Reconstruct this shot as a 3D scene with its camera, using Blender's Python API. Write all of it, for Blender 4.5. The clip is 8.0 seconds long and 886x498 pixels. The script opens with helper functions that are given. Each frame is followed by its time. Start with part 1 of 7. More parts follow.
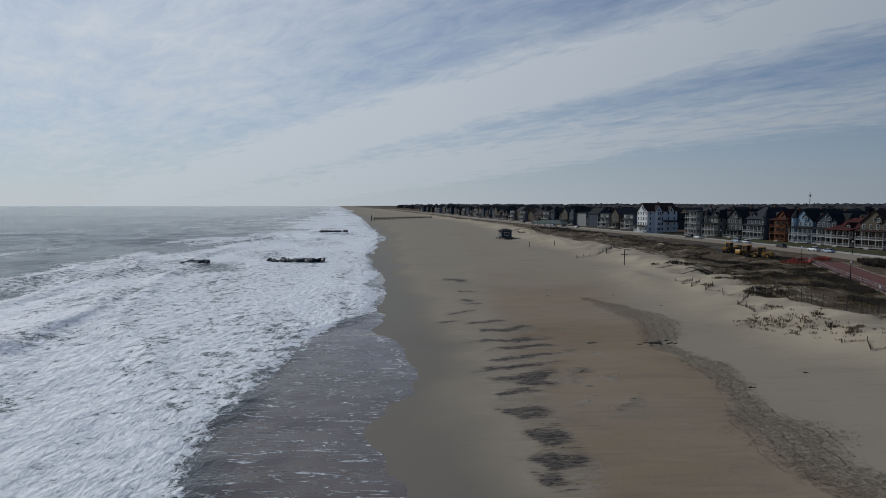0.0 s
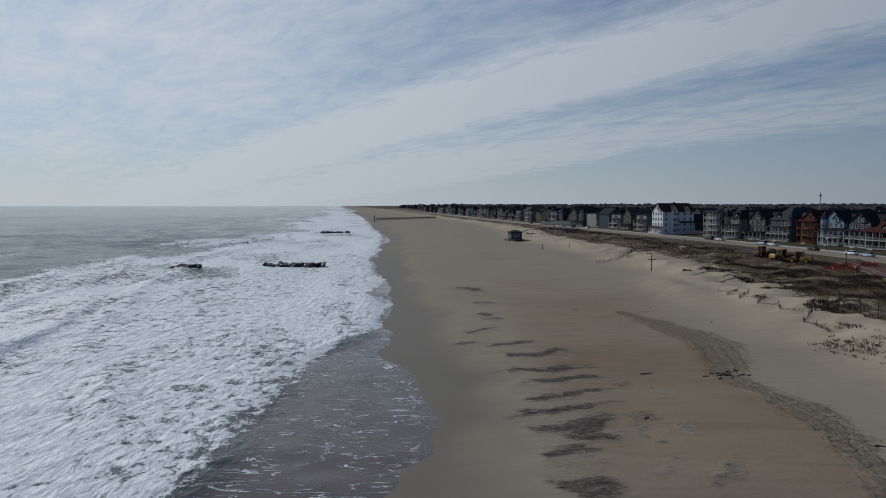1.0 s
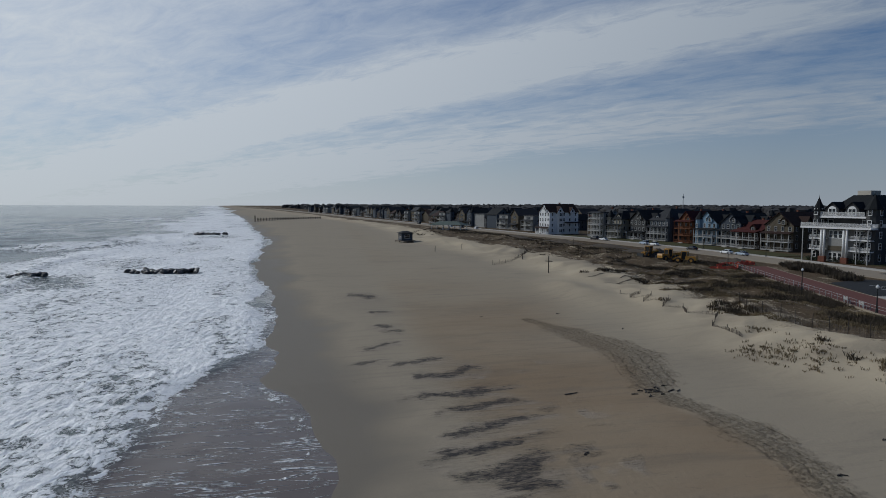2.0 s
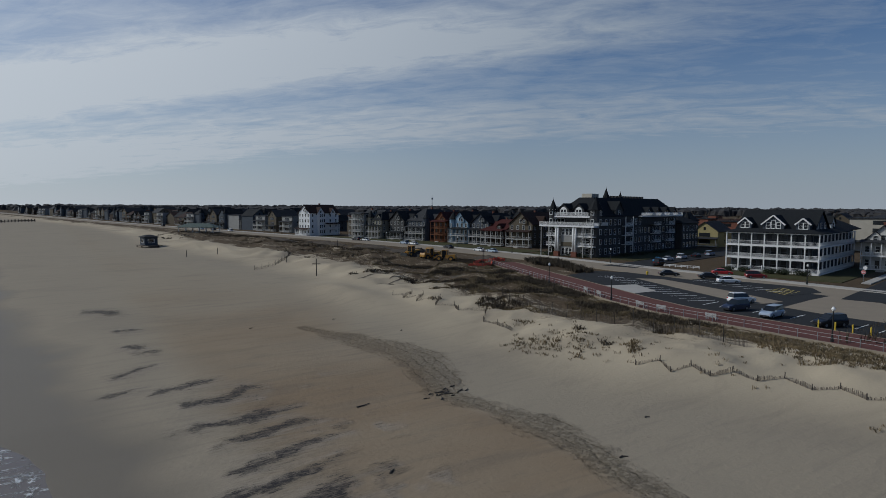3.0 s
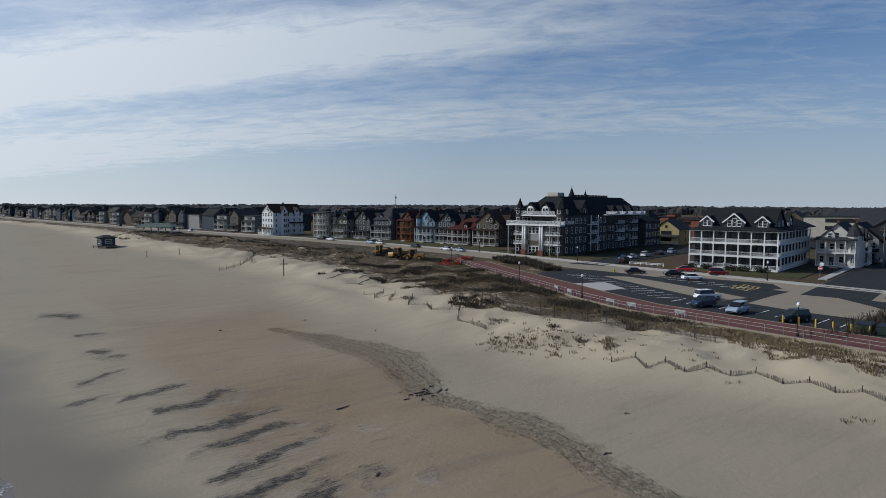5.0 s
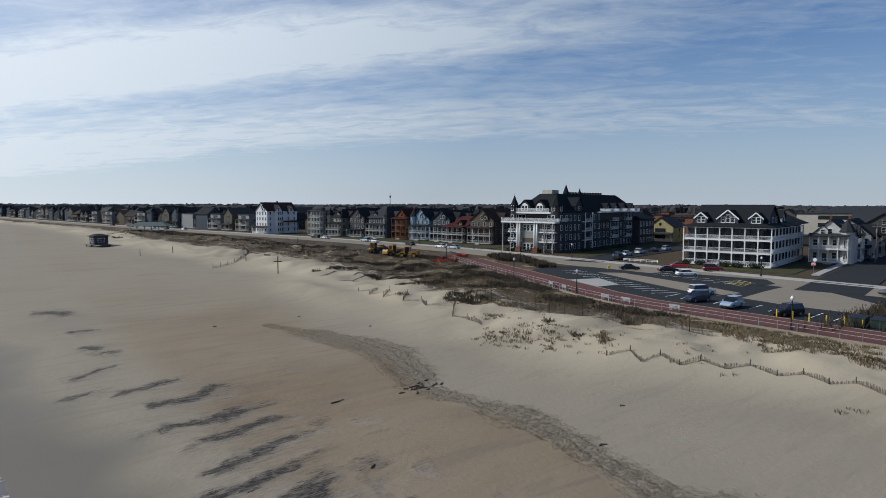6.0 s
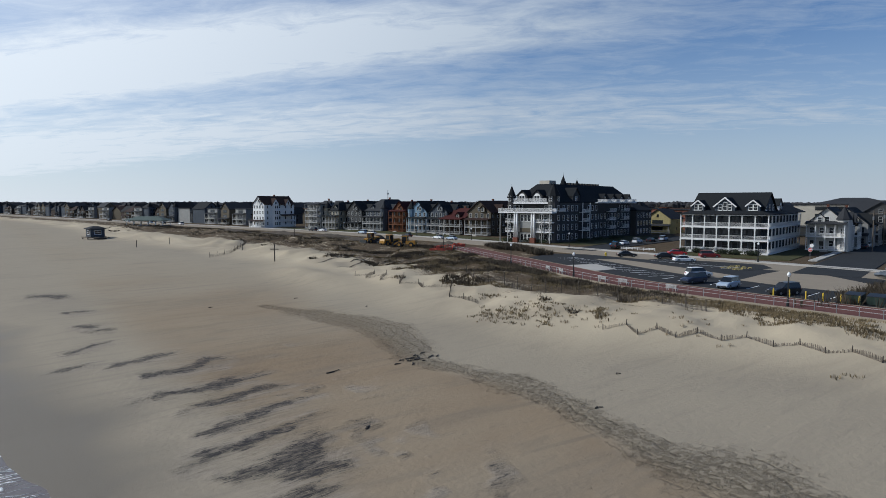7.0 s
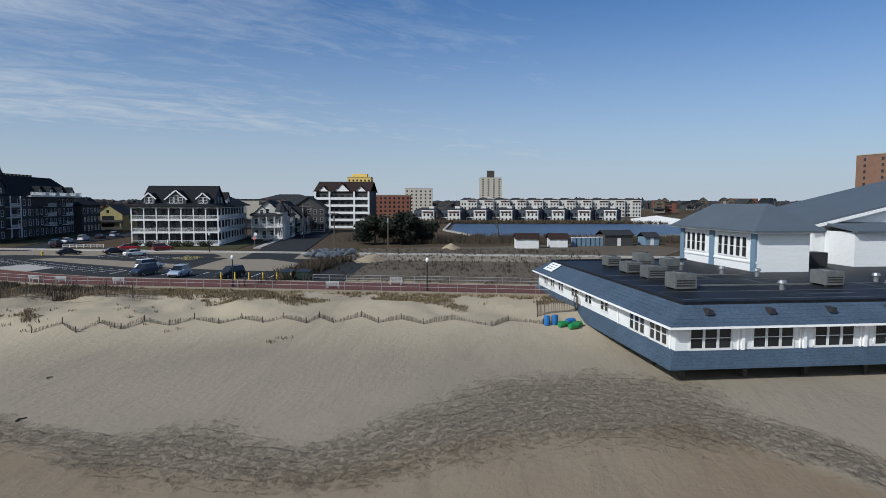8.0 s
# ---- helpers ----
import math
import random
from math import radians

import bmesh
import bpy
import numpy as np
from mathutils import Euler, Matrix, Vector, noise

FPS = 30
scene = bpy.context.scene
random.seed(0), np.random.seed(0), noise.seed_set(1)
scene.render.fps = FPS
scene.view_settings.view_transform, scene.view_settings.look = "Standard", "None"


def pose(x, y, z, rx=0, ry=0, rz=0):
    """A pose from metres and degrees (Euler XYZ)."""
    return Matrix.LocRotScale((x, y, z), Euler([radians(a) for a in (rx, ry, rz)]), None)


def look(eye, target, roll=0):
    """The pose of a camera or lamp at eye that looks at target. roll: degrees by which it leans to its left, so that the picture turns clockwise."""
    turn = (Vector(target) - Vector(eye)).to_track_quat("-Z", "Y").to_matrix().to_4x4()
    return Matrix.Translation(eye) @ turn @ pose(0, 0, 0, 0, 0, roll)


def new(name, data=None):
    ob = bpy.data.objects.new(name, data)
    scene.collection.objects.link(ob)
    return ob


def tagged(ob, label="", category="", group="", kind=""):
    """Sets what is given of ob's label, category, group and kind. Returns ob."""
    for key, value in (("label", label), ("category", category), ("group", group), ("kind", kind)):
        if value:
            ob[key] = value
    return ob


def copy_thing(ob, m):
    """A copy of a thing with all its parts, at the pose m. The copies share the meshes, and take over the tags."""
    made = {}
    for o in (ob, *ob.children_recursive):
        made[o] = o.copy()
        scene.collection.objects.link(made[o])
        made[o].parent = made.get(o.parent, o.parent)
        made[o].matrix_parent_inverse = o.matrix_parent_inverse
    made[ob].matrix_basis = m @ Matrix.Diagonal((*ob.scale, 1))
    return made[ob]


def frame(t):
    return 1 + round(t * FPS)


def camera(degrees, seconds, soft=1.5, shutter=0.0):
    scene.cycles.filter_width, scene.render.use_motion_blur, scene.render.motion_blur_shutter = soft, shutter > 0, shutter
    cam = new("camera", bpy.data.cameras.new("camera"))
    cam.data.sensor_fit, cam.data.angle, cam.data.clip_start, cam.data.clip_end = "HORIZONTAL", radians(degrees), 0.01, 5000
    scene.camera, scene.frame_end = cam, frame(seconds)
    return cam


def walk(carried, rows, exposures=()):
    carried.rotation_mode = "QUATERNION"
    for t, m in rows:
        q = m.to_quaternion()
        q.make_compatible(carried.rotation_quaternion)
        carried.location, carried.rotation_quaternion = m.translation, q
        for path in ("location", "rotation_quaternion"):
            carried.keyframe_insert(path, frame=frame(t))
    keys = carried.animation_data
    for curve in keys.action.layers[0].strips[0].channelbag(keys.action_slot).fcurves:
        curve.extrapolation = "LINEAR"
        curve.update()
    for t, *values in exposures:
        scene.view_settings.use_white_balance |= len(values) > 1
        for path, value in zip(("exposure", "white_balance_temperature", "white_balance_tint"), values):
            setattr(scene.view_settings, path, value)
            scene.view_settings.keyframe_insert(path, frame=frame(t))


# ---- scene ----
cam = camera(70.1, 8.0, soft=0.85)
PATH = [
    (0, (0.4, 1.0, 17.79), (0.403, 2.995, 17.647), 0.0),
    (0.5, (-0.95, 8.67, 17.849), (-0.942, 10.665, 17.706), 0.0),
    (1, (-1.75, 16.022, 17.885), (-1.754, 18.017, 17.742), 0.0),
    (1.2, (-2.042, 18.603, 17.9), (-2.049, 20.598, 17.757), 0.0),
    (2.3, (-3.163, 28.739, 17.78), (-2.566, 30.643, 17.64), 0.35),
    (2.5, (-3.374, 29.813, 17.817), (-2.613, 31.657, 17.678), 0.4),
    (3, (-4.109, 31.748, 17.829), (-3.045, 33.437, 17.693), 0.3),
    (3.5, (-4.695, 32.509, 17.859), (-3.591, 34.171, 17.723), 0.3),
    (4, (-5.077, 32.765, 17.87), (-3.941, 34.406, 17.733), 0.2),
    (4.5, (-5.233, 32.854, 17.88), (-4.082, 34.483, 17.742), 0.2),
    (6, (-5.172, 33.033, 17.256), (-3.998, 34.645, 17.115), 0.1),
    (6.5, (-5.11, 33.019, 15.987), (-3.934, 34.629, 15.845), 0.0),
    (7, (-4.958, 32.923, 14.58), (-3.779, 34.531, 14.434), 0.0),
    (7.5, (-4.591, 32.551, 13.35), (-3.33, 34.096, 13.201), -0.1),
    (7.6, (-4.356, 32.467, 13.254), (-3.016, 33.944, 13.104), -0.1),
    (7.7, (-4.083, 32.289, 13.27), (-2.52, 33.531, 13.119), 0.0),
    (7.8, (-3.9, 32.124, 13.24), (-2.175, 33.124, 13.089), 0.1),
    (7.9, (-3.656, 31.96, 13.17), (-1.766, 32.603, 13.018), 0.1),
    (8, (-3.455, 31.882, 13.069), (-1.477, 32.139, 12.92), 0.1),
]
EXPOSURES = [(0, -0.72, 6040, 8), (1.2, -0.72, 6040, 8), (2.5, -0.72, 6040, 8), (3.0, -0.66, 6040, 8), (3.5, -0.52, 6040, 8), (4.0, -0.42, 6040, 8), (4.5, -0.3, 6040, 8), (6.0, -0.02, 6040, 8), (8.0, 0.06, 6040, 8)]
walk(cam, [(t, look(eye, target, roll)) for t, eye, target, roll in PATH], EXPOSURES)

# ---- light ----
SUN_AZ, SUN_EL = -48.0, 37.0          # degrees from +y (left is minus), above the horizon
SUN_DIR = Vector((math.sin(radians(SUN_AZ)) * math.cos(radians(SUN_EL)), math.cos(radians(SUN_AZ)) * math.cos(radians(SUN_EL)), math.sin(radians(SUN_EL))))
sun = new("sun", bpy.data.lights.new("sun", "SUN"))
sun.data.energy, sun.data.angle, sun.data.color = 3.7, radians(1.5), (1.0, 0.95, 0.87)
sun.matrix_world = look(SUN_DIR * 100, (0, 0, 0))


class Nodes:
    """A small builder for node trees."""

    def __init__(self, tree):
        self.tree = tree

    def add(self, kind, **inputs):
        n = self.tree.nodes.new(kind)
        for key, value in inputs.items():
            if key == "_operation":
                n.operation = value
            elif key == "_use_clamp":
                n.use_clamp = value
            elif key == "_data_type":
                n.data_type = value
            elif key == "_blend_type":
                n.blend_type = value
            elif key == "_attribute_name":
                n.attribute_name = value
            elif key == "_clamp":
                n.clamp = value
            else:
                self.put(n.inputs[int(key[1:]) if key[0] == "i" and key[1:].isdigit() else key], value)
        return n

    def put(self, socket, value):
        if isinstance(value, bpy.types.NodeSocket):
            self.tree.links.new(value, socket)
        else:
            socket.default_value = value

    def math(self, op, a, b=0.0, c=0.0, clamp=False):
        return self.add("ShaderNodeMath", _operation=op, _use_clamp=clamp, i0=a, i1=b, i2=c).outputs[0]

    def mix(self, fac, a, b, blend="MIX"):
        n = self.add("ShaderNodeMix", _data_type="RGBA", _blend_type=blend)
        self.put(n.inputs[0], fac), self.put(n.inputs[6], a), self.put(n.inputs[7], b)
        return n.outputs[2]

    def noise(self, vector, scale, detail=4.0, rough=0.55, distort=0.0):
        return self.add("ShaderNodeTexNoise", Vector=vector, Scale=scale, Detail=detail, Roughness=rough, Distortion=distort).outputs["Fac"]

    def ramp(self, fac, low, high):
        n = self.add("ShaderNodeMapRange", _clamp=True, Value=fac)
        n.inputs[1].default_value, n.inputs[2].default_value = low, high
        return n.outputs[0]

    def mapped(self, vector, scale=(1, 1, 1), rot=(0, 0, 0), loc=(0, 0, 0)):
        return self.add("ShaderNodeMapping", Vector=vector, Location=loc, Rotation=rot, Scale=scale).outputs[0]


def rgb(*c):
    return (*c, 1.0) if len(c) == 3 else (c[0], c[0], c[0], 1.0)


# sky: clear air with thin streaked cloud, thicker over the sea and towards the sun
world = bpy.data.worlds.new("sky")
scene.world = world
world.use_nodes = True
world.node_tree.nodes.clear()
W = Nodes(world.node_tree)
sky = W.add("ShaderNodeTexSky")
sky.sky_type, sky.sun_disc, sky.sun_elevation, sky.sun_rotation = "NISHITA", False, radians(SUN_EL), radians(SUN_AZ)
sky.air_density, sky.dust_density, sky.ozone_density = 1.0, 0.6, 2.0
direction = W.add("ShaderNodeTexCoord").outputs["Generated"]
axes = W.add("ShaderNodeSeparateXYZ", Vector=direction)
dx, dy, dz = axes.outputs
up = W.math("ADD", W.math("MAXIMUM", dz, 0.0), 0.10)
plane = W.add("ShaderNodeCombineXYZ", X=W.math("DIVIDE", dx, up), Y=W.math("DIVIDE", dy, up)).outputs[0]
turned = W.mapped(plane, (1, 1, 1), (0, 0, radians(48)))
across = W.add("ShaderNodeSeparateXYZ", Vector=turned).outputs[1]
streaks = W.noise(W.mapped(turned, (0.16, 0.85, 1), (0, 0, 0), (0.9, 0.35, 0)), 1.0, 8.0, 0.60, 0.5)
mottle = W.noise(W.mapped(turned, (1.6, 3.4, 1)), 1.9, 8.0, 0.68, 0.5)
broken = W.noise(W.mapped(turned, (0.5, 1.1, 1), (0, 0, 0), (3.1, 1.7, 0)), 1.0, 5.0, 0.6, 0.5)


def cloud_bank(at, half):
    d = W.math("DIVIDE", W.math("SUBTRACT", across, at), half)
    return W.math("EXPONENT", W.math("MULTIPLY", W.math("MULTIPLY", d, d), -1.0))


along = W.add("ShaderNodeSeparateXYZ", Vector=turned).outputs[0]
banks = W.math("ADD", W.math("MULTIPLY", cloud_bank(2.68, 0.36), W.math("ADD", 0.25, W.math("MULTIPLY", W.ramp(along, 0.6, -0.9), 0.95))), W.math("MULTIPLY", cloud_bank(4.3, 0.75), 0.75))
seaward = W.ramp(W.math("ADD", W.math("MULTIPLY", dx, -0.86), W.math("MULTIPLY", dy, 0.50)), -0.7, 0.75)
cover = W.math("ADD", W.math("ADD", W.math("ADD", W.math("MULTIPLY", streaks, 0.62), W.math("MULTIPLY", broken, 0.38)), W.math("MULTIPLY", W.math("SUBTRACT", mottle, 0.5), W.math("ADD", 0.55, W.math("MULTIPLY", banks, 0.80)))), W.math("MULTIPLY", seaward, 0.56))
cover = W.math("ADD", cover, W.math("MULTIPLY", banks, 0.52))
overhead = W.math("ADD", 0.10, W.math("MULTIPLY", W.math("MULTIPLY", W.ramp(dz, 0.70, 0.36), W.ramp(dy, -0.9, -0.45)), 0.90))
cloud = W.math("MULTIPLY", W.math("MULTIPLY", W.ramp(cover, 0.50, 1.20), 0.94), overhead)
haze = W.math("POWER", W.ramp(dz, 0.32, 0.0), 1.5)
cloud = W.math("MAXIMUM", cloud, W.math("MULTIPLY", haze, 0.90))
tosun = W.add("ShaderNodeVectorMath", _operation="DOT_PRODUCT")
W.put(tosun.inputs[0], direction), W.put(tosun.inputs[1], SUN_DIR)
glow = W.ramp(tosun.outputs["Value"], 0.10, 0.95)
bright = W.mix(glow, rgb(5.5, 6.1, 6.8), rgb(12.6, 12.8, 12.9))
low = W.mix(glow, rgb(5.7, 6.1, 6.6), rgb(11.4, 11.7, 11.8))
bright = W.mix(W.math("MULTIPLY", haze, 0.7), bright, low)
deep = W.mix(1.0, sky.outputs[0], rgb(0.52, 0.74, 1.0), "MULTIPLY")
mixed = W.mix(cloud, deep, bright)
background = W.add("ShaderNodeBackground", Color=mixed, Strength=0.085)
W.add("ShaderNodeOutputWorld", Surface=background.outputs[0])


# ---- materials ----
def material(name):
    m = bpy.data.materials.new(name)
    m.use_nodes = True
    m.node_tree.nodes.clear()
    n = Nodes(m.node_tree)
    bsdf = n.add("ShaderNodeBsdfPrincipled")
    n.add("ShaderNodeOutputMaterial", Surface=bsdf.outputs[0])
    return m, n, bsdf


def bumped(n, bsdf, height, strength, distance):
    b = n.add("ShaderNodeBump", Height=height, Strength=strength, Distance=distance)
    n.put(bsdf.inputs["Normal"], b.outputs[0])


def plain(name, colour, rough=0.6, metal=0.0, vary=0.25, grain=6.0, stain=0.5, bump=0.0, spec=0.5):
    """A surface of one colour with grain, larger stains and a little relief; pieces differ by a random shade."""
    m, n, bsdf = material(name)
    where = n.add("ShaderNodeTexCoord").outputs["Object"]
    fine, large = n.noise(where, grain, 5.0, 0.6), n.noise(where, stain, 4.0, 0.6)
    piece = n.add("ShaderNodeObjectInfo").outputs["Random"]
    shade = n.math("ADD", n.math("MULTIPLY", n.math("SUBTRACT", fine, 0.5), vary), n.math("MULTIPLY", n.math("SUBTRACT", large, 0.5), vary * 1.6))
    shade = n.math("ADD", n.math("ADD", shade, 1.0), n.math("MULTIPLY", n.math("SUBTRACT", piece, 0.5), vary * 0.5))
    c = n.add("ShaderNodeVectorMath", _operation="SCALE")
    c.inputs[0].default_value = colour
    n.put(c.inputs["Scale"], shade)
    n.put(bsdf.inputs["Base Color"], c.outputs[0])
    bsdf.inputs["Roughness"].default_value, bsdf.inputs["Metallic"].default_value = rough, metal
    bsdf.inputs["Specular IOR Level"].default_value = spec
    if bump:
        bumped(n, bsdf, fine, 0.6, bump)
    return m


def courses(name, colour, pitch, rough=0.7, vary=0.3, axis="Z", depth=0.02):
    """Clapboard, shingle courses or seams: fine level lines over a plain colour."""
    m, n, bsdf = material(name)
    where = n.add("ShaderNodeTexCoord").outputs["Object"]
    along = n.add("ShaderNodeSeparateXYZ", Vector=where).outputs[axis]
    saw = n.math("FRACT", n.math("DIVIDE", along, pitch))
    large = n.noise(where, 0.35, 4.0, 0.6)
    fine = n.noise(n.mapped(where, (2.5, 2.5, 6.0)), 1.5, 3.0, 0.6)
    shade = n.math("ADD", n.math("MULTIPLY", n.math("SUBTRACT", large, 0.5), vary), n.math("MULTIPLY", n.math("SUBTRACT", fine, 0.5), vary * 1.3))
    shade = n.math("ADD", shade, n.math("SUBTRACT", 1.0, n.math("MULTIPLY", n.math("LESS_THAN", saw, 0.10), 0.22)))
    c = n.add("ShaderNodeVectorMath", _operation="SCALE")
    c.inputs[0].default_value = colour
    n.put(c.inputs["Scale"], shade)
    n.put(bsdf.inputs["Base Color"], c.outputs[0])
    bsdf.inputs["Roughness"].default_value, bsdf.inputs["Specular IOR Level"].default_value = rough, 0.12
    bumped(n, bsdf, saw, 0.7, depth)
    return m


def sand_material():
    """Dry, wet, dark-mineral and shell-strewn sand; the masks are stored with the ground's points."""
    m, n, bsdf = material("sand")
    where = n.add("ShaderNodeNewGeometry").outputs["Position"]
    wet, dark, shell, turf, pale, damp, lane_ = (n.add("ShaderNodeAttribute", _attribute_name=a).outputs["Fac"] for a in ("wet", "dark", "shell", "turf", "pale", "damp", "lane"))
    half = n.math("SUBTRACT", n.noise(where, 0.5, 3.0, 0.5), 0.5)
    grain = n.noise(where, 9.0, 6.0, 0.7)
    drift = n.noise(n.mapped(where, (0.10, 0.22, 0.2), (0, 0, radians(20))), 1.0, 5.0, 0.6, 0.4)
    ripple = n.noise(n.mapped(where, (0.5, 1.7, 1.0), (0, 0, radians(-14))), 0.9, 5.0, 0.65, 0.8)
    pits = n.noise(where, 2.3, 3.0, 0.6)
    tread = n.noise(where, 1.5, 5.0, 0.72, 0.6)
    # dry sand, paler towards the dunes, browner where it is damp
    base = n.mix(drift, rgb(0.246, 0.202, 0.138), rgb(0.322, 0.272, 0.190))
    base = n.mix(n.ramp(grain, 0.35, 0.75), base, rgb(0.310, 0.260, 0.180))
    base = n.mix(n.math("MULTIPLY", pale, 0.75), base, rgb(0.435, 0.372, 0.270))
    base = n.mix(n.ramp(n.math("ADD", damp, n.math("MULTIPLY", n.math("SUBTRACT", drift, 0.5), 0.7)), 0.15, 0.85), base, rgb(0.218, 0.160, 0.101))
    broad = n.noise(n.mapped(where, (0.035, 0.06, 0.05), (0, 0, radians(-20))), 1.0, 6.0, 0.62, 0.8)
    base = n.mix(n.math("MULTIPLY", n.ramp(broad, 0.52, 0.70), 0.42), base, rgb(0.150, 0.124, 0.094))
    scuff = n.ramp(n.noise(n.mapped(where, (0.5, 1.6, 1.0), (0, 0, radians(-10))), 1.0, 7.0, 0.7, 1.5), 0.60, 0.72)
    base = n.mix(n.math("MULTIPLY", scuff, n.math("MULTIPLY", damp, 0.75)), base, rgb(0.10, 0.084, 0.068))
    wisp = n.noise(n.mapped(where, (0.10, 0.62, 1.0), (0, 0, radians(-12))), 1.0, 7.0, 0.66, 1.0)
    worn = n.math("MULTIPLY", n.math("SUBTRACT", 1.0, pale), n.math("SUBTRACT", 1.0, turf))
    base = n.mix(n.math("MULTIPLY", n.math("MULTIPLY", n.ramp(wisp, 0.50, 0.74), worn), 0.55), base, rgb(0.125, 0.102, 0.080))
    base = n.mix(n.math("MULTIPLY", n.math("MULTIPLY", n.math("SUBTRACT", 1.0, damp), worn), 0.55), base, rgb(0.262, 0.232, 0.186))
    # pale sand blown out in tails round the dark streaks
    tails = n.noise(n.mapped(where, (0.09, 0.55, 0.5), (0, 0, radians(-10))), 1.0, 5.0, 0.6, 0.6)
    base = n.mix(n.math("MULTIPLY", n.ramp(dark, 0.03, 0.30), n.math("MULTIPLY", n.ramp(tails, 0.42, 0.62), 0.7)), base, rgb(0.285, 0.245, 0.195))
    streak = n.noise(n.mapped(where, (0.30, 1.5, 1.0), (0, 0, radians(-11))), 1.0, 7.0, 0.68, 0.9)
    torn = n.noise(n.mapped(where, (1.2, 4.2, 1.0), (0, 0, radians(-11))), 1.0, 8.0, 0.75, 1.2)
    breakup = n.math("ADD", n.math("MULTIPLY", n.math("SUBTRACT", streak, 0.5), 1.7), n.math("MULTIPLY", n.math("SUBTRACT", torn, 0.5), 2.1))
    laid = n.math("ADD", dark, n.math("MULTIPLY", breakup, n.ramp(dark, 0.01, 0.22)))
    soft_dark, crisp = n.ramp(laid, 0.06, 0.90), n.ramp(laid, 0.50, 0.70)
    inner_grain = n.noise(n.mapped(where, (0.9, 3.0, 1.0), (0, 0, radians(-20))), 1.3, 6.0, 0.7, 0.8)
    darkness = n.math("ADD", n.math("MULTIPLY", soft_dark, 0.46), n.math("MULTIPLY", crisp, 0.36))
    darkness = n.math("MULTIPLY", darkness, n.math("ADD", 0.35, n.ramp(inner_grain, 0.32, 0.60)), clamp=True)
    base = n.mix(darkness, base, rgb(0.044, 0.041, 0.041))
    # shells and wrack, and wheel marks along them
    pebble = n.ramp(n.noise(where, 2.6, 6.0, 0.78), 0.47, 0.58)
    edge = n.ramp(n.math("ADD", shell, n.math("MULTIPLY", n.math("SUBTRACT", tread, 0.5), 2.0)), 0.26, 0.92)
    base = n.mix(n.math("MULTIPLY", edge, n.math("ADD", 0.24, n.math("MULTIPLY", pebble, 0.30))), base, rgb(0.105, 0.082, 0.055))
    glint = n.ramp(n.noise(where, 5.5, 3.0, 0.6), 0.66, 0.74)
    base = n.mix(n.math("MULTIPLY", n.math("MULTIPLY", glint, edge), 0.6), base, rgb(0.42, 0.38, 0.32))
    rut = n.math("ABSOLUTE", n.math("SUBTRACT", n.math("FRACT", n.math("ADD", n.math("MULTIPLY", lane_, 0.8), n.math("MULTIPLY", half, 1.1))), 0.5))
    rut = n.math("MULTIPLY", n.math("MULTIPLY", n.ramp(rut, 0.13, 0.03), n.ramp(shell, 0.15, 0.6)), n.ramp(ripple, 0.42, 0.58))
    base = n.mix(n.math("MULTIPLY", rut, 0.55), base, rgb(0.085, 0.066, 0.045))
    wetness = n.ramp(n.math("ADD", wet, n.math("MULTIPLY", n.math("SUBTRACT", drift, 0.5), 0.35)), 0.25, 0.8)
    base = n.mix(wetness, base, rgb(0.150, 0.129, 0.098))
    # dark soil and roots under the dune scrub
    soil = n.mix(n.noise(where, 0.9, 6.0, 0.7), rgb(0.040, 0.029, 0.019), rgb(0.135, 0.100, 0.062))
    clump = n.math("ADD", n.math("MULTIPLY", pits, 0.5), n.math("MULTIPLY", n.noise(n.mapped(where, (0.3, 0.16, 0.3), (0, 0, radians(15))), 1.0, 7.0, 0.66, 1.0), 0.9))
    base = n.mix(n.ramp(n.math("ADD", turf, n.math("MULTIPLY", n.math("SUBTRACT", clump, 0.7), 1.9)), 0.38, 0.68), base, soil)
    n.put(bsdf.inputs["Base Color"], base)
    n.put(bsdf.inputs["Roughness"], n.math("SUBTRACT", 0.95, n.math("MULTIPLY", wetness, 0.40)))
    n.put(bsdf.inputs["Specular IOR Level"], n.math("ADD", 0.1, n.math("MULTIPLY", wetness, 0.10)))
    dry = n.math("SUBTRACT", 1.0, wetness)
    relief = n.math("ADD", n.math("MULTIPLY", pits, n.math("ADD", 0.06, n.math("MULTIPLY", turf, 0.5))), n.math("MULTIPLY", ripple, 0.05))
    relief = n.math("ADD", relief, n.math("MULTIPLY", n.math("MULTIPLY", tread, pale), 0.05))
    relief = n.math("ADD", relief, n.math("MULTIPLY", n.math("MULTIPLY", torn, n.ramp(dark, 0.05, 0.5)), 0.16))
    relief = n.math("ADD", n.math("MULTIPLY", relief, dry), n.math("ADD", n.math("MULTIPLY", edge, n.math("MULTIPLY", pebble, 0.09)), n.math("MULTIPLY", grain, 0.02)))
    relief = n.math("SUBTRACT", relief, n.math("MULTIPLY", rut, 0.08))
    bumped(n, bsdf, relief, 0.8, 1.0)
    return m


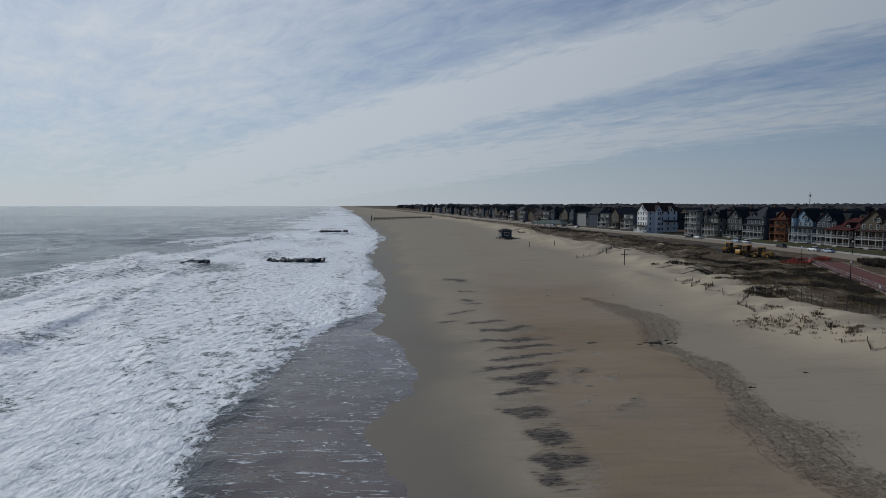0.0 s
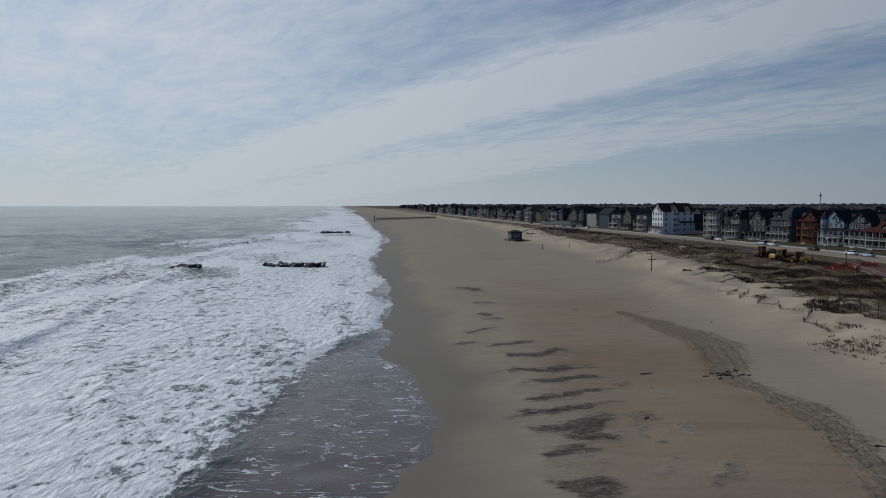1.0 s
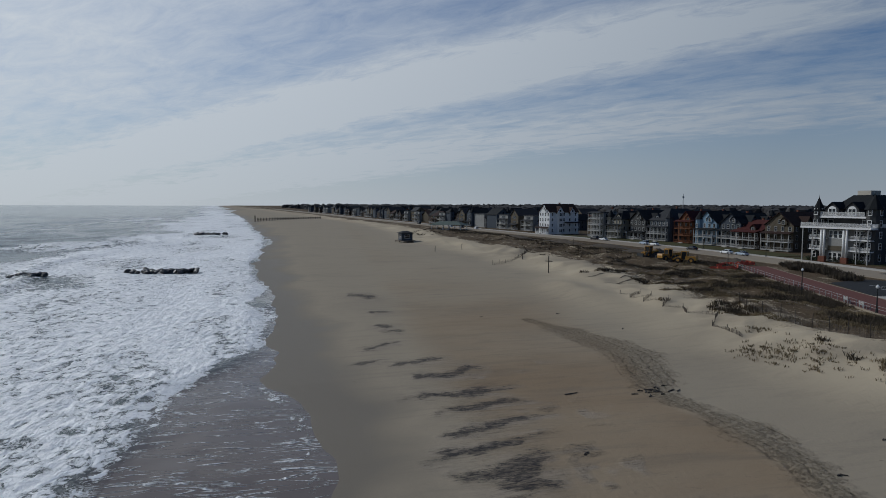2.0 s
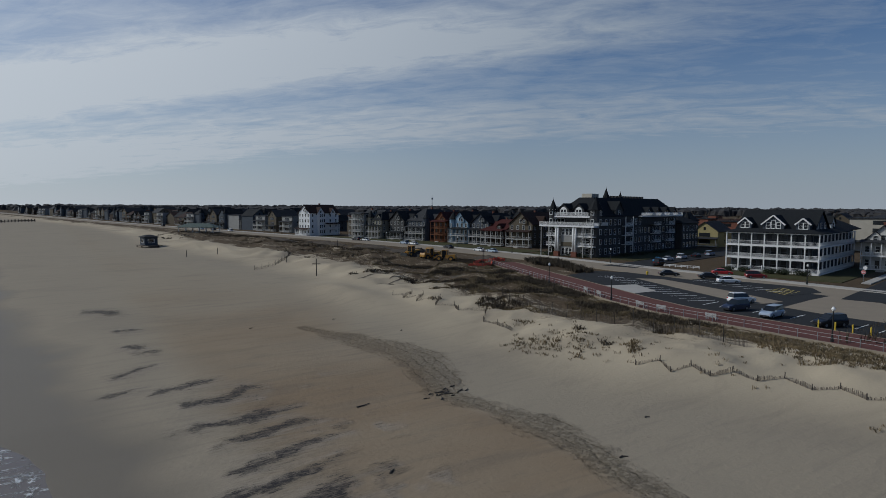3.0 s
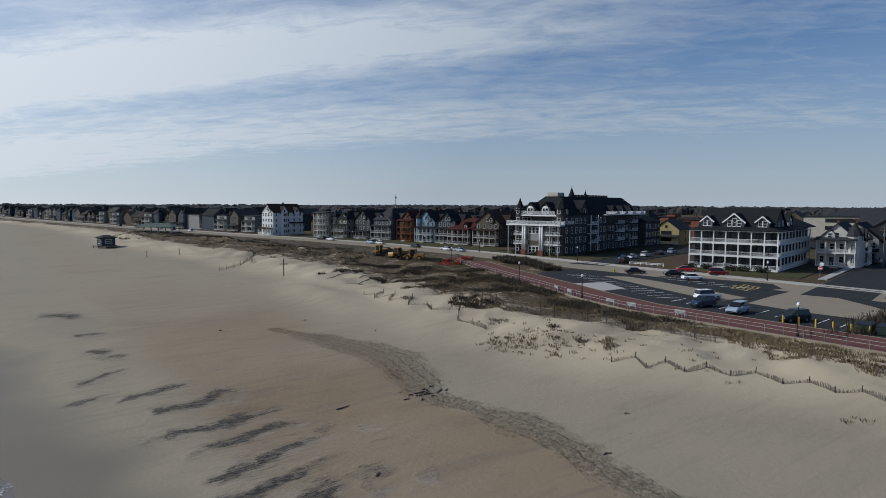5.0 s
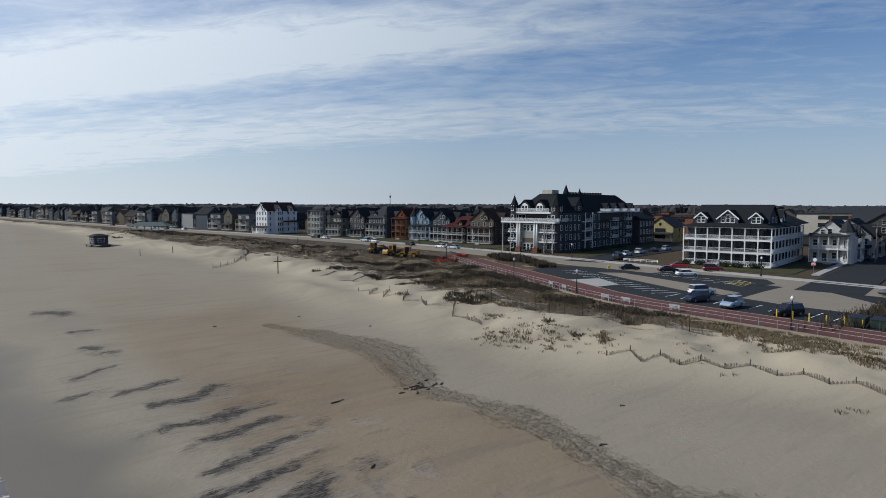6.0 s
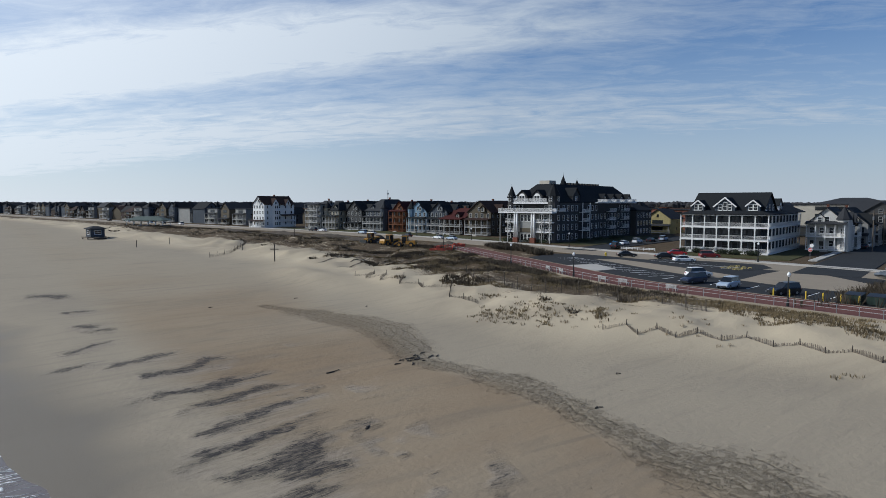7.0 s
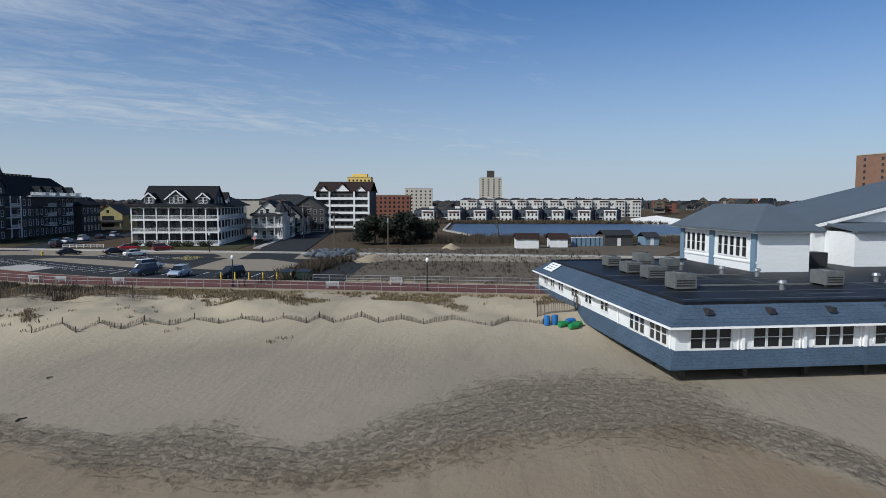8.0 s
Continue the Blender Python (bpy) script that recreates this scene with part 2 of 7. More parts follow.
def sea_material():
    """Grey-green water with foam where the surf breaks, and a thin brown film where it runs up the sand."""
    m, n, bsdf = material("sea_water")
    where = n.add("ShaderNodeNewGeometry").outputs["Position"]
    foam = n.add("ShaderNodeAttribute", _attribute_name="foam").outputs["Fac"]
    film = n.add("ShaderNodeAttribute", _attribute_name="film").outputs["Fac"]
    web = n.noise(n.mapped(where, (0.62, 0.50, 0.5)), 1.0, 8.0, 0.66, 0.7)
    lace = n.noise(n.mapped(where, (1.9, 1.5, 1.0)), 1.0, 6.0, 0.72, 1.2)
    wide = n.noise(n.mapped(where, (0.055, 0.022, 0.03)), 1.0, 5.0, 0.6, 0.8)
    level = n.math("ADD", n.math("MULTIPLY", web, 1.0), n.math("MULTIPLY", lace, 0.75))
    amount = n.math("ADD", n.math("ADD", level, n.math("MULTIPLY", foam, 0.56)), n.math("MULTIPLY", n.math("SUBTRACT", wide, 0.5), 0.75))
    white = n.ramp(amount, 1.25, 1.34)
    trails = n.noise(n.mapped(where, (0.10, 0.62, 1.0), (0, 0, radians(-12))), 1.0, 3.0, 0.5, 1.6)
    thread = n.ramp(n.math("ABSOLUTE", n.math("SUBTRACT", trails, 0.5)), 0.022, 0.004)
    white = n.math("MAXIMUM", white, n.math("MULTIPLY", n.math("MULTIPLY", thread, film), n.ramp(lace, 0.36, 0.50)))
    colour = n.mix(film, rgb(0.105, 0.128, 0.126), rgb(0.12, 0.098, 0.086))
    # froth's greyer tone paints the small shadows between foam lumps into the colour
    froth = n.mix(n.ramp(n.math("ADD", n.math("MULTIPLY", web, 0.5), n.math("MULTIPLY", lace, 0.5)), 0.42, 0.56), rgb(0.66, 0.69, 0.71), rgb(0.93, 0.94, 0.94))
    colour = n.mix(white, colour, froth)
    n.put(bsdf.inputs["Base Color"], colour)
    n.put(bsdf.inputs["Roughness"], n.math("ADD", n.math("SUBTRACT", 0.10, n.math("MULTIPLY", film, 0.04)), n.math("MULTIPLY", white, 0.6)))
    bsdf.inputs["IOR"].default_value = 1.33
    swell = n.noise(n.mapped(where, (0.10, 0.045, 0.1)), 1.0, 6.0, 0.62, 0.4)
    chop = n.noise(n.mapped(where, (0.9, 0.45, 0.9)), 1.0, 4.0, 0.6)
    open_water = n.math("SUBTRACT", 1.0, film)
    height = n.math("ADD", n.math("MULTIPLY", swell, 1.3), n.math("MULTIPLY", chop, 0.75))
    height = n.math("ADD", n.math("MULTIPLY", height, n.math("ADD", 0.04, n.math("MULTIPLY", open_water, 0.96))), n.math("MULTIPLY", white, n.math("ADD", n.math("MULTIPLY", lace, 0.16), n.math("MULTIPLY", web, 0.26))))
    bumped(n, bsdf, height, 0.9, 1.0)
    return m


def paving(name, light, dark, joint, axis_scale=0.25):
    m, n, bsdf = material(name)
    where = n.add("ShaderNodeNewGeometry").outputs["Position"]
    large, fine = n.noise(where, axis_scale, 5.0, 0.65, 0.3), n.noise(where, 14.0, 4.0, 0.7)
    c = n.mix(large, dark, light)
    c = n.mix(n.math("MULTIPLY", fine, 0.5), c, joint)
    n.put(bsdf.inputs["Base Color"], c)
    bsdf.inputs["Roughness"].default_value, bsdf.inputs["Specular IOR Level"].default_value = 0.9, 0.1
    bumped(n, bsdf, fine, 0.4, 0.02)
    return m


def glass_material(name, tint):
    """Window glass over a dark room: a smooth dark reflecting pane."""
    m, n, bsdf = material(name)
    piece = n.add("ShaderNodeObjectInfo").outputs["Random"]
    n.put(bsdf.inputs["Base Color"], n.mix(piece, tint, rgb(0.024, 0.027, 0.030)))
    bsdf.inputs["Roughness"].default_value = 0.06
    bsdf.inputs["IOR"].default_value = 1.5
    return m


SAND, SEA = sand_material(), sea_material()
ASPHALT = paving("asphalt", rgb(0.034, 0.037, 0.040), rgb(0.020, 0.022, 0.024), rgb(0.045))
CONCRETE = paving("road_concrete", rgb(0.29, 0.245, 0.185), rgb(0.20, 0.17, 0.13), rgb(0.24, 0.21, 0.17))
WALKWAY = paving("pale_concrete", rgb(0.42, 0.40, 0.36), rgb(0.30, 0.28, 0.25), rgb(0.36))
LAWN = paving("winter_grass", rgb(0.06, 0.064, 0.028), rgb(0.035, 0.037, 0.018), rgb(0.09, 0.078, 0.04))
DIRT = paving("bare_dirt", rgb(0.165, 0.135, 0.10), rgb(0.060, 0.049, 0.036), rgb(0.12, 0.10, 0.075), 0.12)
BRICK_RED = paving("red_boards", rgb(0.115, 0.048, 0.042), rgb(0.10, 0.045, 0.04), rgb(0.17, 0.09, 0.075))
LAKE = plain("lake_water", (0.035, 0.06, 0.105), 0.34, vary=0.2, grain=0.8, bump=0.3)
WHITE = plain("white_paint", (0.66, 0.66, 0.65), 0.55, vary=0.10)
CLEAN = plain("clean_white_paint", (0.80, 0.80, 0.79), 0.5, vary=0.08)
UNIT = plain("weathered_unit_steel", (0.15, 0.155, 0.15), 0.55, 0.35, vary=0.7, grain=2.5)
# grey of the roof seams, and of slabs that paint in the membrane's sheen
SEAM_SHEEN = plain("roof_seam_and_sheen", (0.075, 0.080, 0.086), 0.6, vary=0.8, grain=2.0)
# white trim darkened to carry the porches' shade; benches and rails share it
TRIM = plain("darkened_white_trim", (0.33, 0.33, 0.32), 0.6, vary=0.15)
LINE = plain("line_paint", (0.72, 0.72, 0.70), 0.7, vary=0.2)
YELLOW_LINE = plain("yellow_line_paint", (0.62, 0.5, 0.12), 0.7, vary=0.2)
GLASS = glass_material("window_glass", rgb(0.012, 0.015, 0.018))
DARK = plain("dark_opening", (0.02, 0.02, 0.022), 0.8)
BLACK_METAL = plain("black_metal", (0.02, 0.022, 0.022), 0.45, 0.3)
STEEL = plain("galvanised_steel", (0.24, 0.25, 0.26), 0.45, 0.6, vary=0.35)
RUBBER = plain("rubber", (0.018, 0.018, 0.018), 0.85)
WOOD_GREY = plain("weathered_wood", (0.13, 0.105, 0.08), 0.85, vary=0.5, grain=4.0)
WOOD_DARK = plain("dark_wood", (0.05, 0.042, 0.035), 0.85, vary=0.5)
ROCK = plain("wet_dark_rock", (0.035, 0.035, 0.036), 0.45, vary=0.7, grain=2.0, bump=0.1)
STONE_BLUE = plain("blue_grey_stone", (0.085, 0.10, 0.12), 0.75, vary=0.6, grain=2.0)
ROOF_DARK = courses("dark_shingles", (0.016, 0.018, 0.020), 0.16, 0.85)
ROOF_GREY = courses("grey_shingles", (0.035, 0.037, 0.041), 0.16, 0.85)
ROOF_BROWN = courses("brown_shingles", (0.035, 0.022, 0.019), 0.16, 0.85)
ROOF_RED = courses("red_shingles", (0.055, 0.016, 0.014), 0.16, 0.8)
ROOF_BLUE = courses("blue_slate_shingles", (0.058, 0.086, 0.124), 0.22, 0.75, vary=0.75, depth=0.05)
ROOF_SLATE = plain("blue_grey_metal_roof", (0.080, 0.100, 0.122), 0.7, vary=0.25, stain=0.25)
MEMBRANE = plain("black_roof_membrane", (0.012, 0.014, 0.018), 0.5, vary=0.9, grain=1.5, stain=0.3, spec=0.16)
SIDING = {
    "front_white": courses("off_white_front", (0.50, 0.49, 0.46), 0.2, 0.7, vary=0.15),
    "bright": courses("fresh_white_clapboard", (0.78, 0.79, 0.79), 0.14, 0.6, vary=0.10),
    "white": courses("white_clapboard", (0.64, 0.65, 0.65), 0.14, 0.6, vary=0.12),
    "cream": courses("cream_clapboard", (0.25, 0.23, 0.18), 0.14, 0.6, vary=0.15),
    "yellow": courses("yellow_clapboard", (0.34, 0.29, 0.14), 0.14, 0.6, vary=0.15),
    "blue": courses("pale_blue_clapboard", (0.16, 0.24, 0.32), 0.14, 0.6, vary=0.15),
    "greyblue": courses("grey_blue_clapboard", (0.055, 0.066, 0.082), 0.14, 0.65, vary=0.2),
    "front_grey": courses("pale_grey_front", (0.25, 0.25, 0.24), 0.16, 0.7, vary=0.2),
    # the inn's wall colour, darkened to hold the deep shade behind its porches
    "inn_back": courses("wall_with_painted_shade", (0.045, 0.050, 0.056), 0.14, 0.7, vary=0.2),
    "grey": courses("grey_shingle_wall", (0.062, 0.062, 0.062), 0.16, 0.75, vary=0.3),
    "tan": courses("tan_clapboard", (0.095, 0.080, 0.058), 0.14, 0.65, vary=0.2),
    "orange": courses("orange_brown_clapboard", (0.13, 0.055, 0.028), 0.14, 0.65, vary=0.25),
    "brown": courses("brown_clapboard", (0.045, 0.033, 0.026), 0.14, 0.7, vary=0.25),
    "brick": courses("brick_wall", (0.17, 0.072, 0.05), 0.08, 0.85, vary=0.35),
    "green": courses("sage_clapboard", (0.085, 0.10, 0.08), 0.14, 0.65, vary=0.2),
    "stucco": plain("pale_stucco", (0.40, 0.37, 0.31), 0.8, vary=0.2),
    "ochre": plain("yellow_ochre_render", (0.58, 0.42, 0.12), 0.8, vary=0.2),
    "redbrown": plain("red_brown_brick", (0.20, 0.11, 0.072), 0.85, vary=0.25),
}


# ---- mesh tools ----
class Shape:
    """Gathers boxes, prisms and tubes into one mesh."""

    def __init__(self):
        self.v, self.f = [], []

    def face_set(self, verts, faces):
        k = len(self.v)
        self.v.extend(verts)
        self.f.extend(tuple(i + k for i in f) for f in faces)
        return self

    def box(self, x0, y0, z0, x1, y1, z1):
        return self.face_set([(x0, y0, z0), (x1, y0, z0), (x1, y1, z0), (x0, y1, z0), (x0, y0, z1), (x1, y0, z1), (x1, y1, z1), (x0, y1, z1)],
                             [(3, 2, 1, 0), (4, 5, 6, 7), (0, 1, 5, 4), (1, 2, 6, 5), (2, 3, 7, 6), (3, 0, 4, 7)])

    def beam(self, a, b, w, h=None):
        """A square bar from a to b."""
        a, b, h = Vector(a), Vector(b), h or w
        d = (b - a).normalized()
        side = d.cross(Vector((0, 0, 1)))
        side = Vector((1, 0, 0)) if side.length < 1e-4 else side.normalized()
        top = side.cross(d)
        c = [side * (i * w / 2) + top * (j * h / 2) for i, j in ((-1, -1), (1, -1), (1, 1), (-1, 1))]
        return self.face_set([tuple(p + q) for p in (a, b) for q in c], [(0, 1, 2, 3), (7, 6, 5, 4), (1, 0, 4, 5), (2, 1, 5, 6), (3, 2, 6, 7), (0, 3, 7, 4)])

    def tube(self, x, y, z0, z1, r0, r1=None, n=10):
        r1 = r0 if r1 is None else r1
        ring = [(math.cos(2 * math.pi * i / n), math.sin(2 * math.pi * i / n)) for i in range(n)]
        v = [(x + r0 * c, y + r0 * s, z0) for c, s in ring] + [(x + r1 * c, y + r1 * s, z1) for c, s in ring]
        f = [(i, (i + 1) % n, n + (i + 1) % n, n + i) for i in range(n)]
        return self.face_set(v, f + [tuple(range(n - 1, -1, -1)), tuple(range(n, 2 * n))])

    def prism(self, outline, z0, z1):
        """An outline in plan (counter-clockwise), raised from z0 to z1."""
        n = len(outline)
        v = [(x, y, z0) for x, y in outline] + [(x, y, z1) for x, y in outline]
        return self.face_set(v, [tuple(range(n - 1, -1, -1)), tuple(range(n, 2 * n))] + [(i, (i + 1) % n, n + (i + 1) % n, n + i) for i in range(n)])

    def cross_y(self, profile, y0, y1):
        """A profile in x and z, drawn out along y."""
        n = len(profile)
        v = [(x, y0, z) for x, z in profile] + [(x, y1, z) for x, z in profile]
        return self.face_set(v, [tuple(range(n)), tuple(range(2 * n - 1, n - 1, -1))] + [(i, n + i, n + (i + 1) % n, (i + 1) % n) for i in range(n)])

    def cross_x(self, profile, x0, x1):
        """A profile in y and z, drawn out along x."""
        n = len(profile)
        v = [(x0, y, z) for y, z in profile] + [(x1, y, z) for y, z in profile]
        return self.face_set(v, [tuple(range(n - 1, -1, -1)), tuple(range(n, 2 * n))] + [(i, (i + 1) % n, n + (i + 1) % n, n + i) for i in range(n)])

    def frustum(self, low, high, z0, z1):
        """From the rectangle low (x0, y0, x1, y1) at z0 to high at z1."""
        v = [(low[0], low[1], z0), (low[2], low[1], z0), (low[2], low[3], z0), (low[0], low[3], z0), (high[0], high[1], z1), (high[2], high[1], z1), (high[2], high[3], z1), (high[0], high[3], z1)]
        return self.face_set(v, [(3, 2, 1, 0), (4, 5, 6, 7), (0, 1, 5, 4), (1, 2, 6, 5), (2, 3, 7, 6), (3, 0, 4, 7)])

    def mesh(self, name, mat, smooth=False):
        me = bpy.data.meshes.new(name)
        me.from_pydata(self.v, [], self.f)
        me.materials.append(mat)
        if smooth:
            me.shade_smooth()
        me.update()
        return me


def part(name, shape, mat, parent, label="", at=None, smooth=False):
    """Links a shape (or a ready mesh) as one mesh object under a thing or under a part."""
    ob = new(name, shape if isinstance(shape, bpy.types.Mesh) else shape.mesh(name, mat, smooth))
    ob.parent = parent
    if at is not None:
        ob.matrix_basis = at
    return tagged(ob, label)


def thing(name, m, label, category, group="", kind=""):
    ob = new(name)
    ob.empty_display_size = 0.5
    ob.matrix_basis = m
    return tagged(ob, label, category, group, kind)


def solid(name, shape, mat, label, category, group="", kind="", m=None, smooth=False):
    """A thing that is one mesh."""
    ob = new(name, shape.mesh(name, mat, smooth))
    if m is not None:
        ob.matrix_basis = m
    return tagged(ob, label, category, group, kind)


# ---- ground ----
SHORE_Y = [-5000, -200, 20, 44, 58, 67, 85, 95, 130, 170, 248, 374, 567, 924, 2033, 5200]
SHORE_X = [300, 20, -1, -2.6, -4.6, -3.4, -5.6, -10.0, -10.5, -17, -26.5, -34, -64, -117, -308, -860]
TOE_Y = [-300, 0, 30, 65, 77, 100, 130, 180, 250, 320, 420, 600, 5200]
TOE_X = [90, 64, 61, 58, 50, 48, 50, 56, 52, 40, 42, 30, -760]
ROAD_Y = [-300, 140, 200, 250, 300, 350, 420, 480, 700, 924, 2033, 5200]
ROAD_X = [125, 125, 126.5, 123, 116, 105, 91, 79, 38, 5, -180, -740]
STREET = 1.5


def shore(y):
    return np.interp(y, SHORE_Y, SHORE_X)


def road_x(y):
    return np.interp(y, ROAD_Y, ROAD_X)


def lattice(ix, iy, seed):
    h = (ix.astype(np.int64) * 374761393 + iy.astype(np.int64) * 668265263 + seed * 974634721) & 0xFFFFFFFF
    h = ((h ^ (h >> 13)) * 1274126177) & 0xFFFFFFFF
    return ((h ^ (h >> 16)) & 0xFFFF) / 65535.0


def bumps(x, y, size, seed):
    """Smooth value noise, 0 to 1."""
    x, y = np.asarray(x, float) / size, np.asarray(y, float) / size
    ix, iy = np.floor(x), np.floor(y)
    fx, fy = x - ix, y - iy
    fx, fy = fx * fx * (3 - 2 * fx), fy * fy * (3 - 2 * fy)
    a, b, c, d = lattice(ix, iy, seed), lattice(ix + 1, iy, seed), lattice(ix, iy + 1, seed), lattice(ix + 1, iy + 1, seed)
    return (a * (1 - fx) + b * fx) * (1 - fy) + (c * (1 - fx) + d * fx) * fy


def ease(v, a, b):
    t = np.clip((v - a) / (b - a), 0, 1)
    return t * t * (3 - 2 * t)


def ground_z(x, y):
    x, y = np.asarray(x, float), np.asarray(y, float)
    s = x - shore(y)
    toe = np.interp(y, TOE_Y, TOE_X)
    z = np.interp(s, [-400, -60, 0, 6, 13, 38, 60], [-9, -5.5, -1.95, -1.5, -1.05, -0.5, 0.1])
    z = z + (bumps(x, y, 17, 1) - 0.5) * 0.35 * ease(s, 8, 25) + (bumps(x, y, 5, 2) - 0.5) * 0.10 * ease(s, 8, 20)
    rise = ease(x, toe - 9, toe + 9)
    z = z * (1 - rise) + STREET * 0.93 * rise
    walk_edge = np.interp(y, [-300, 100, 140, 175, 260, 420], [72, 72, 88, 99, 99, 74])
    walk_edge = np.where(y > 420, road_x(y) - 14, walk_edge)
    dune = ease(x, toe - 2, toe + 5) * (1 - ease(x, walk_edge - 7, walk_edge - 1))
    hills = (bumps(x, y, 9, 3) - 0.45) * 1.5 + (bumps(x, y, 3.7, 4) - 0.5) * 0.9 + (bumps(x, y, 1.6, 7) - 0.5) * 0.35
    z = z + dune * hills * np.interp(y, [20, 90, 200, 600], [0.75, 0.9, 1.25, 1.0])
    mound = np.exp(-(((x - 46.5 - (y - 150) * 0.05) / 4.5) ** 2 + ((y - 148) / 15) ** 2))
    z = z + 1.5 * mound * (1 - rise * 0.4) * (0.7 + 0.6 * bumps(x, y, 5, 8))
    return z


def gz(x, y):
    return float(ground_z(x, y))


def near_line(x, y, line):
    """Distance from points to a polyline whose points carry half-widths: (x, y, half); gives distance / half-width, least."""
    best = np.full(np.shape(x), 1e9)
    for (x0, y0, w0), (x1, y1, w1) in zip(line, line[1:]):
        dx_, dy_ = x1 - x0, y1 - y0
        t = np.clip(((x - x0) * dx_ + (y - y0) * dy_) / (dx_ * dx_ + dy_ * dy_), 0, 1)
        best = np.minimum(best, np.hypot(x - x0 - t * dx_, y - y0 - t * dy_) / (w0 + t * (w1 - w0)))
    return best


def steps(*runs):
    """Grid lines: runs of (start, end, step), step growing by the ratio where one is given."""
    out = []
    for a, b, d in runs:
        n = max(1, round((b - a) / d))
        out += [a + (b - a) * i / n for i in range(n)]
    return out + [runs[-1][1]]


def sheet(name, xs, ys, height, mat):
    gx, gy = np.meshgrid(np.array(xs), np.array(ys))
    gzz = height(gx, gy)
    nx, ny = len(xs), len(ys)
    me = bpy.data.meshes.new(name)
    i = (np.arange(ny - 1)[:, None] * nx + np.arange(nx - 1)[None]).ravel()
    faces = np.stack([i, i + 1, i + nx + 1, i + nx], 1)
    me.from_pydata(np.stack([gx.ravel(), gy.ravel(), gzz.ravel()], 1).tolist(), [], faces.tolist())
    me.shade_smooth()
    me.materials.append(mat)
    return me, gx.ravel(), gy.ravel()


def store(me, name, values):
    me.attributes.new(name, "FLOAT", "POINT").data.foreach_set("value", np.asarray(values, np.float32))


SHELL_BAND = [(28, 122, 1.2), (31, 112, 2.2), (32.8, 104, 3.2), (33.2, 97, 3.2), (31.6, 89.5, 2.7), (29.4, 83, 1.5), (30.2, 77, 1.6), (31.0, 70.5, 1.8), (30.8, 65, 1.9), (29.0, 60, 2.0), (27.8, 55, 2.4), (28.4, 51, 3.9), (27.3, 46, 2.9), (27.2, 42.5, 2.5), (29.2, 39, 3.4), (33.5, 35.5, 4.6), (38, 30.5, 6.6), (39.2, 24, 6.4), (36.3, 19.5, 3.6), (32.5, 16, 2.0), (28, 13, 1.8), (18, 6, 2)]
# streaks of dark mineral sand laid across the upper beach by the wind: from, to, half-width
STREAKS = [(5.0, 99.0, 11.0, 101.5, 0.7), (6.8, 93.5, 13.6, 95.2, 1.15), (6.0, 86.8, 15.0, 88.2, 0.95), (8.0, 82.3, 15.5, 84.2, 1.05), (6.8, 76.8, 15.0, 78.8, 0.85), (5.2, 72.4, 13.8, 74.5, 0.8),
           (6.5, 68.0, 13.0, 69.4, 1.3), (8.2, 66.0, 12.4, 66.4, 0.8), (5.9, 62.7, 10.0, 63.9, 0.9), (6.9, 56.5, 10.0, 58.0, 1.6), (7.8, 50.5, 10.6, 51.3, 1.8), (7.6, 45.8, 11.0, 46.6, 1.5), (7.5, 42.8, 9.2, 43.4, 1.1),
           (1.2, 158, 6.5, 151, 1.8), (4.1, 135.5, 7.3, 135.7, 1.2), (4.0, 124.5, 7.1, 121.0, 1.0), (4.6, 118.6, 7.4, 119.0, 0.8), (1.5, 108, 6.3, 111.5, 0.6), (0, 100.8, 4.0, 102, 0.5)]


def dark_streaks(x, y):
    """How dark the mineral sand lies: full along each streak, ragged and thinner at its ends, with scraps strewn inland."""
    out = np.zeros(np.shape(x))
    for x0, y0, x1, y1, w in STREAKS:
        ln = math.hypot(x1 - x0, y1 - y0)
        cx, cy = (x1 - x0) / ln, (y1 - y0) / ln
        u, v = (x - x0) * cx + (y - y0) * cy, -(x - x0) * cy + (y - y0) * cx
        v = v + 0.35 * np.sin(u * 0.8 + y0) * w + (bumps(x, y, 2.6, 51) - 0.5) * 1.6 * w + (bumps(x, y, 0.9, 54) - 0.5) * 0.8
        q = np.clip(u / ln + (bumps(x, y, 1.3, 55) - 0.5) * 0.35, -0.4, 1.4)
        body = np.exp(-np.where(v > 0, (v / (w * 1.5)) ** 2, (v / (w * 0.9)) ** 2))
        out = np.maximum(out, body * ease(q, -0.30, 0.15) * (1 - ease(q, 0.65, 1.35)))
        halo = (0.42 if y0 < 70 else 0.34) * np.exp(-((v / (w * 2.2 + 0.8)) ** 2)) * ease(q, -0.4, 0.2) * (1 - ease(q, 0.7, 1.4))
        out = np.maximum(out, halo)
    strewn = ease(bumps(x, y, 3.1, 52) * 0.6 + bumps(x, y, 1.1, 53) * 0.4, 0.56, 0.74)
    zone = np.exp(-(((x - 16.5) / 4.5) ** 2)) * ease(y, 46, 58) * (1 - ease(y, 92, 106))
    return np.maximum(out, 0.50 * strewn * zone)


def lane(x, y):
    """Signed distance across the line of shells, along which vehicles have driven."""
    best, side = np.full(np.shape(x), 1e9), np.zeros(np.shape(x))
    for (x0, y0, _), (x1, y1, _) in zip(SHELL_BAND, SHELL_BAND[1:]):
        dx_, dy_ = x1 - x0, y1 - y0
        ln = math.hypot(dx_, dy_)
        t = np.clip(((x - x0) * dx_ + (y - y0) * dy_) / (ln * ln), 0, 1)
        d = np.hypot(x - x0 - t * dx_, y - y0 - t * dy_)
        side = np.where(d < best, ((x - x0) * dy_ - (y - y0) * dx_) / ln, side)
        best = np.minimum(best, d)
    return np.sign(side) * best


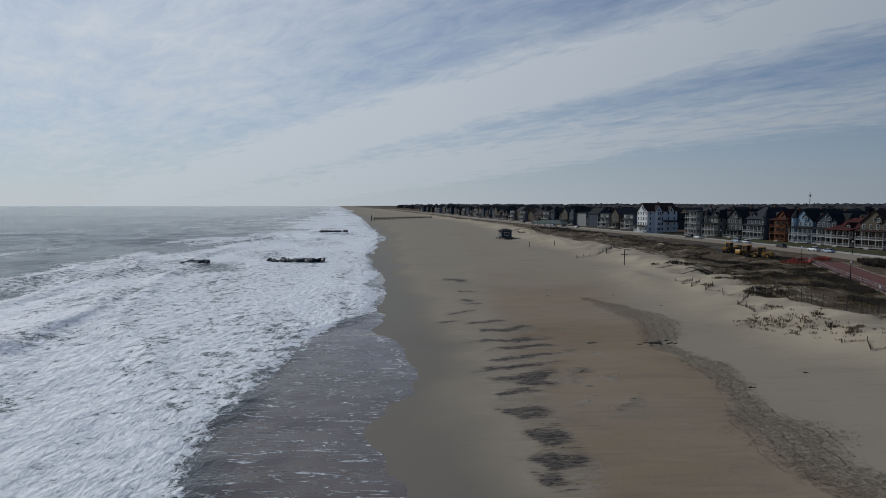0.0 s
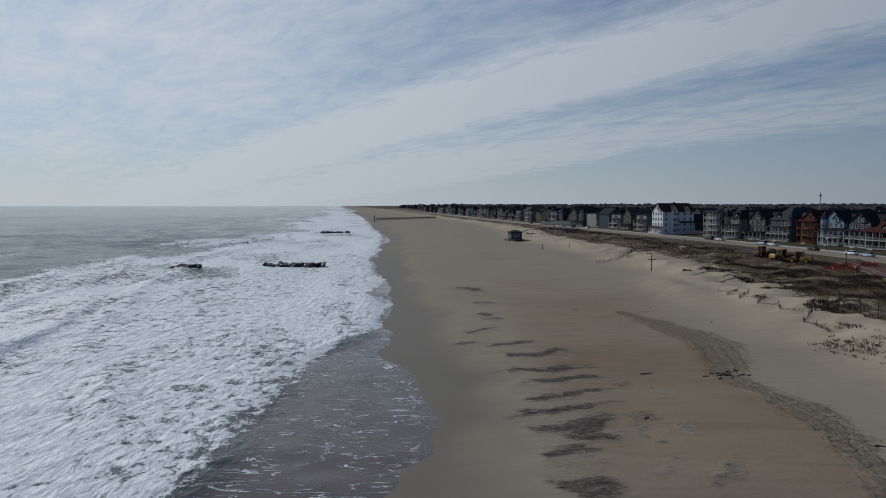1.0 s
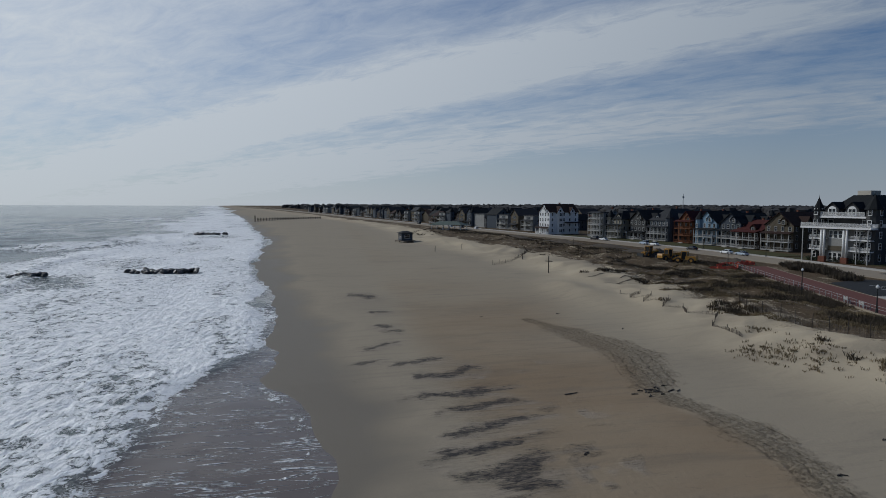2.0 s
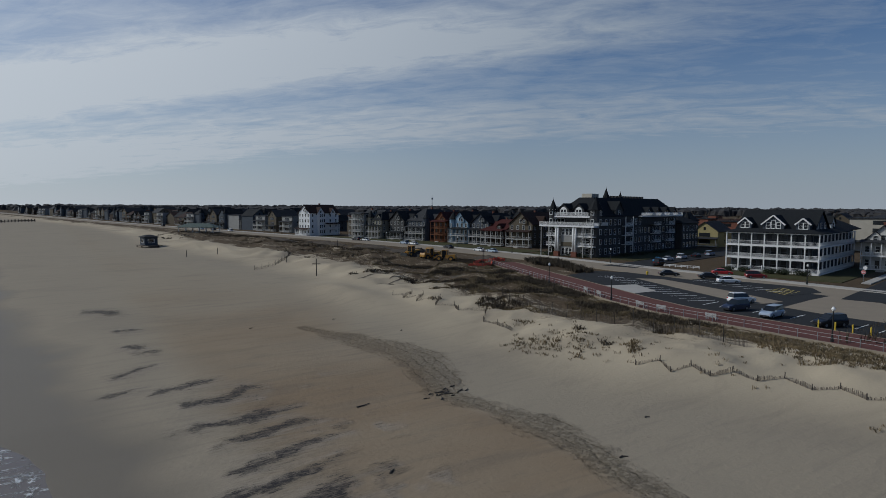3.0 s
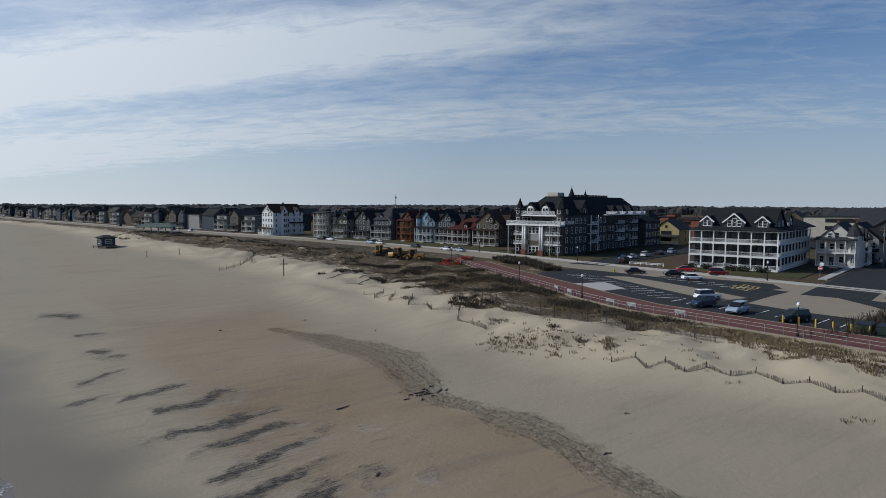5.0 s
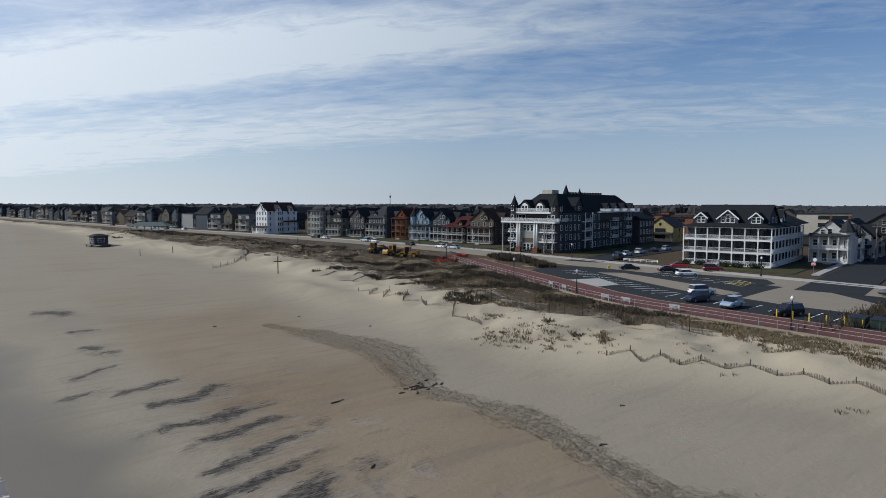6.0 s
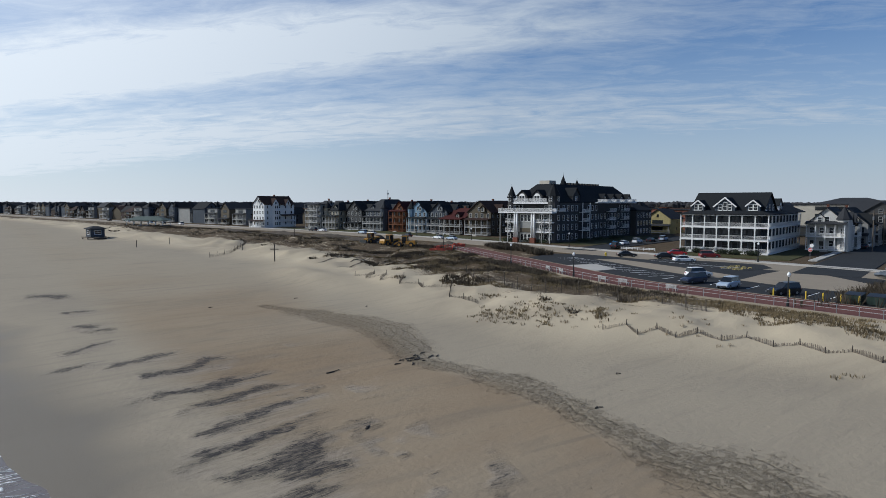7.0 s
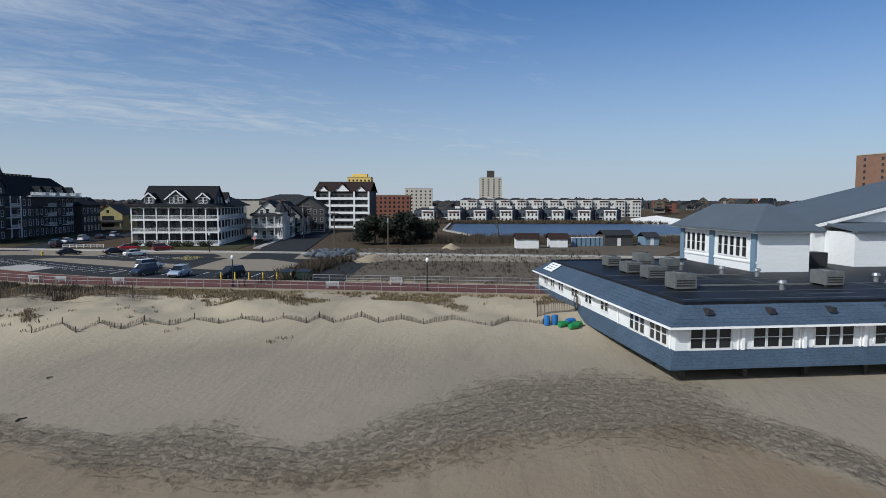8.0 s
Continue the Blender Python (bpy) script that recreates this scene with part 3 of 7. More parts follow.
gx_lines = steps((-5000, -1200, 760), (-1200, -200, 100), (-200, -20, 15), (-20, 0, 0.8), (0, 47, 0.36), (47, 90, 0.62), (90, 150, 4), (150, 600, 50), (600, 5000, 440))
gy_lines = steps((-5000, -400, 575), (-400, -20, 20), (-20, 10, 2), (10, 26, 0.6), (26, 112, 0.42), (112, 150, 0.8), (150, 260, 1.6), (260, 500, 6), (500, 1000, 25), (1000, 2500, 100), (2500, 5000, 250))
ground_mesh, px_, py_ = sheet("ground", gx_lines, gy_lines, ground_z, SAND)
shore_gap = px_ - shore(py_) + (bumps(py_, py_, 14, 11) - 0.5) * 5
store(ground_mesh, "wet", 1 - ease(shore_gap + (bumps(px_ + py_ * 0.4, py_ - px_ * 0.4, 13, 13) - 0.5) * 6 + (bumps(px_, py_, 4, 19) - 0.5) * 2, 0.0, 15.0))
store(ground_mesh, "dark", dark_streaks(px_, py_))
store(ground_mesh, "lane", np.clip(lane(px_, py_), -9, 9))
band_x = np.interp(py_, [-200, 13, 22, 35, 41, 47, 56, 64, 72, 83, 92, 104, 118, 160, 300], [10, 27, 37, 33, 28.5, 27, 27.5, 30, 30.5, 29, 32, 33, 30, 30, 10])
store(ground_mesh, "damp", 0.85 * (1 - ease(px_ - band_x, -2.5, 1.5 + np.clip(py_ - 95, 0, 60) * 0.4)) * np.interp(py_, [100, 190], [1.0, 0.35]) * (0.6 + 0.5 * bumps(px_, py_, 15, 12)) * ease(px_, 4.0, 13.0))
store(ground_mesh, "shell", np.clip(1.5 - near_line(px_ + (bumps(px_, py_, 4.5, 14) - 0.5) * 2.2 + (bumps(px_, py_, 1.4, 18) - 0.5) * 1.1, py_ + (bumps(px_, py_, 5.5, 15) - 0.5) * 2.4, SHELL_BAND), 0, 1))
toe_ = np.interp(py_, TOE_Y, TOE_X)
store(ground_mesh, "pale", ease(px_, toe_ - 16, toe_ + 2) * (0.55 + 0.6 * bumps(px_, py_, 8, 17)))
inner = ease(px_, toe_ + 4, toe_ + 20) * np.interp(py_, [60, 95, 140, 300], [0.42, 0.78, 0.76, 0.74])
inner = np.maximum(inner, 0.95 * ease(px_ - road_x(py_), -30, -16) * ease(py_, 165, 185) * (0.45 + 0.7 * bumps(px_, py_, 7, 16)))
store(ground_mesh, "turf", np.where(px_ > road_x(py_) - 9, 1.0, inner))
ground = tagged(new("ground", ground_mesh), "sandy beach and dunes rising to flat land", "ground", kind="structure")


def sea_z(x, y):
    d = shore(y) - x
    roll = np.clip(d / 60, 0, 1)
    phase = d / 23 + 1.3 * (bumps(x, y, 60, 21) - 0.5) * 4
    crest = np.maximum(0, np.sin(phase * 2 * math.pi / 1.35)) ** 3
    z = -1.93 + roll * crest * 0.75 * ease(d, 14, 40) + (bumps(x, y, 6, 22) - 0.5) * 0.35 * roll + (bumps(x, y, 2.2, 23) - 0.5) * 0.22 * np.clip(d / 12, 0, 1)
    # the next breaker, its steep face towards the land
    lee = x - np.interp(y, [20, 82, 102, 116, 145, 176], [-52, -58, -62, -63, -72, -90]) - (bumps(x, y, 7, 26) - 0.5) * 3
    z = z + 1.15 * np.exp(-np.where(lee > 0, (lee / 1.7) ** 2, (lee / 9.0) ** 2)) * (1 - ease(y, 125, 165))
    edge = (bumps(y, y * 0 + 3, 11, 24) - 0.5) * 0.36 + (bumps(y, y * 0 + 5, 3.1, 25) - 0.5) * 0.12
    return z + edge * (1 - ease(d, -2, 22))


sx_lines = steps((-5000, -1200, 760), (-1200, -300, 60), (-300, -120, 6), (-120, 16, 0.8), (16, 30, 7))
sy_lines = steps((-3000, -200, 400), (-200, 10, 15), (10, 160, 0.9), (160, 420, 2.5), (420, 1000, 15), (1000, 5000, 200))
sea_mesh, qx, qy = sheet("sea", sx_lines, sy_lines, sea_z, SEA)
off = shore(qy) - qx
reach = np.interp(qy, [20, 44, 60, 74, 88, 100, 112, 139], [14.0, 13.5, 13.5, 14.5, 12.0, 6.0, 3.2, 0.6])
surf = ease(off + (bumps(qx, qy, 13, 31) - 0.5) * 5, reach - 2.5, reach + 2.5) * (1 - ease(off + (bumps(qx, qy, 40, 32) - 0.5) * 60, 52, 105))
surf = np.maximum(surf, 0.85 * ease(bumps(qx * 1.6, qy * 0.35, 30, 33), 0.5, 0.75) * ease(off, 20, 40) * (1 - ease(off, 120, 230)))
surf = np.maximum(surf, 0.55 * np.exp(-(off / 1.6) ** 2))
store(sea_mesh, "foam", surf)
store(sea_mesh, "film", 1 - ease(off + (bumps(qx, qy, 9, 34) - 0.5) * 4, reach - 2, reach + 4))
tagged(new("sea", sea_mesh), "grey sea with white foaming surf running onto the sand", "water", kind="structure")


# ---- paved surfaces ----
GRID = 13.5                      # degrees by which the town's streets are turned
LONG = Vector((math.cos(radians(GRID)), math.sin(radians(GRID)), 0))
ACROSS = Vector((-LONG.y, LONG.x, 0))


def slab(name, outline, top, mat, label, category="pavement", thick=0.25):
    return solid(name, Shape().prism(outline, top - thick, top), mat, label, category, kind="structure")


def ribbon(name, line, top, mat, label, category="road", thick=0.25):
    """A band along a centre line of (x, y, half-width), as one thick strip."""
    left, right = [], []
    for i, (x, y, w) in enumerate(line):
        a, b = line[max(0, i - 1)], line[min(len(line) - 1, i + 1)]
        d = Vector((b[0] - a[0], b[1] - a[1], 0)).normalized()
        left.append((x - d.y * w, y + d.x * w)), right.append((x + d.y * w, y - d.x * w))
    s = Shape()
    for i in range(len(line) - 1):
        s.prism([right[i], right[i + 1], left[i + 1], left[i]], top - thick, top)
    return solid(name, s, mat, label, category, kind="structure")


road_line = [(float(road_x(y)), y, 6.2) for y in (-120, 0, 60, 100, 140, 170, 200, 225, 250, 275, 300, 325, 350, 385, 420, 450, 480, 560, 640, 720, 820, 924, 1200, 1600, 2033)]
ribbon("road", road_line, STREET + 0.04, CONCRETE, "tan concrete seafront road running beside the dunes")
ribbon("kerb", [(x + 6.35, y, 0.15) for x, y, _ in road_line if y < 78 or y > 98], STREET + 0.19, WALKWAY, "pale concrete kerb along the seafront road", "kerb", 0.4)
ribbon("pavement", [(x + 9.6, y, 1.0) for x, y, _ in road_line], STREET + 0.10, WALKWAY, "pale concrete pavement between lawns")
slab("car_park", [(84.2, 58), (119.2, 62), (119.2, 140), (114, 147), (101.5, 143), (91.5, 117), (84.2, 98)], STREET + 0.02, ASPHALT, "dark asphalt car park beside the promenade")
slab("car_park_aisle", [(110, 130), (103, 112), (98.5, 100), (97.5, 93), (103.9, 92.2), (109, 106.5), (112.3, 118.5), (114, 126)], STREET + 0.035, CONCRETE, "tan concrete aisle across the asphalt car park")
slab("car_park_apron", [(96.5, 80.3), (97, 70), (104, 66), (112, 76), (119.8, 86), (119.8, 92), (110, 91), (98.2, 89)], STREET + 0.035, CONCRETE, "tan concrete apron at the car park entrance")
slab("asphalt_bay", [(112.5, 96), (122, 95), (128, 100), (124, 121), (119.3, 122), (113, 112)], STREET + 0.052, ASPHALT, "asphalt parking bays patched into the concrete road")
slab("pale_slab", [(92.8, 124.3), (90, 113), (96.1, 112.8), (101, 122)], STREET + 0.045, WALKWAY, "pale concrete slab in the car park")
street = [(LONG * s + Vector((128, 86, 0))) for s in (-11, 20, 60, 120, 260)]
ribbon("side_street", [(p.x, p.y, 5.5) for p in street], STREET + 0.056, ASPHALT, "asphalt side street leading inland", "road")
street2 = [(LONG * s + Vector((130, 152, 0))) for s in (-2, 30, 70, 200)]
ribbon("side_street", [(p.x, p.y, 5.0) for p in street2], STREET + 0.056, ASPHALT, "asphalt side street between the large houses", "road")
ribbon("side_street_pavement", [(p.x + ACROSS.x * 7.4, p.y + ACROSS.y * 7.4, 0.9) for p in street[1:]], STREET + 0.12, WALKWAY, "pale pavement along the side street", "pavement")


def lot(cx, cy, w, d):
    a, b = LONG * (d / 2), ACROSS * (w / 2)
    c = Vector((cx, cy, 0))
    return [tuple((c + p)[:2]) for p in (-a - b, a - b, a + b, -a + b)]


slab("lawn", lot(146 + 14, 120, 28, 42), STREET + 0.03, LAWN, "winter lawn round the white porched inn", "lawn")
slab("lawn", lot(146 + 26, 189, 40, 60), STREET + 0.03, LAWN, "winter lawn before the turreted hotel", "lawn")
slab("lawn", [(137, 205), (150, 207), (146, 300), (122, 352), (116, 345), (126, 300), (135, 240)], STREET + 0.03, LAWN, "narrow winter lawn before the seafront houses", "lawn")
slab("vacant_lot", [(86, 18), (118, 10), (160, -8), (178, 2), (172, 20), (160, 40), (150, 72), (121, 76), (100, 66), (88, 60)], STREET + 0.0, DIRT, "bare dirt lot with tyre marks", "ground")
slab("lake", [(205, 45), (215, -5), (240, -40), (420, -60), (440, -10), (340, 70), (250, 62)], STREET + 0.01, LAKE, "narrow blue lake", "water")
ribbon("lake_wall", [(203, 47, 0.5), (213, -6, 0.5), (239, -42, 0.5)], STREET + 0.5, WALKWAY, "low pale wall along the lake", "wall", 0.6)
ribbon("lake_wall", [(206, 48, 0.5), (250, 64.5, 0.5), (340, 72, 0.5)], STREET + 0.5, WALKWAY, "low pale wall along the lake", "wall", 0.6)

WALK_LINE = [(79.6, -60), (79.6, 0), (79.6, 60), (79.7, 96), (82.5, 107), (88, 122), (97, 149), (107.5, 177)]
ribbon("promenade", [(x, y, 4.1) for x, y in WALK_LINE], STREET + 0.14, BRICK_RED, "red-brown seaside promenade with pale edges", "pavement", 0.5)


def offset_line(line, shift):
    out = []
    for i, (x, y) in enumerate(line):
        a, b = line[max(0, i - 1)], line[min(len(line) - 1, i + 1)]
        d = Vector((b[0] - a[0], b[1] - a[1], 0)).normalized()
        out.append((x - d.y * shift, y + d.x * shift))
    return out


for shift in (-4.25, 4.25):
    ribbon("edging", [(x, y, 0.13) for x, y in offset_line(WALK_LINE, shift)], STREET + 0.17, CONCRETE, "tan edging of the promenade", "kerb", 0.5)


def stalls(start, step, n, along, length, mat, label):
    """Painted bay lines: n short strips."""
    for i in range(n):
        p = Vector(start) + Vector(step) * i
        q = p + Vector(along).normalized() * length
        s = Shape().beam((p.x, p.y, 0), (q.x, q.y, 0), 0.16, 0.012)
        solid("bay_line", s, mat, label, "road marking", "painted bay lines", "structure", pose(0, 0, p.z))


stalls((88.0, 70.5, STREET + 0.028), (0.12, 3.0, 0), 10, (1, 0.12, 0), 5.2, LINE, "white painted parking bay line")
stalls((90.5, 101.5, STREET + 0.028), (1.15, 2.75, 0), 14, (1, -0.42, 0), 5.2, LINE, "white painted parking bay line")
stalls((113.6, 101, STREET + 0.060), (0.5, 2.7, 0), 8, (1, -0.2, 0), 5.0, LINE, "white painted parking bay line")
stalls((113, 97, STREET + 0.060), (1.6, 0.2, 0), 5, (0.5, 1, 0), 6.0, YELLOW_LINE, "yellow painted hatching on the asphalt")


# ---- houses ----
WINDOWS = {}


def window_meshes(w, h, trim):
    key = (round(w, 2), round(h, 2), trim.name)
    if key not in WINDOWS:
        f = Shape()
        b = 0.11
        f.box(-0.07, -w / 2 - b, -b, 0.03, -w / 2, h + b).box(-0.07, w / 2, -b, 0.03, w / 2 + b, h + b)
        f.box(-0.07, -w / 2, h, 0.03, w / 2, h + b).box(-0.09, -w / 2 - b, -b - 0.05, 0.03, w / 2 + b, 0.0)
        f.box(-0.05, -w / 2, h * 0.5 - 0.03, 0.02, w / 2, h * 0.5 + 0.03)
        p = Shape().box(-0.02, -w / 2, 0, 0.02, w / 2, h)
        WINDOWS[key] = f.mesh("window", trim), p.mesh("pane", GLASS)
    return WINDOWS[key]


FACE = {"F": 0, "R": 90, "L": -90, "B": 180}


def window(parent, x, y, z, w, h, face="F", trim=None, simple=False):
    f, p = window_meshes(w, h, trim or WHITE)
    if simple:
        return part("window", p, None, parent, at=pose(x, y, z, 0, 0, FACE[face]) @ pose(-0.03, 0, 0))
    ob = part("window", f, None, parent, at=pose(x, y, z, 0, 0, FACE[face]))
    part("pane", p, None, ob)
    return ob


def rail(s, a, b, h=0.95, gap=0.32, bar=0.05):
    """A railing from a to b: two rails and balusters."""
    a, b = Vector(a), Vector(b)
    up_ = Vector((0, 0, 1))
    s.beam(a + up_ * h, b + up_ * h, 0.09, 0.07).beam(a + up_ * 0.12, b + up_ * 0.12, 0.06, 0.05)
    n = max(1, int((b - a).length / gap))
    for i in range(n + 1):
        p = a + (b - a) * (i / n)
        s.beam(p + up_ * 0.12, p + up_ * h, bar)
    return s


def gable_roof(s, along, x0, x1, y0, y1, z, rise, over=0.45, thick=0.22):
    """A pitched roof over a rectangle; along: the axis of its ridge."""
    if along == "x":
        m_, o = (y0 + y1) / 2, over
        k = rise / ((y1 - y0) / 2)
        prof = [(y0 - o, z - o * k), (m_, z + rise), (y1 + o, z - o * k), (y1 + o, z - o * k + thick), (m_, z + rise + thick), (y0 - o, z - o * k + thick)]
        s.cross_x(prof, x0 - over, x1 + over)
    else:
        m_, o = (x0 + x1) / 2, over
        k = rise / ((x1 - x0) / 2)
        prof = [(x0 - o, z - o * k), (m_, z + rise), (x1 + o, z - o * k), (x1 + o, z - o * k + thick), (m_, z + rise + thick), (x0 - o, z - o * k + thick)]
        s.cross_y(prof[::-1], y0 - over, y1 + over)
    return s


def hip_roof(s, x0, x1, y0, y1, z, rise, over=0.5, flat=0.0):
    half = min(x1 - x0, y1 - y0) / 2 + over
    inset = half * (1 - flat)
    low = (x0 - over, y0 - over, x1 + over, y1 + over)
    s.box(*low[:2], z - 0.18, *low[2:], z)
    return s.frustum(low, (low[0] + inset - 0.01, low[1] + inset - 0.01, low[2] - inset + 0.01, low[3] - inset + 0.01), z, z + rise)


def cone_roof(s, x, y, z, r, rise, n=8):
    s.tube(x, y, z - 0.15, z, r, r, n)
    return s.tube(x, y, z, z + rise, r, 0.04, n)


def house(m, w, d, storeys, siding, roof, roof_mat, label, sh=2.95, rise=3.6, porch=2.4, porch_storeys=1, turret=0, trim=None, side_windows=True, group="", name="house", dormer=False, chimney=False, wide=0.95, simple=False, rich=False):
    """A timber house facing -x: body, roof, stacked porches, windows, perhaps a turret."""
    trim = trim or TRIM
    h = thing(name, m, label, "house", group)
    top = storeys * sh + 0.5
    body = Shape().box(0, -w / 2, -0.4, d, w / 2, top)
    if roof == "front":
        body.cross_x([(-w / 2, top), (w / 2, top), (0, top + rise)], 0.02, d - 0.02)
    elif roof == "side":
        body.cross_y([(0, top), (d / 2, top + rise), (d, top)][::-1], -w / 2 + 0.02, w / 2 - 0.02)
    part("wall", body, SIDING[siding], h)
    r = Shape()
    if roof == "front":
        gable_roof(r, "x", 0, d, -w / 2, w / 2, top, rise)
        window(h, -0.01, 0, top + 0.5, wide, 1.3, "F", trim, simple)
    elif roof == "side":
        gable_roof(r, "y", 0, d, -w / 2, w / 2, top, rise)
    elif roof == "hip":
        hip_roof(r, 0, d, -w / 2, w / 2, top, rise, flat=0.15)
    else:
        r.box(-0.4, -w / 2 - 0.4, top, d + 0.3, w / 2 + 0.4, top + 0.35)
    part("roof", r, roof_mat, h)
    if dormer:
        dm = part("dormer", Shape().cross_x([(-1.3, top + 0.3), (1.3, top + 0.3), (1.3, top + 1.7), (0, top + 2.9), (-1.3, top + 1.7)], 0.8, d / 2), SIDING[siding], h)
        part("dormer_roof", gable_roof(Shape(), "x", 0.8, d / 2, -1.3, 1.3, top + 1.7, 1.2, 0.25, 0.15), roof_mat, dm)
        window(h, 0.79, 0, top + 0.55, 1.1, 1.2, "F", trim)
    n = max(2, round(w / 2.6)) if not simple else 1
    for k in range(storeys):
        z = 0.5 + k * sh
        for i in range(n):
            y = -w / 2 + w * (i + 0.5) / n
            if k == 0 and i == n // 2 and not simple:
                part("door", Shape().box(-0.06, y - 0.5, z, 0.03, y + 0.5, z + 2.1), WOOD_DARK, h)
            else:
                window(h, -0.01, y, z + 0.75, wide if not simple else w * 0.42, 1.55, "F", trim, simple)
        if side_windows:
            ns = max(2, round(d / 3.6)) if not simple else 1
            for i in range(ns):
                window(h, d * (i + 0.5) / ns, -w / 2 - 0.01, z + 0.8, 0.85, 1.5, "R", trim, simple)
    if porch:
        for k in range(porch_storeys):
            z = 0.45 + k * sh
            pz = z + sh - 0.12
            part("porch_floor", Shape().box(-porch, -w / 2, z - 0.22, -0.01, w / 2, z), trim, h)
            posts = max(2, round(w / 2.6)) + 1 if not simple else 2
            for i in range(posts):
                y = -w / 2 + 0.12 + (w - 0.24) * i / (posts - 1)
                part("column", Shape().box(-porch + 0.03, y - 0.09, z, -porch + 0.21, y + 0.09, pz), trim, h)
            rs = Shape()
            rail(rs, (-porch + 0.12, -w / 2 + 0.1, z), (-porch + 0.12, w / 2 - 0.1, z))
            rail(rs, (-porch + 0.12, -w / 2 + 0.1, z), (-0.1, -w / 2 + 0.1, z))
            part("railing", rs, trim, h)
        z = 0.45 + porch_storeys * sh
        pr = Shape().face_set([(-porch - 0.3, -w / 2 - 0.3, z - 0.12), (0.0, -w / 2 - 0.3, z + 0.5), (0.0, w / 2 + 0.3, z + 0.5), (-porch - 0.3, w / 2 + 0.3, z - 0.12),
                               (-porch - 0.3, -w / 2 - 0.3, z + 0.05), (0.0, -w / 2 - 0.3, z + 0.68), (0.0, w / 2 + 0.3, z + 0.68), (-porch - 0.3, w / 2 + 0.3, z + 0.05)],
                              [(3, 2, 1, 0), (4, 5, 6, 7), (0, 1, 5, 4), (1, 2, 6, 5), (2, 3, 7, 6), (3, 0, 4, 7)])
        part("porch_roof", pr, roof_mat, h)
        if not simple:
            part("steps", Shape().box(-porch - 1.2, -0.9, -0.3, -porch, 0.9, 0.15).box(-porch - 0.6, -0.9, 0.15, -porch, 0.9, 0.4), WALKWAY, h)
    if turret:
        ty = turret * (w / 2 - 0.7)
        tw = part("turret", Shape().tube(0.6, ty, 0, top + 1.2, 1.75, n=8), SIDING[siding], h)
        part("turret_roof", cone_roof(Shape(), 0.6, ty, top + 1.2, 2.1, 3.4), roof_mat, tw)
        for k in range(storeys):
            window(h, -1.05, ty, 1.2 + k * sh, 0.8, 1.5, "F", trim, simple)
    if rich:
        # cross gable, canted bay and stacked side porch on the side towards the town's middle
        for cx, cw in ((d * 0.36, 5.0), (d * 0.78, 4.2)):
            ch = min(rise * 0.85, cw * 0.6)
            gw = part("cross_gable", Shape().cross_y([(cx - cw / 2, top - 0.6), (cx, top - 0.6 + ch + 0.6), (cx + cw / 2, top - 0.6)][::-1], -w / 2 - 0.5, 0), SIDING[siding], h)
            part("gable_roof", gable_roof(Shape(), "y", cx - cw / 2, cx + cw / 2, -w / 2 - 0.5, 0, top - 0.6, ch + 0.6, 0.3, 0.16), roof_mat, gw)
            window(h, cx, -w / 2 - 0.51, top - 0.1, 0.9, 1.3, "R", trim)
        bx = d * 0.36
        part("bay", Shape().prism([(bx - 1.9, -w / 2), (bx - 1.1, -w / 2 - 0.95), (bx + 1.1, -w / 2 - 0.95), (bx + 1.9, -w / 2)], -0.3, top - 0.6), SIDING[siding], h)
        part("bay_band", Shape().prism([(bx - 2.0, -w / 2), (bx - 1.15, -w / 2 - 1.05), (bx + 1.15, -w / 2 - 1.05), (bx + 2.0, -w / 2)], top - 0.75, top - 0.5), trim, h)
        for k in range(storeys):
            for o in (-0.55, 0.55):
                window(h, bx + o, -w / 2 - 0.96, 1.2 + k * sh, 0.75, 1.55, "R", trim)
        fy = -w * 0.18 * (turret or 1)
        if roof != "flat":
            df = part("dormer", Shape().cross_x([(fy - 1.2, top + 0.1), (fy + 1.2, top + 0.1), (fy + 1.2, top + 1.5), (fy, top + 2.7), (fy - 1.2, top + 1.5)], -0.55 if roof == "front" else 0.7, d * 0.3), SIDING[siding], h)
            part("dormer_roof", gable_roof(Shape(), "x", -0.55 if roof == "front" else 0.7, d * 0.3, fy - 1.2, fy + 1.2, top + 1.5, 1.2, 0.28, 0.15), roof_mat, df)
            window(h, -0.57 if roof == "front" else 0.69, fy, top + 0.4, 0.95, 1.2, "F", trim)
        for k in range(min(2, storeys)):
            z = 0.45 + k * sh
            part("side_porch_floor", Shape().box(d * 0.52, -w / 2 - 1.7, z - 0.2, d * 0.98, -w / 2 - 0.01, z), trim, h)
            part("side_railing", rail(Shape(), (d * 0.52, -w / 2 - 1.6, z), (d * 0.98, -w / 2 - 1.6, z)), trim, h)
            for i in range(4):
                px = d * 0.52 + 0.1 + (d * 0.46 - 0.2) * i / 3
                part("column", Shape().box(px - 0.08, -w / 2 - 1.68, z, px + 0.08, -w / 2 - 1.52, z + sh - 0.2), trim, h)
        zz = 0.45 + min(2, storeys) * sh
        part("side_porch_roof", Shape().cross_x([(-w / 2 - 2.0, zz - 0.22), (-w / 2 - 0.01, zz + 0.35), (-w / 2 - 0.01, zz + 0.5), (-w / 2 - 2.0, zz - 0.05)][::-1], d * 0.5, d), roof_mat, h)
        part("chimney", Shape().box(d * 0.55, w * 0.1, top, d * 0.55 + 0.8, w * 0.1 + 0.6, top + rise + 0.9).box(d * 0.55 - 0.08, w * 0.1 - 0.08, top + rise + 0.7, d * 0.55 + 0.88, w * 0.1 + 0.68, top + rise + 0.85), SIDING["brick"], h)
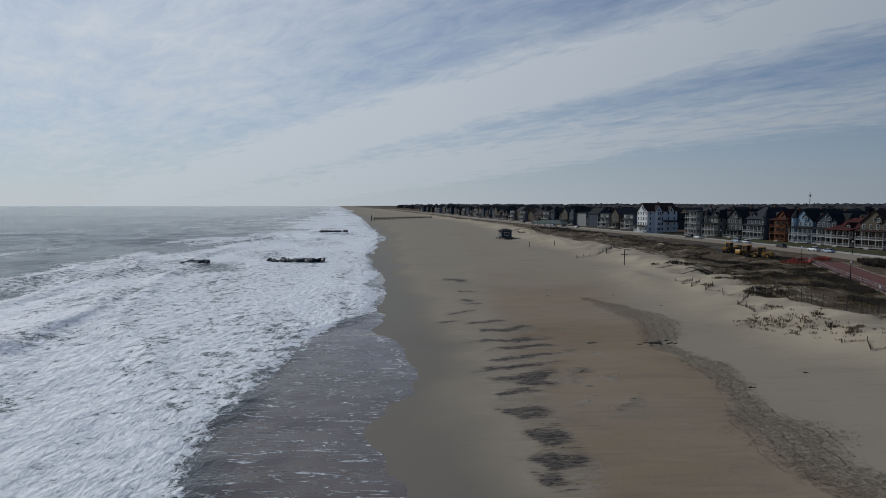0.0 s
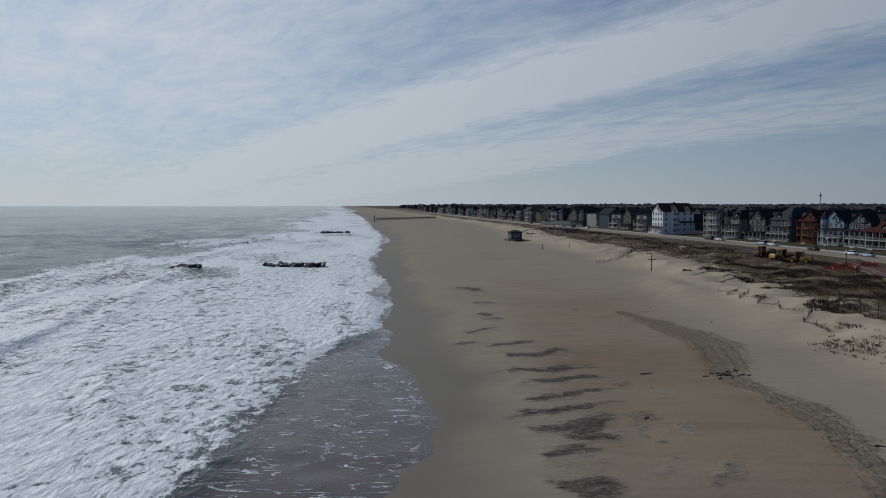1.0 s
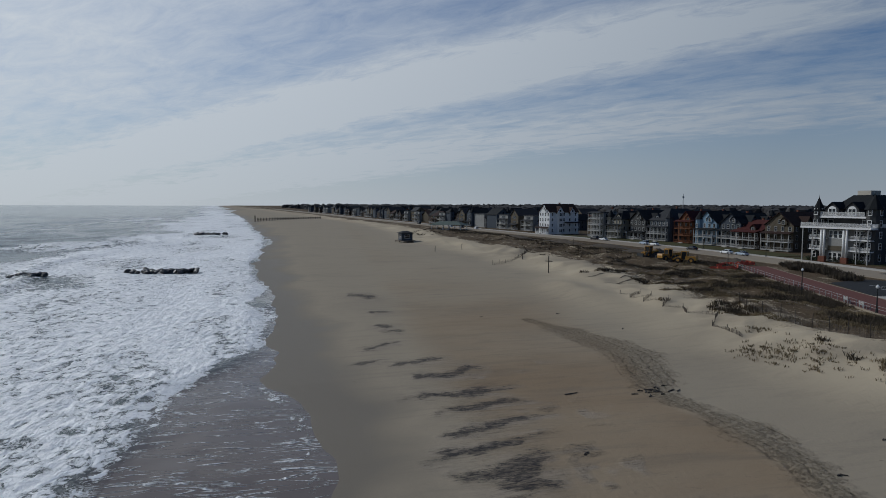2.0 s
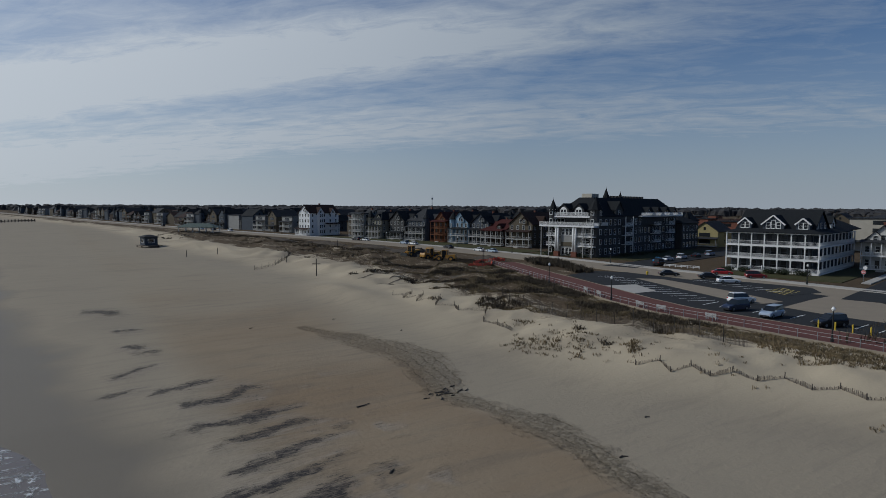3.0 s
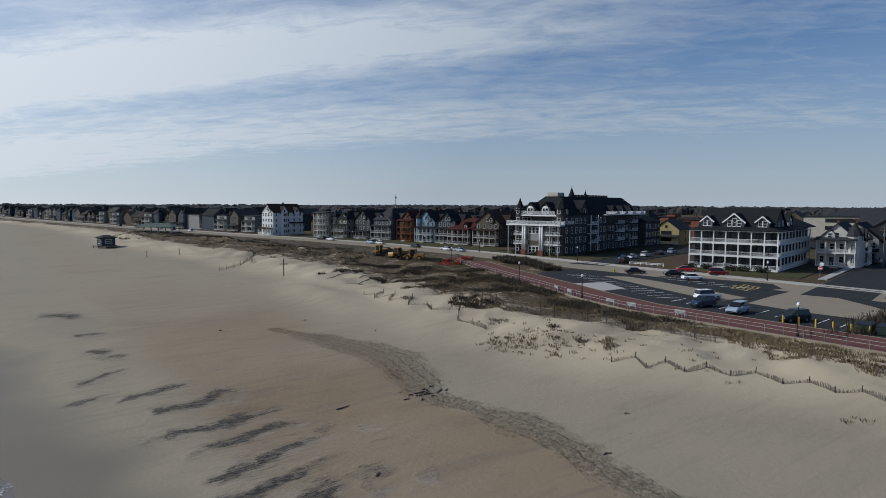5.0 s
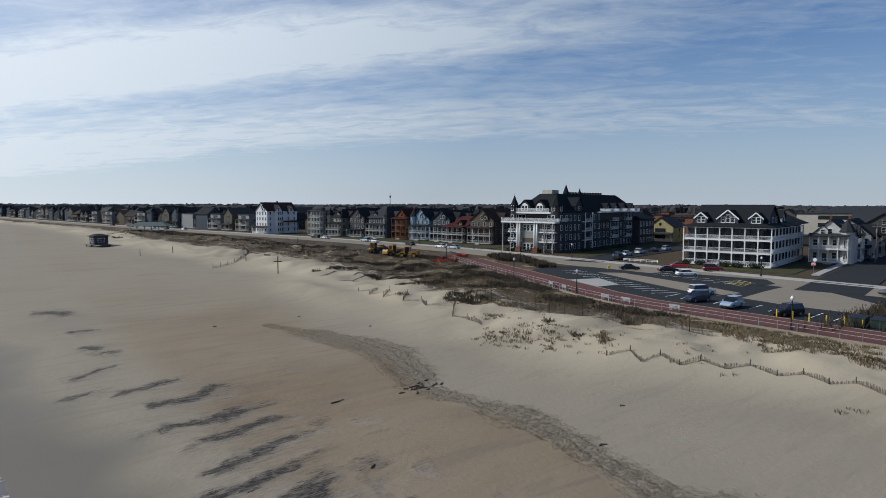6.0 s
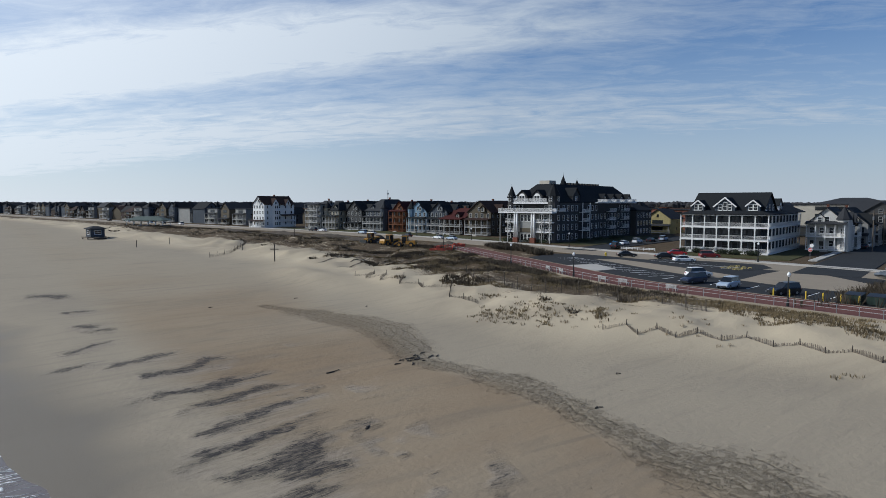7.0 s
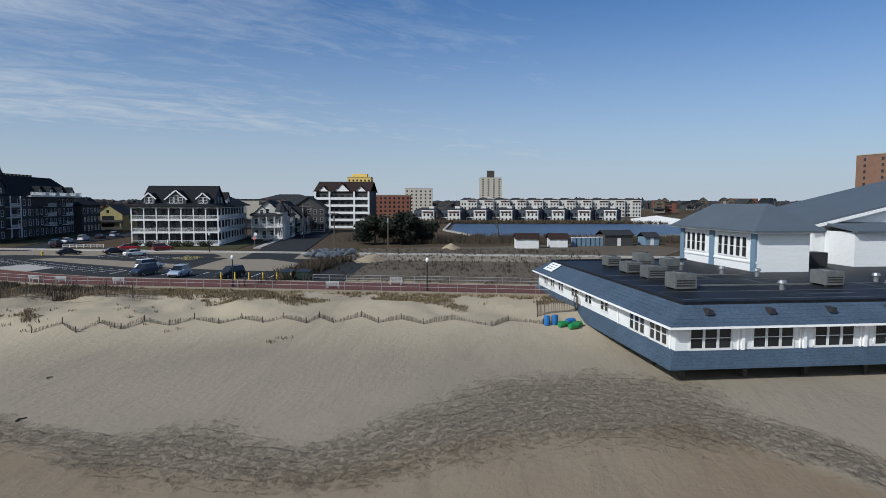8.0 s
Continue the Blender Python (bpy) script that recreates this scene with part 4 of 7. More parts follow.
    if chimney:
        part("chimney", Shape().box(d * 0.6, w * 0.12, top, d * 0.6 + 0.9, w * 0.12 + 0.7, top + rise + 1.3), SIDING["brick"], h)
    return h


def base(x, y, z=STREET, turn=GRID):
    return pose(x, y, z, 0, 0, turn)


# the white porched inn: three open storeys on two sides, dormers in a steep dark roof
def porched_inn():
    w, d, sh, p = 21.8, 46.0, 3.25, 2.6
    c = Vector((152, 111, STREET)) + ACROSS * (w / 2)
    h = thing("porched_inn", base(c.x, c.y, STREET + 0.05), "white three-storey inn with stacked porches and dark dormered roof", "house")
    top = 3 * sh + 0.4
    # porch shade is painted into this wall's dark colour
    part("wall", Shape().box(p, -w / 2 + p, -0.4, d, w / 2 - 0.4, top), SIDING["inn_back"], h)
    roof_front = Shape()
    hip_roof(roof_front, 0, d * 0.62, -w / 2, w / 2, top, 0.9, 0.5, flat=0.72)
    gable_roof(roof_front, "y", 3.2, 17.5, -w / 2 + 2.2, w / 2 - 1.5, top + 0.5, 4.9, 0.3)
    part("roof", roof_front, ROOF_DARK, h)
    part("gable_wall", Shape().cross_y([(3.6, top + 0.4), (10.35, top + 5.1), (17.1, top + 0.4)][::-1], -w / 2 + 2.3, w / 2 - 1.6), SIDING["greyblue"], h)
    part("rear_roof", hip_roof(Shape(), d * 0.45, d, -w / 2 + 1.0, w / 2 - 1, top + 0.2, 4.2, 0.4, flat=0.2), ROOF_DARK, h)
    for y, wd, hh in ((-6.6, 3.0, 3.4), (0.2, 5.0, 4.1), (7.0, 3.0, 3.4)):
        dm = part("dormer", Shape().cross_x([(y - wd / 2, top + 0.6), (y + wd / 2, top + 0.6), (y + wd / 2, top + hh - wd * 0.42), (y, top + hh), (y - wd / 2, top + hh - wd * 0.42)], 2.2, 9.5), SIDING["greyblue"], h, "grey-blue shingled dormer")
        part("dormer_roof", gable_roof(Shape(), "x", 2.2, 9.6, y - wd / 2, y + wd / 2, top + hh - wd * 0.42, wd * 0.42, 0.35, 0.18), ROOF_DARK, dm)
        fr = Shape()
        for sgn in (-1, 1):
            fr.beam((1.83, y + sgn * (wd / 2 + 0.35), top + hh - wd * 0.42 - 0.2), (1.83, y, top + hh + 0.12), 0.12, 0.32)
        part("bargeboard", fr, WHITE, dm)
        for i in ((-0.55, 0.55) if wd < 4 else (-1.2, 0, 1.2)):
            window(h, 2.19, y + i, top + 1.0, 0.85, 1.35 if wd < 4 or i else 1.9, "F")
    for i, x in enumerate((6.5, 9.8, 13.6)):
        window(h, x, -w / 2 + 2.28, top + 1.0, 0.9, 1.3, "R")
    side = part("side_dormer", Shape().cross_y([(20, top + 0.4), (20, top + 2.2), (22, top + 3.8), (24, top + 2.2), (24, top + 0.4)][::-1], -w / 2 + 2.4, 0), SIDING["white"], h)
    part("dormer_roof", gable_roof(Shape(), "y", 20, 24, -w / 2 + 2.4, 0, top + 2.2, 1.7, 0.3, 0.18), ROOF_DARK, side)
    window(h, 22, -w / 2 + 2.39, top + 0.9, 1.6, 1.3, "R")
    n_front, n_side = 8, 11
    for k in range(3):
        z = 0.4 + k * sh
        part("porch_floor", Shape().prism([(0, -w / 2), (d * 0.78, -w / 2), (d * 0.78, -w / 2 + p), (p, -w / 2 + p), (p, w / 2), (0, w / 2)], z - 0.38, z), WHITE, h)
        part("railing", rail(rail(Shape(), (0.12, -w / 2 + 0.12, z), (0.12, w / 2 - 0.12, z), 1.0, 0.24), (0.12, -w / 2 + 0.12, z), (d * 0.78, -w / 2 + 0.12, z), 1.0, 0.24), WHITE, h)
        for i in range(n_front):
            y = -w / 2 + 0.14 + (w - 0.28) * i / (n_front - 1)
            part("column", Shape().box(0.0, y - 0.13, z, 0.26, y + 0.13, z + sh - 0.38).box(-0.05, y - 0.2, z + sh - 0.6, 0.31, y + 0.2, z + sh - 0.38), WHITE, h)
        for i in range(1, n_side):
            x = 0.13 + d * 0.78 * i / (n_side - 1)
            part("column", Shape().box(x - 0.13, -w / 2, z, x + 0.13, -w / 2 + 0.26, z + sh - 0.38), WHITE, h)
        for i in range(8):
            y = -w / 2 + p + 1.2 + (w - p - 2.6) * i / 7
            if k == 0 and i == 4:
                part("door", Shape().box(p - 0.06, y - 0.8, z, p + 0.02, y + 0.8, z + 2.3), DARK, h)
            else:
                window(h, p - 0.01, y, z + 0.5, 1.35, 1.95, "F", SIDING["greyblue"])
        for i in range(10):
            window(h, p + 2 + (d - p - 4) * i / 9, -w / 2 + p - 0.01, z + 0.6, 1.15, 1.85, "R", SIDING["greyblue"])
    part("cornice", Shape().box(-0.1, -w / 2 - 0.1, top - 0.42, 0.3, w / 2 + 0.1, top - 0.2).box(0.3, -w / 2 - 0.1, top - 0.42, d * 0.78, -w / 2 + 0.3, top - 0.2), WHITE, h)
    for i, sgn in enumerate((-1, 1)):
        part("stair_rail", Shape().beam((0, 3.2 + sgn * 1.3, 1.4), (-2.2, 3.2 + sgn * 1.9, 0.5), 0.12, 0.7), WHITE, h)
    part("steps", Shape().box(-1.6, 2.0, -0.3, 0, 4.4, 0.1).box(-0.8, 2.0, 0.1, 0, 4.4, 0.3), WALKWAY, h)
    return h


# the turreted hotel: white portico before grey shingled wings
def turreted_hotel():
    w, d, sh = 20.0, 76.0, 3.15
    c = Vector((145.3, 176.5, STREET)) + ACROSS * (w / 2)
    h = thing("turreted_hotel", base(c.x, c.y, STREET + 0.05), "large grey shingled hotel with white portico, turrets and dark roof", "hotel")
    top = 4 * sh + 0.6
    part("wall", Shape().box(0.0, -w / 2, -0.4, d * 0.40, w / 2 - 2.5, 3 * sh + 0.6).box(3.0, -w / 2, 3 * sh + 0.6, d * 0.62, w / 2 - 2.5, top), SIDING["grey"], h)
    part("side_wing", Shape().box(d * 0.40, -w / 2 + 1.2, -0.4, d * 0.80, w / 2 - 4, top).box(d * 0.80, -w / 2 - 1.2, -0.4, d, w / 2 - 5, 3 * sh + 0.6), SIDING["grey"], h)
    part("roof", hip_roof(Shape(), 2.0, d * 0.80, -w / 2 + 0.4, w / 2 - 2.5, top, 6.2, 0.6, flat=0.30), ROOF_DARK, h)
    part("wing_roof", hip_roof(Shape(), d * 0.80, d, -w / 2 - 1.2, w / 2 - 5, 3 * sh + 0.6, 3.6, 0.5, flat=0.1), ROOF_DARK, h)
    part("front_wall", Shape().box(-0.06, -w / 2 + 0.02, 0.0, -0.012, w / 2 - 2.52, 3 * sh + 0.55), SIDING["front_grey"], h, "pale grey front wall")
    # portico
    pf = -3.0
    for k, z in enumerate((sh + 0.4, 2 * sh + 0.4)):
        for a, b in ((-w / 2, -3.4), (3.6, w / 2 - 2.0)):
            part("balcony_floor", Shape().box(-2.2, a, z - 0.3, 0, b, z), WHITE, h)
            part("railing", rail(Shape(), (-2.1, a + 0.1, z), (-2.1, b - 0.1, z), 1.0, 0.26), WHITE, h)
    zt = 3 * sh + 0.6
    part("terrace", Shape().box(pf, -w / 2 - 0.6, zt - 0.42, 0.0, w / 2 + 0.4, zt), WHITE, h, "white terrace deck over the portico")
    part("railing", rail(rail(Shape(), (pf + 0.1, -w / 2 - 0.5, zt), (pf + 0.1, w / 2 + 0.3, zt), 1.15, 0.22, 0.08), (pf + 0.1, -w / 2 - 0.5, zt), (6.0, -w / 2 - 0.5, zt), 1.15, 0.22, 0.08), WHITE, h)
    for y in (-3.6, -2.7, 3.1, 4.0):
        col = part("column", Shape().tube(pf + 0.6, y, 1.5, zt - 0.42, 0.36, 0.30, 12), WHITE, h, smooth=True)
        part("plinth", Shape().box(pf + 0.1, y - 0.5, -0.3, pf + 1.1, y + 0.5, 1.5), SIDING["brick"], col, "red brick column plinth")
    for y in (-w / 2 + 0.3, -6.6, 6.6, w / 2 - 0.3):
        part("post", Shape().box(pf + 0.2, y - 0.11, -0.3, pf + 0.42, y + 0.11, zt - 0.42), TRIM, h)
    part("entrance_bay", Shape().prism([(-1.6, -1.9), (0.3, -2.5), (0.3, 2.9), (-1.6, 2.3)], 0, zt - 0.8), SIDING["front_grey"], h)
    part("bay_band", Shape().prism([(-1.75, -2.0), (0.25, -2.6), (0.25, 3.0), (-1.75, 2.4)], sh + 0.1, sh + 1.5), SIDING["tan"], h)
    for k in (0, 2):
        for y in (-1.2, 0.2, 1.6):
            window(h, -1.61, y, 0.6 + k * sh + (0.1 if k else 0.0), 1.0, 2.0, "F")
    # top storey, its terrace and round-headed dormers
    zt2 = 4 * sh + 0.6
    part("upper_terrace", Shape().box(0.0, -w / 2 + 0.2, zt2 - 0.5, 3.0, w / 2 - 2.0, zt2), WHITE, h)
    part("railing", rail(Shape(), (0.1, -w / 2 + 3.4, zt2), (0.1, w / 2 - 3, zt2), 1.2, 0.22, 0.08), WHITE, h)
    for y in (-2.6, 3.3):
        dm = part("dormer", Shape().cross_x([(y - 1.9, zt2), (y + 1.9, zt2), (y + 1.9, zt2 + 2.3), (y, zt2 + 4.0), (y - 1.9, zt2 + 2.3)], 0.9, 8.5), SIDING["grey"], h)
        part("dormer_roof", gable_roof(Shape(), "x", 0.9, 8.5, y - 1.9, y + 1.9, zt2 + 2.3, 1.7, 0.35, 0.2), ROOF_DARK, dm)
        arch = Shape().cross_x([(y + 1.25 * math.cos(a * math.pi / 10), zt2 + 1.7 + 1.25 * math.sin(a * math.pi / 10)) for a in range(11)] + [(y - 1.25, zt2 + 0.2), (y + 1.25, zt2 + 0.2)], 0.78, 0.92)
        part("arched_window", arch, WHITE, dm)
        for i in (-0.55, 0.55):
            part("pane", Shape().box(0.74, y + i - 0.42, zt2 + 0.5, 0.80, y + i + 0.42, zt2 + 2.1), GLASS, dm)
    # turrets
    for x, y, z, r, rise in ((0.8, w / 2 - 2.6, zt2 + 1.6, 1.4, 4.0), (1.0, -w / 2 + 1.2, zt2 + 2.1, 2.1, 4.2), (20, -1.5, zt2 + 5.4, 1.3, 4.2), (30, -1.5, zt2 + 5.4, 1.0, 2.9)):
        t_ = part("turret", Shape().tube(x, y, 0.0 if z < zt2 + 3 else zt2, z, r * 0.92, n=8), SIDING["grey"], h)
        part("turret_roof", cone_roof(Shape(), x, y, z, r * 1.2, rise), ROOF_DARK, t_)
        part("finial", Shape().tube(x, y, z + rise, z + rise + 0.7, 0.06, 0.02, 6), BLACK_METAL, t_)
        if z < zt2 + 3:
            for k in range(5):
                window(h, x - r * 0.9, y, 1.1 + k * sh, 0.95, 1.6, "F")
                window(h, x, y - r * 0.9, 1.1 + k * sh, 0.95, 1.6, "R")
    # front windows
    for k in range(4):
        for y in (-6.6, -5.0, 5.0, 6.6):
            window(h, -0.07 if k < 3 else 2.99, y, 1.0 + k * sh, 1.25, 1.7, "F")
    # long side: windows, stacked balconies, gables
    for k in range(4):
        z = 0.9 + k * sh
        for i in range(9):
            x = 5.5 + i * 2.9
            if i not in (4, 5):
                window(h, x, -w / 2 - 0.01, z, 1.05, 1.7, "R")
        for i in range(10):
            window(h, d * 0.40 + 2 + i * 2.9, -w / 2 + 1.19, z, 1.05, 1.7, "R")
        if k < 3:
            for i in range(5):
                window(h, d * 0.80 + 2 + i * 2.9, -w / 2 - 1.21, z, 1.05, 1.7, "R")
        if k:
            for x0, x1, y0 in ((16.0, 21.5, -w / 2), (d * 0.40 + 9, d * 0.40 + 14.5, -w / 2 + 1.2), (d * 0.40 + 21, d * 0.40 + 26, -w / 2 + 1.2)):
                if k < 4:
                    part("balcony_floor", Shape().box(x0, y0 - 1.5, z - 0.65, x1, y0, z - 0.45), WHITE, h)
                    part("railing", rail(Shape(), (x0, y0 - 1.45, z - 0.45), (x1, y0 - 1.45, z - 0.45), 1.0, 0.25), WHITE, h)
                    part("balcony_opening", Shape().box(x0 + 0.4, y0 - 0.05, z - 0.4, x1 - 0.4, y0 + 0.02, z + 1.8), DARK, h)
        for x in (16.1, 21.4):
            part("post", Shape().box(x - 0.12, -w / 2 - 1.5, z - 0.5, x + 0.12, -w / 2 - 1.26, z + sh - 0.5), WHITE, h)
    part("side_terrace", Shape().box(d * 0.36, -w / 2 - 1.4, top - 0.35, d * 0.80, -w / 2 + 1.2, top), WHITE, h)
    part("railing", rail(Shape(), (d * 0.36, -w / 2 - 1.3, top), (d * 0.80, -w / 2 - 1.3, top), 1.1, 0.25, 0.07), WHITE, h)
    for x in (14.5, 36, 43, 50, 57):
        big = 2.4 if x < 20 else 1.5
        dm = part("side_dormer", Shape().cross_y([(x - big, top), (x - big, top + big * 0.9), (x, top + big * 2.0), (x + big, top + big * 0.9), (x + big, top)][::-1], -w / 2 + 0.3, 0), SIDING["grey"], h)
        part("dormer_roof", gable_roof(Shape(), "y", x - big, x + big, -w / 2 + 0.3, 0, top + big * 0.9, big * 1.1, 0.3, 0.18), ROOF_DARK, dm)
        window(h, x, -w / 2 + 0.29, top + 0.4, 1.1, 1.5, "R")
    part("lift_house", Shape().box(13, 0, top + 5.0, 17.5, 4, top + 7.6), SIDING["stucco"], h, "pale lift house on the roof")
    tooth = Shape().box(0, -0.6, 0, 1.3, 0.4, 1.0).mesh("crest", WOOD_DARK)
    for i in range(12):
        part("crest", tooth, None, h, at=pose(24 + i * 2.2, 0, top + 6.0))
    return h


porched_inn()
turreted_hotel()

house(base(180.5, 109.6), 9.2, 15, 2, "front_white", "front", ROOF_GREY, "white gabled house with turret and stacked porches", sh=3.5, rise=4.2, porch=2.2, porch_storeys=2, turret=-1, trim=WHITE, rich=True)
house(base(200, 112.5), 11.0, 18, 2, "front_grey", "front", ROOF_DARK, "pale grey gabled house beside the side street", sh=3.2, rise=4.6, porch=2.0, rich=True)
house(base(224, 112), 12.0, 16, 3, "grey", "front", ROOF_GREY, "grey gabled house beside the side street", sh=2.9, rise=4.0, porch=2.2)

ROW = [
    # x, y, width, depth, storeys, siding, roof, roof material, rise, porches, turret, label
    (115.0, 362.5, 10.5, 19, 4, "white", "front", ROOF_BROWN, 4.2, 1, 0, "tall white gabled house with brown roof"),
    (130.5, 326.5, 9.5, 18, 4, "front_grey", "flat", ROOF_GREY, 2.0, 4, 0, "pale grey flat-roofed house with four porches"),
    (135.0, 316.0, 9.5, 20, 3, "cream", "hip", ROOF_DARK, 4.0, 2, 1, "cream house with corner turret and dark roof"),
    (141.0, 304.5, 10.5, 18, 3, "grey", "front", ROOF_DARK, 4.4, 1, 0, "grey house with steep gable"),
    (145.0, 291.5, 12.5, 20, 3, "greyblue", "hip", ROOF_GREY, 5.4, 2, -1, "tall grey-blue gabled house"),
    (148.0, 275.0, 9.0, 17, 3, "orange", "front", ROOF_RED, 4.2, 3, 0, "orange house with red roof and porches"),
    (150.5, 263.5, 10.0, 18, 3, "blue", "front", ROOF_DARK, 4.4, 2, 1, "pale blue house with turret and dark roof"),
    (153.0, 251.5, 9.5, 18, 3, "greyblue", "front", ROOF_DARK, 3.8, 2, 0, "grey-blue porched house with dark roof"),
    (153.0, 241.5, 11.0, 18, 2, "brown", "side", ROOF_RED, 4.2, 2, 0, "brown porched house with dull red roof"),
    (156.0, 228.0, 11.5, 20, 3, "tan", "front", ROOF_BROWN, 4.4, 2, 0, "tan gabled house with stacked porches"),
]
for x, y, w_, d_, st, sid, rf, rm, rs_, ps, tu, lab in ROW:
    house(base(x, y), w_, d_, st, sid, rf, rm, lab, rise=rs_, porch=2.4, porch_storeys=ps, turret=tu, rich=True, group="seafront houses", trim=WHITE if sid == "white" else TRIM if sid != "orange" else SIDING["orange"])

BEHIND = [
    (238, 178, 12, 16, 2, "yellow", "front", ROOF_DARK, 4.2, "yellow gabled house with small tower", -1),
    (228, 196, 11, 15, 2, "yellow", "front", ROOF_GREY, 3.8, "pale yellow gabled house", 0),
    (240, 160, 12, 16, 3, "tan", "front", ROOF_BROWN, 4.0, "tan gabled house with porch", 0),
    (258, 170, 14, 26, 3, "stucco", "hip", ROOF_RED, 3.0, "pale building with low red roof", 0),
    (258, 190, 12, 16, 2, "white", "front", ROOF_DARK, 4.0, "white gabled house with porch", 0),
    (262, 142, 26, 22, 4, "stucco", "flat", ROOF_GREY, 2.0, "large pale flat-roofed building", 0),
    (300, 150, 30, 24, 4, "stucco", "hip", ROOF_GREY, 3.0, "large pale building with grey roof", 0),
    (250, 124, 14, 18, 3, "grey", "side", ROOF_GREY, 4.4, "grey house with broad roof", 0),
]
for x, y, w_, d_, st, sid, rf, rm, rs_, lab, tu in BEHIND:
    house(base(x, y), w_, d_, st, sid, rf, rm, lab, rise=rs_, porch=2.0, turret=tu, group="houses behind the seafront", simple=True)

# plainer houses of the town, built once each and repeated
KINDS = []
for i, (w_, d_, st, sid, rf, rm, rs_, ps, tu, lab) in enumerate((
        (9, 14, 2, "grey", "front", ROOF_DARK, 3.6, 1, 0, "grey gabled town house"),
        (10, 15, 3, "tan", "front", ROOF_GREY, 3.8, 1, 0, "tan gabled town house with porch"),
        (11, 14, 2, "tan", "side", ROOF_BROWN, 3.6, 1, 0, "tan town house with brown roof"),
        (9, 14, 3, "greyblue", "hip", ROOF_DARK, 3.2, 1, 1, "grey-blue town house with turret"),
        (12, 16, 3, "front_grey", "flat", ROOF_GREY, 1.0, 2, 0, "pale flat-roofed town house with porches"),
        (10, 13, 2, "brown", "front", ROOF_DARK, 4.0, 1, 0, "brown gabled town house"),
        (10, 14, 3, "greyblue", "front", ROOF_DARK, 4.0, 1, -1, "dark grey-blue town house with turret"),
        (14, 18, 3, "brick", "flat", ROOF_DARK, 1.0, 0, 0, "red brick flat-roofed block"))):
    k = house(base(190 + i * 22, 330 + 9 * i), w_, d_, st, sid, rf, rm, lab, rise=rs_, porch=2.2 if ps else 0, porch_storeys=ps, turret=tu, group="town houses", name="town_house", simple=True)
    KINDS.append(k)

rng = random.Random(5)
# along the seafront road, beyond the white house
y = 384.0
while y < 1350:
    x = float(road_x(y)) + 23 + rng.uniform(-2, 2)
    copy_thing(rng.choice(KINDS[:7]), base(x, y, STREET, GRID + rng.uniform(-3, 3)) @ (pose(7, -4, 0, 0, 0, 90) if rng.random() < 0.3 else pose(0, 0, 0)))
    y += rng.uniform(13, 18) * (1 + max(0, y - 700) / 700)
# blocks further inland
for row in range(1, 7):
    y = 205.0 + row * 3
    while y < 1250:
        x = float(road_x(y)) + 30 + row * rng.uniform(27, 31) + rng.uniform(-5, 5)
        if y > 215 + row * 14 - 60 and not (x < 300 and y < 215) and not (x < 385 and 315 < y < 425 and x > 180):
            copy_thing(rng.choice(KINDS), base(x, y, STREET, GRID + rng.choice((0, 0, 90)) + rng.uniform(-4, 4)))
        y += rng.uniform(18, 29) * (1 + row / 7) * (1 + max(0, y - 500) / 500)


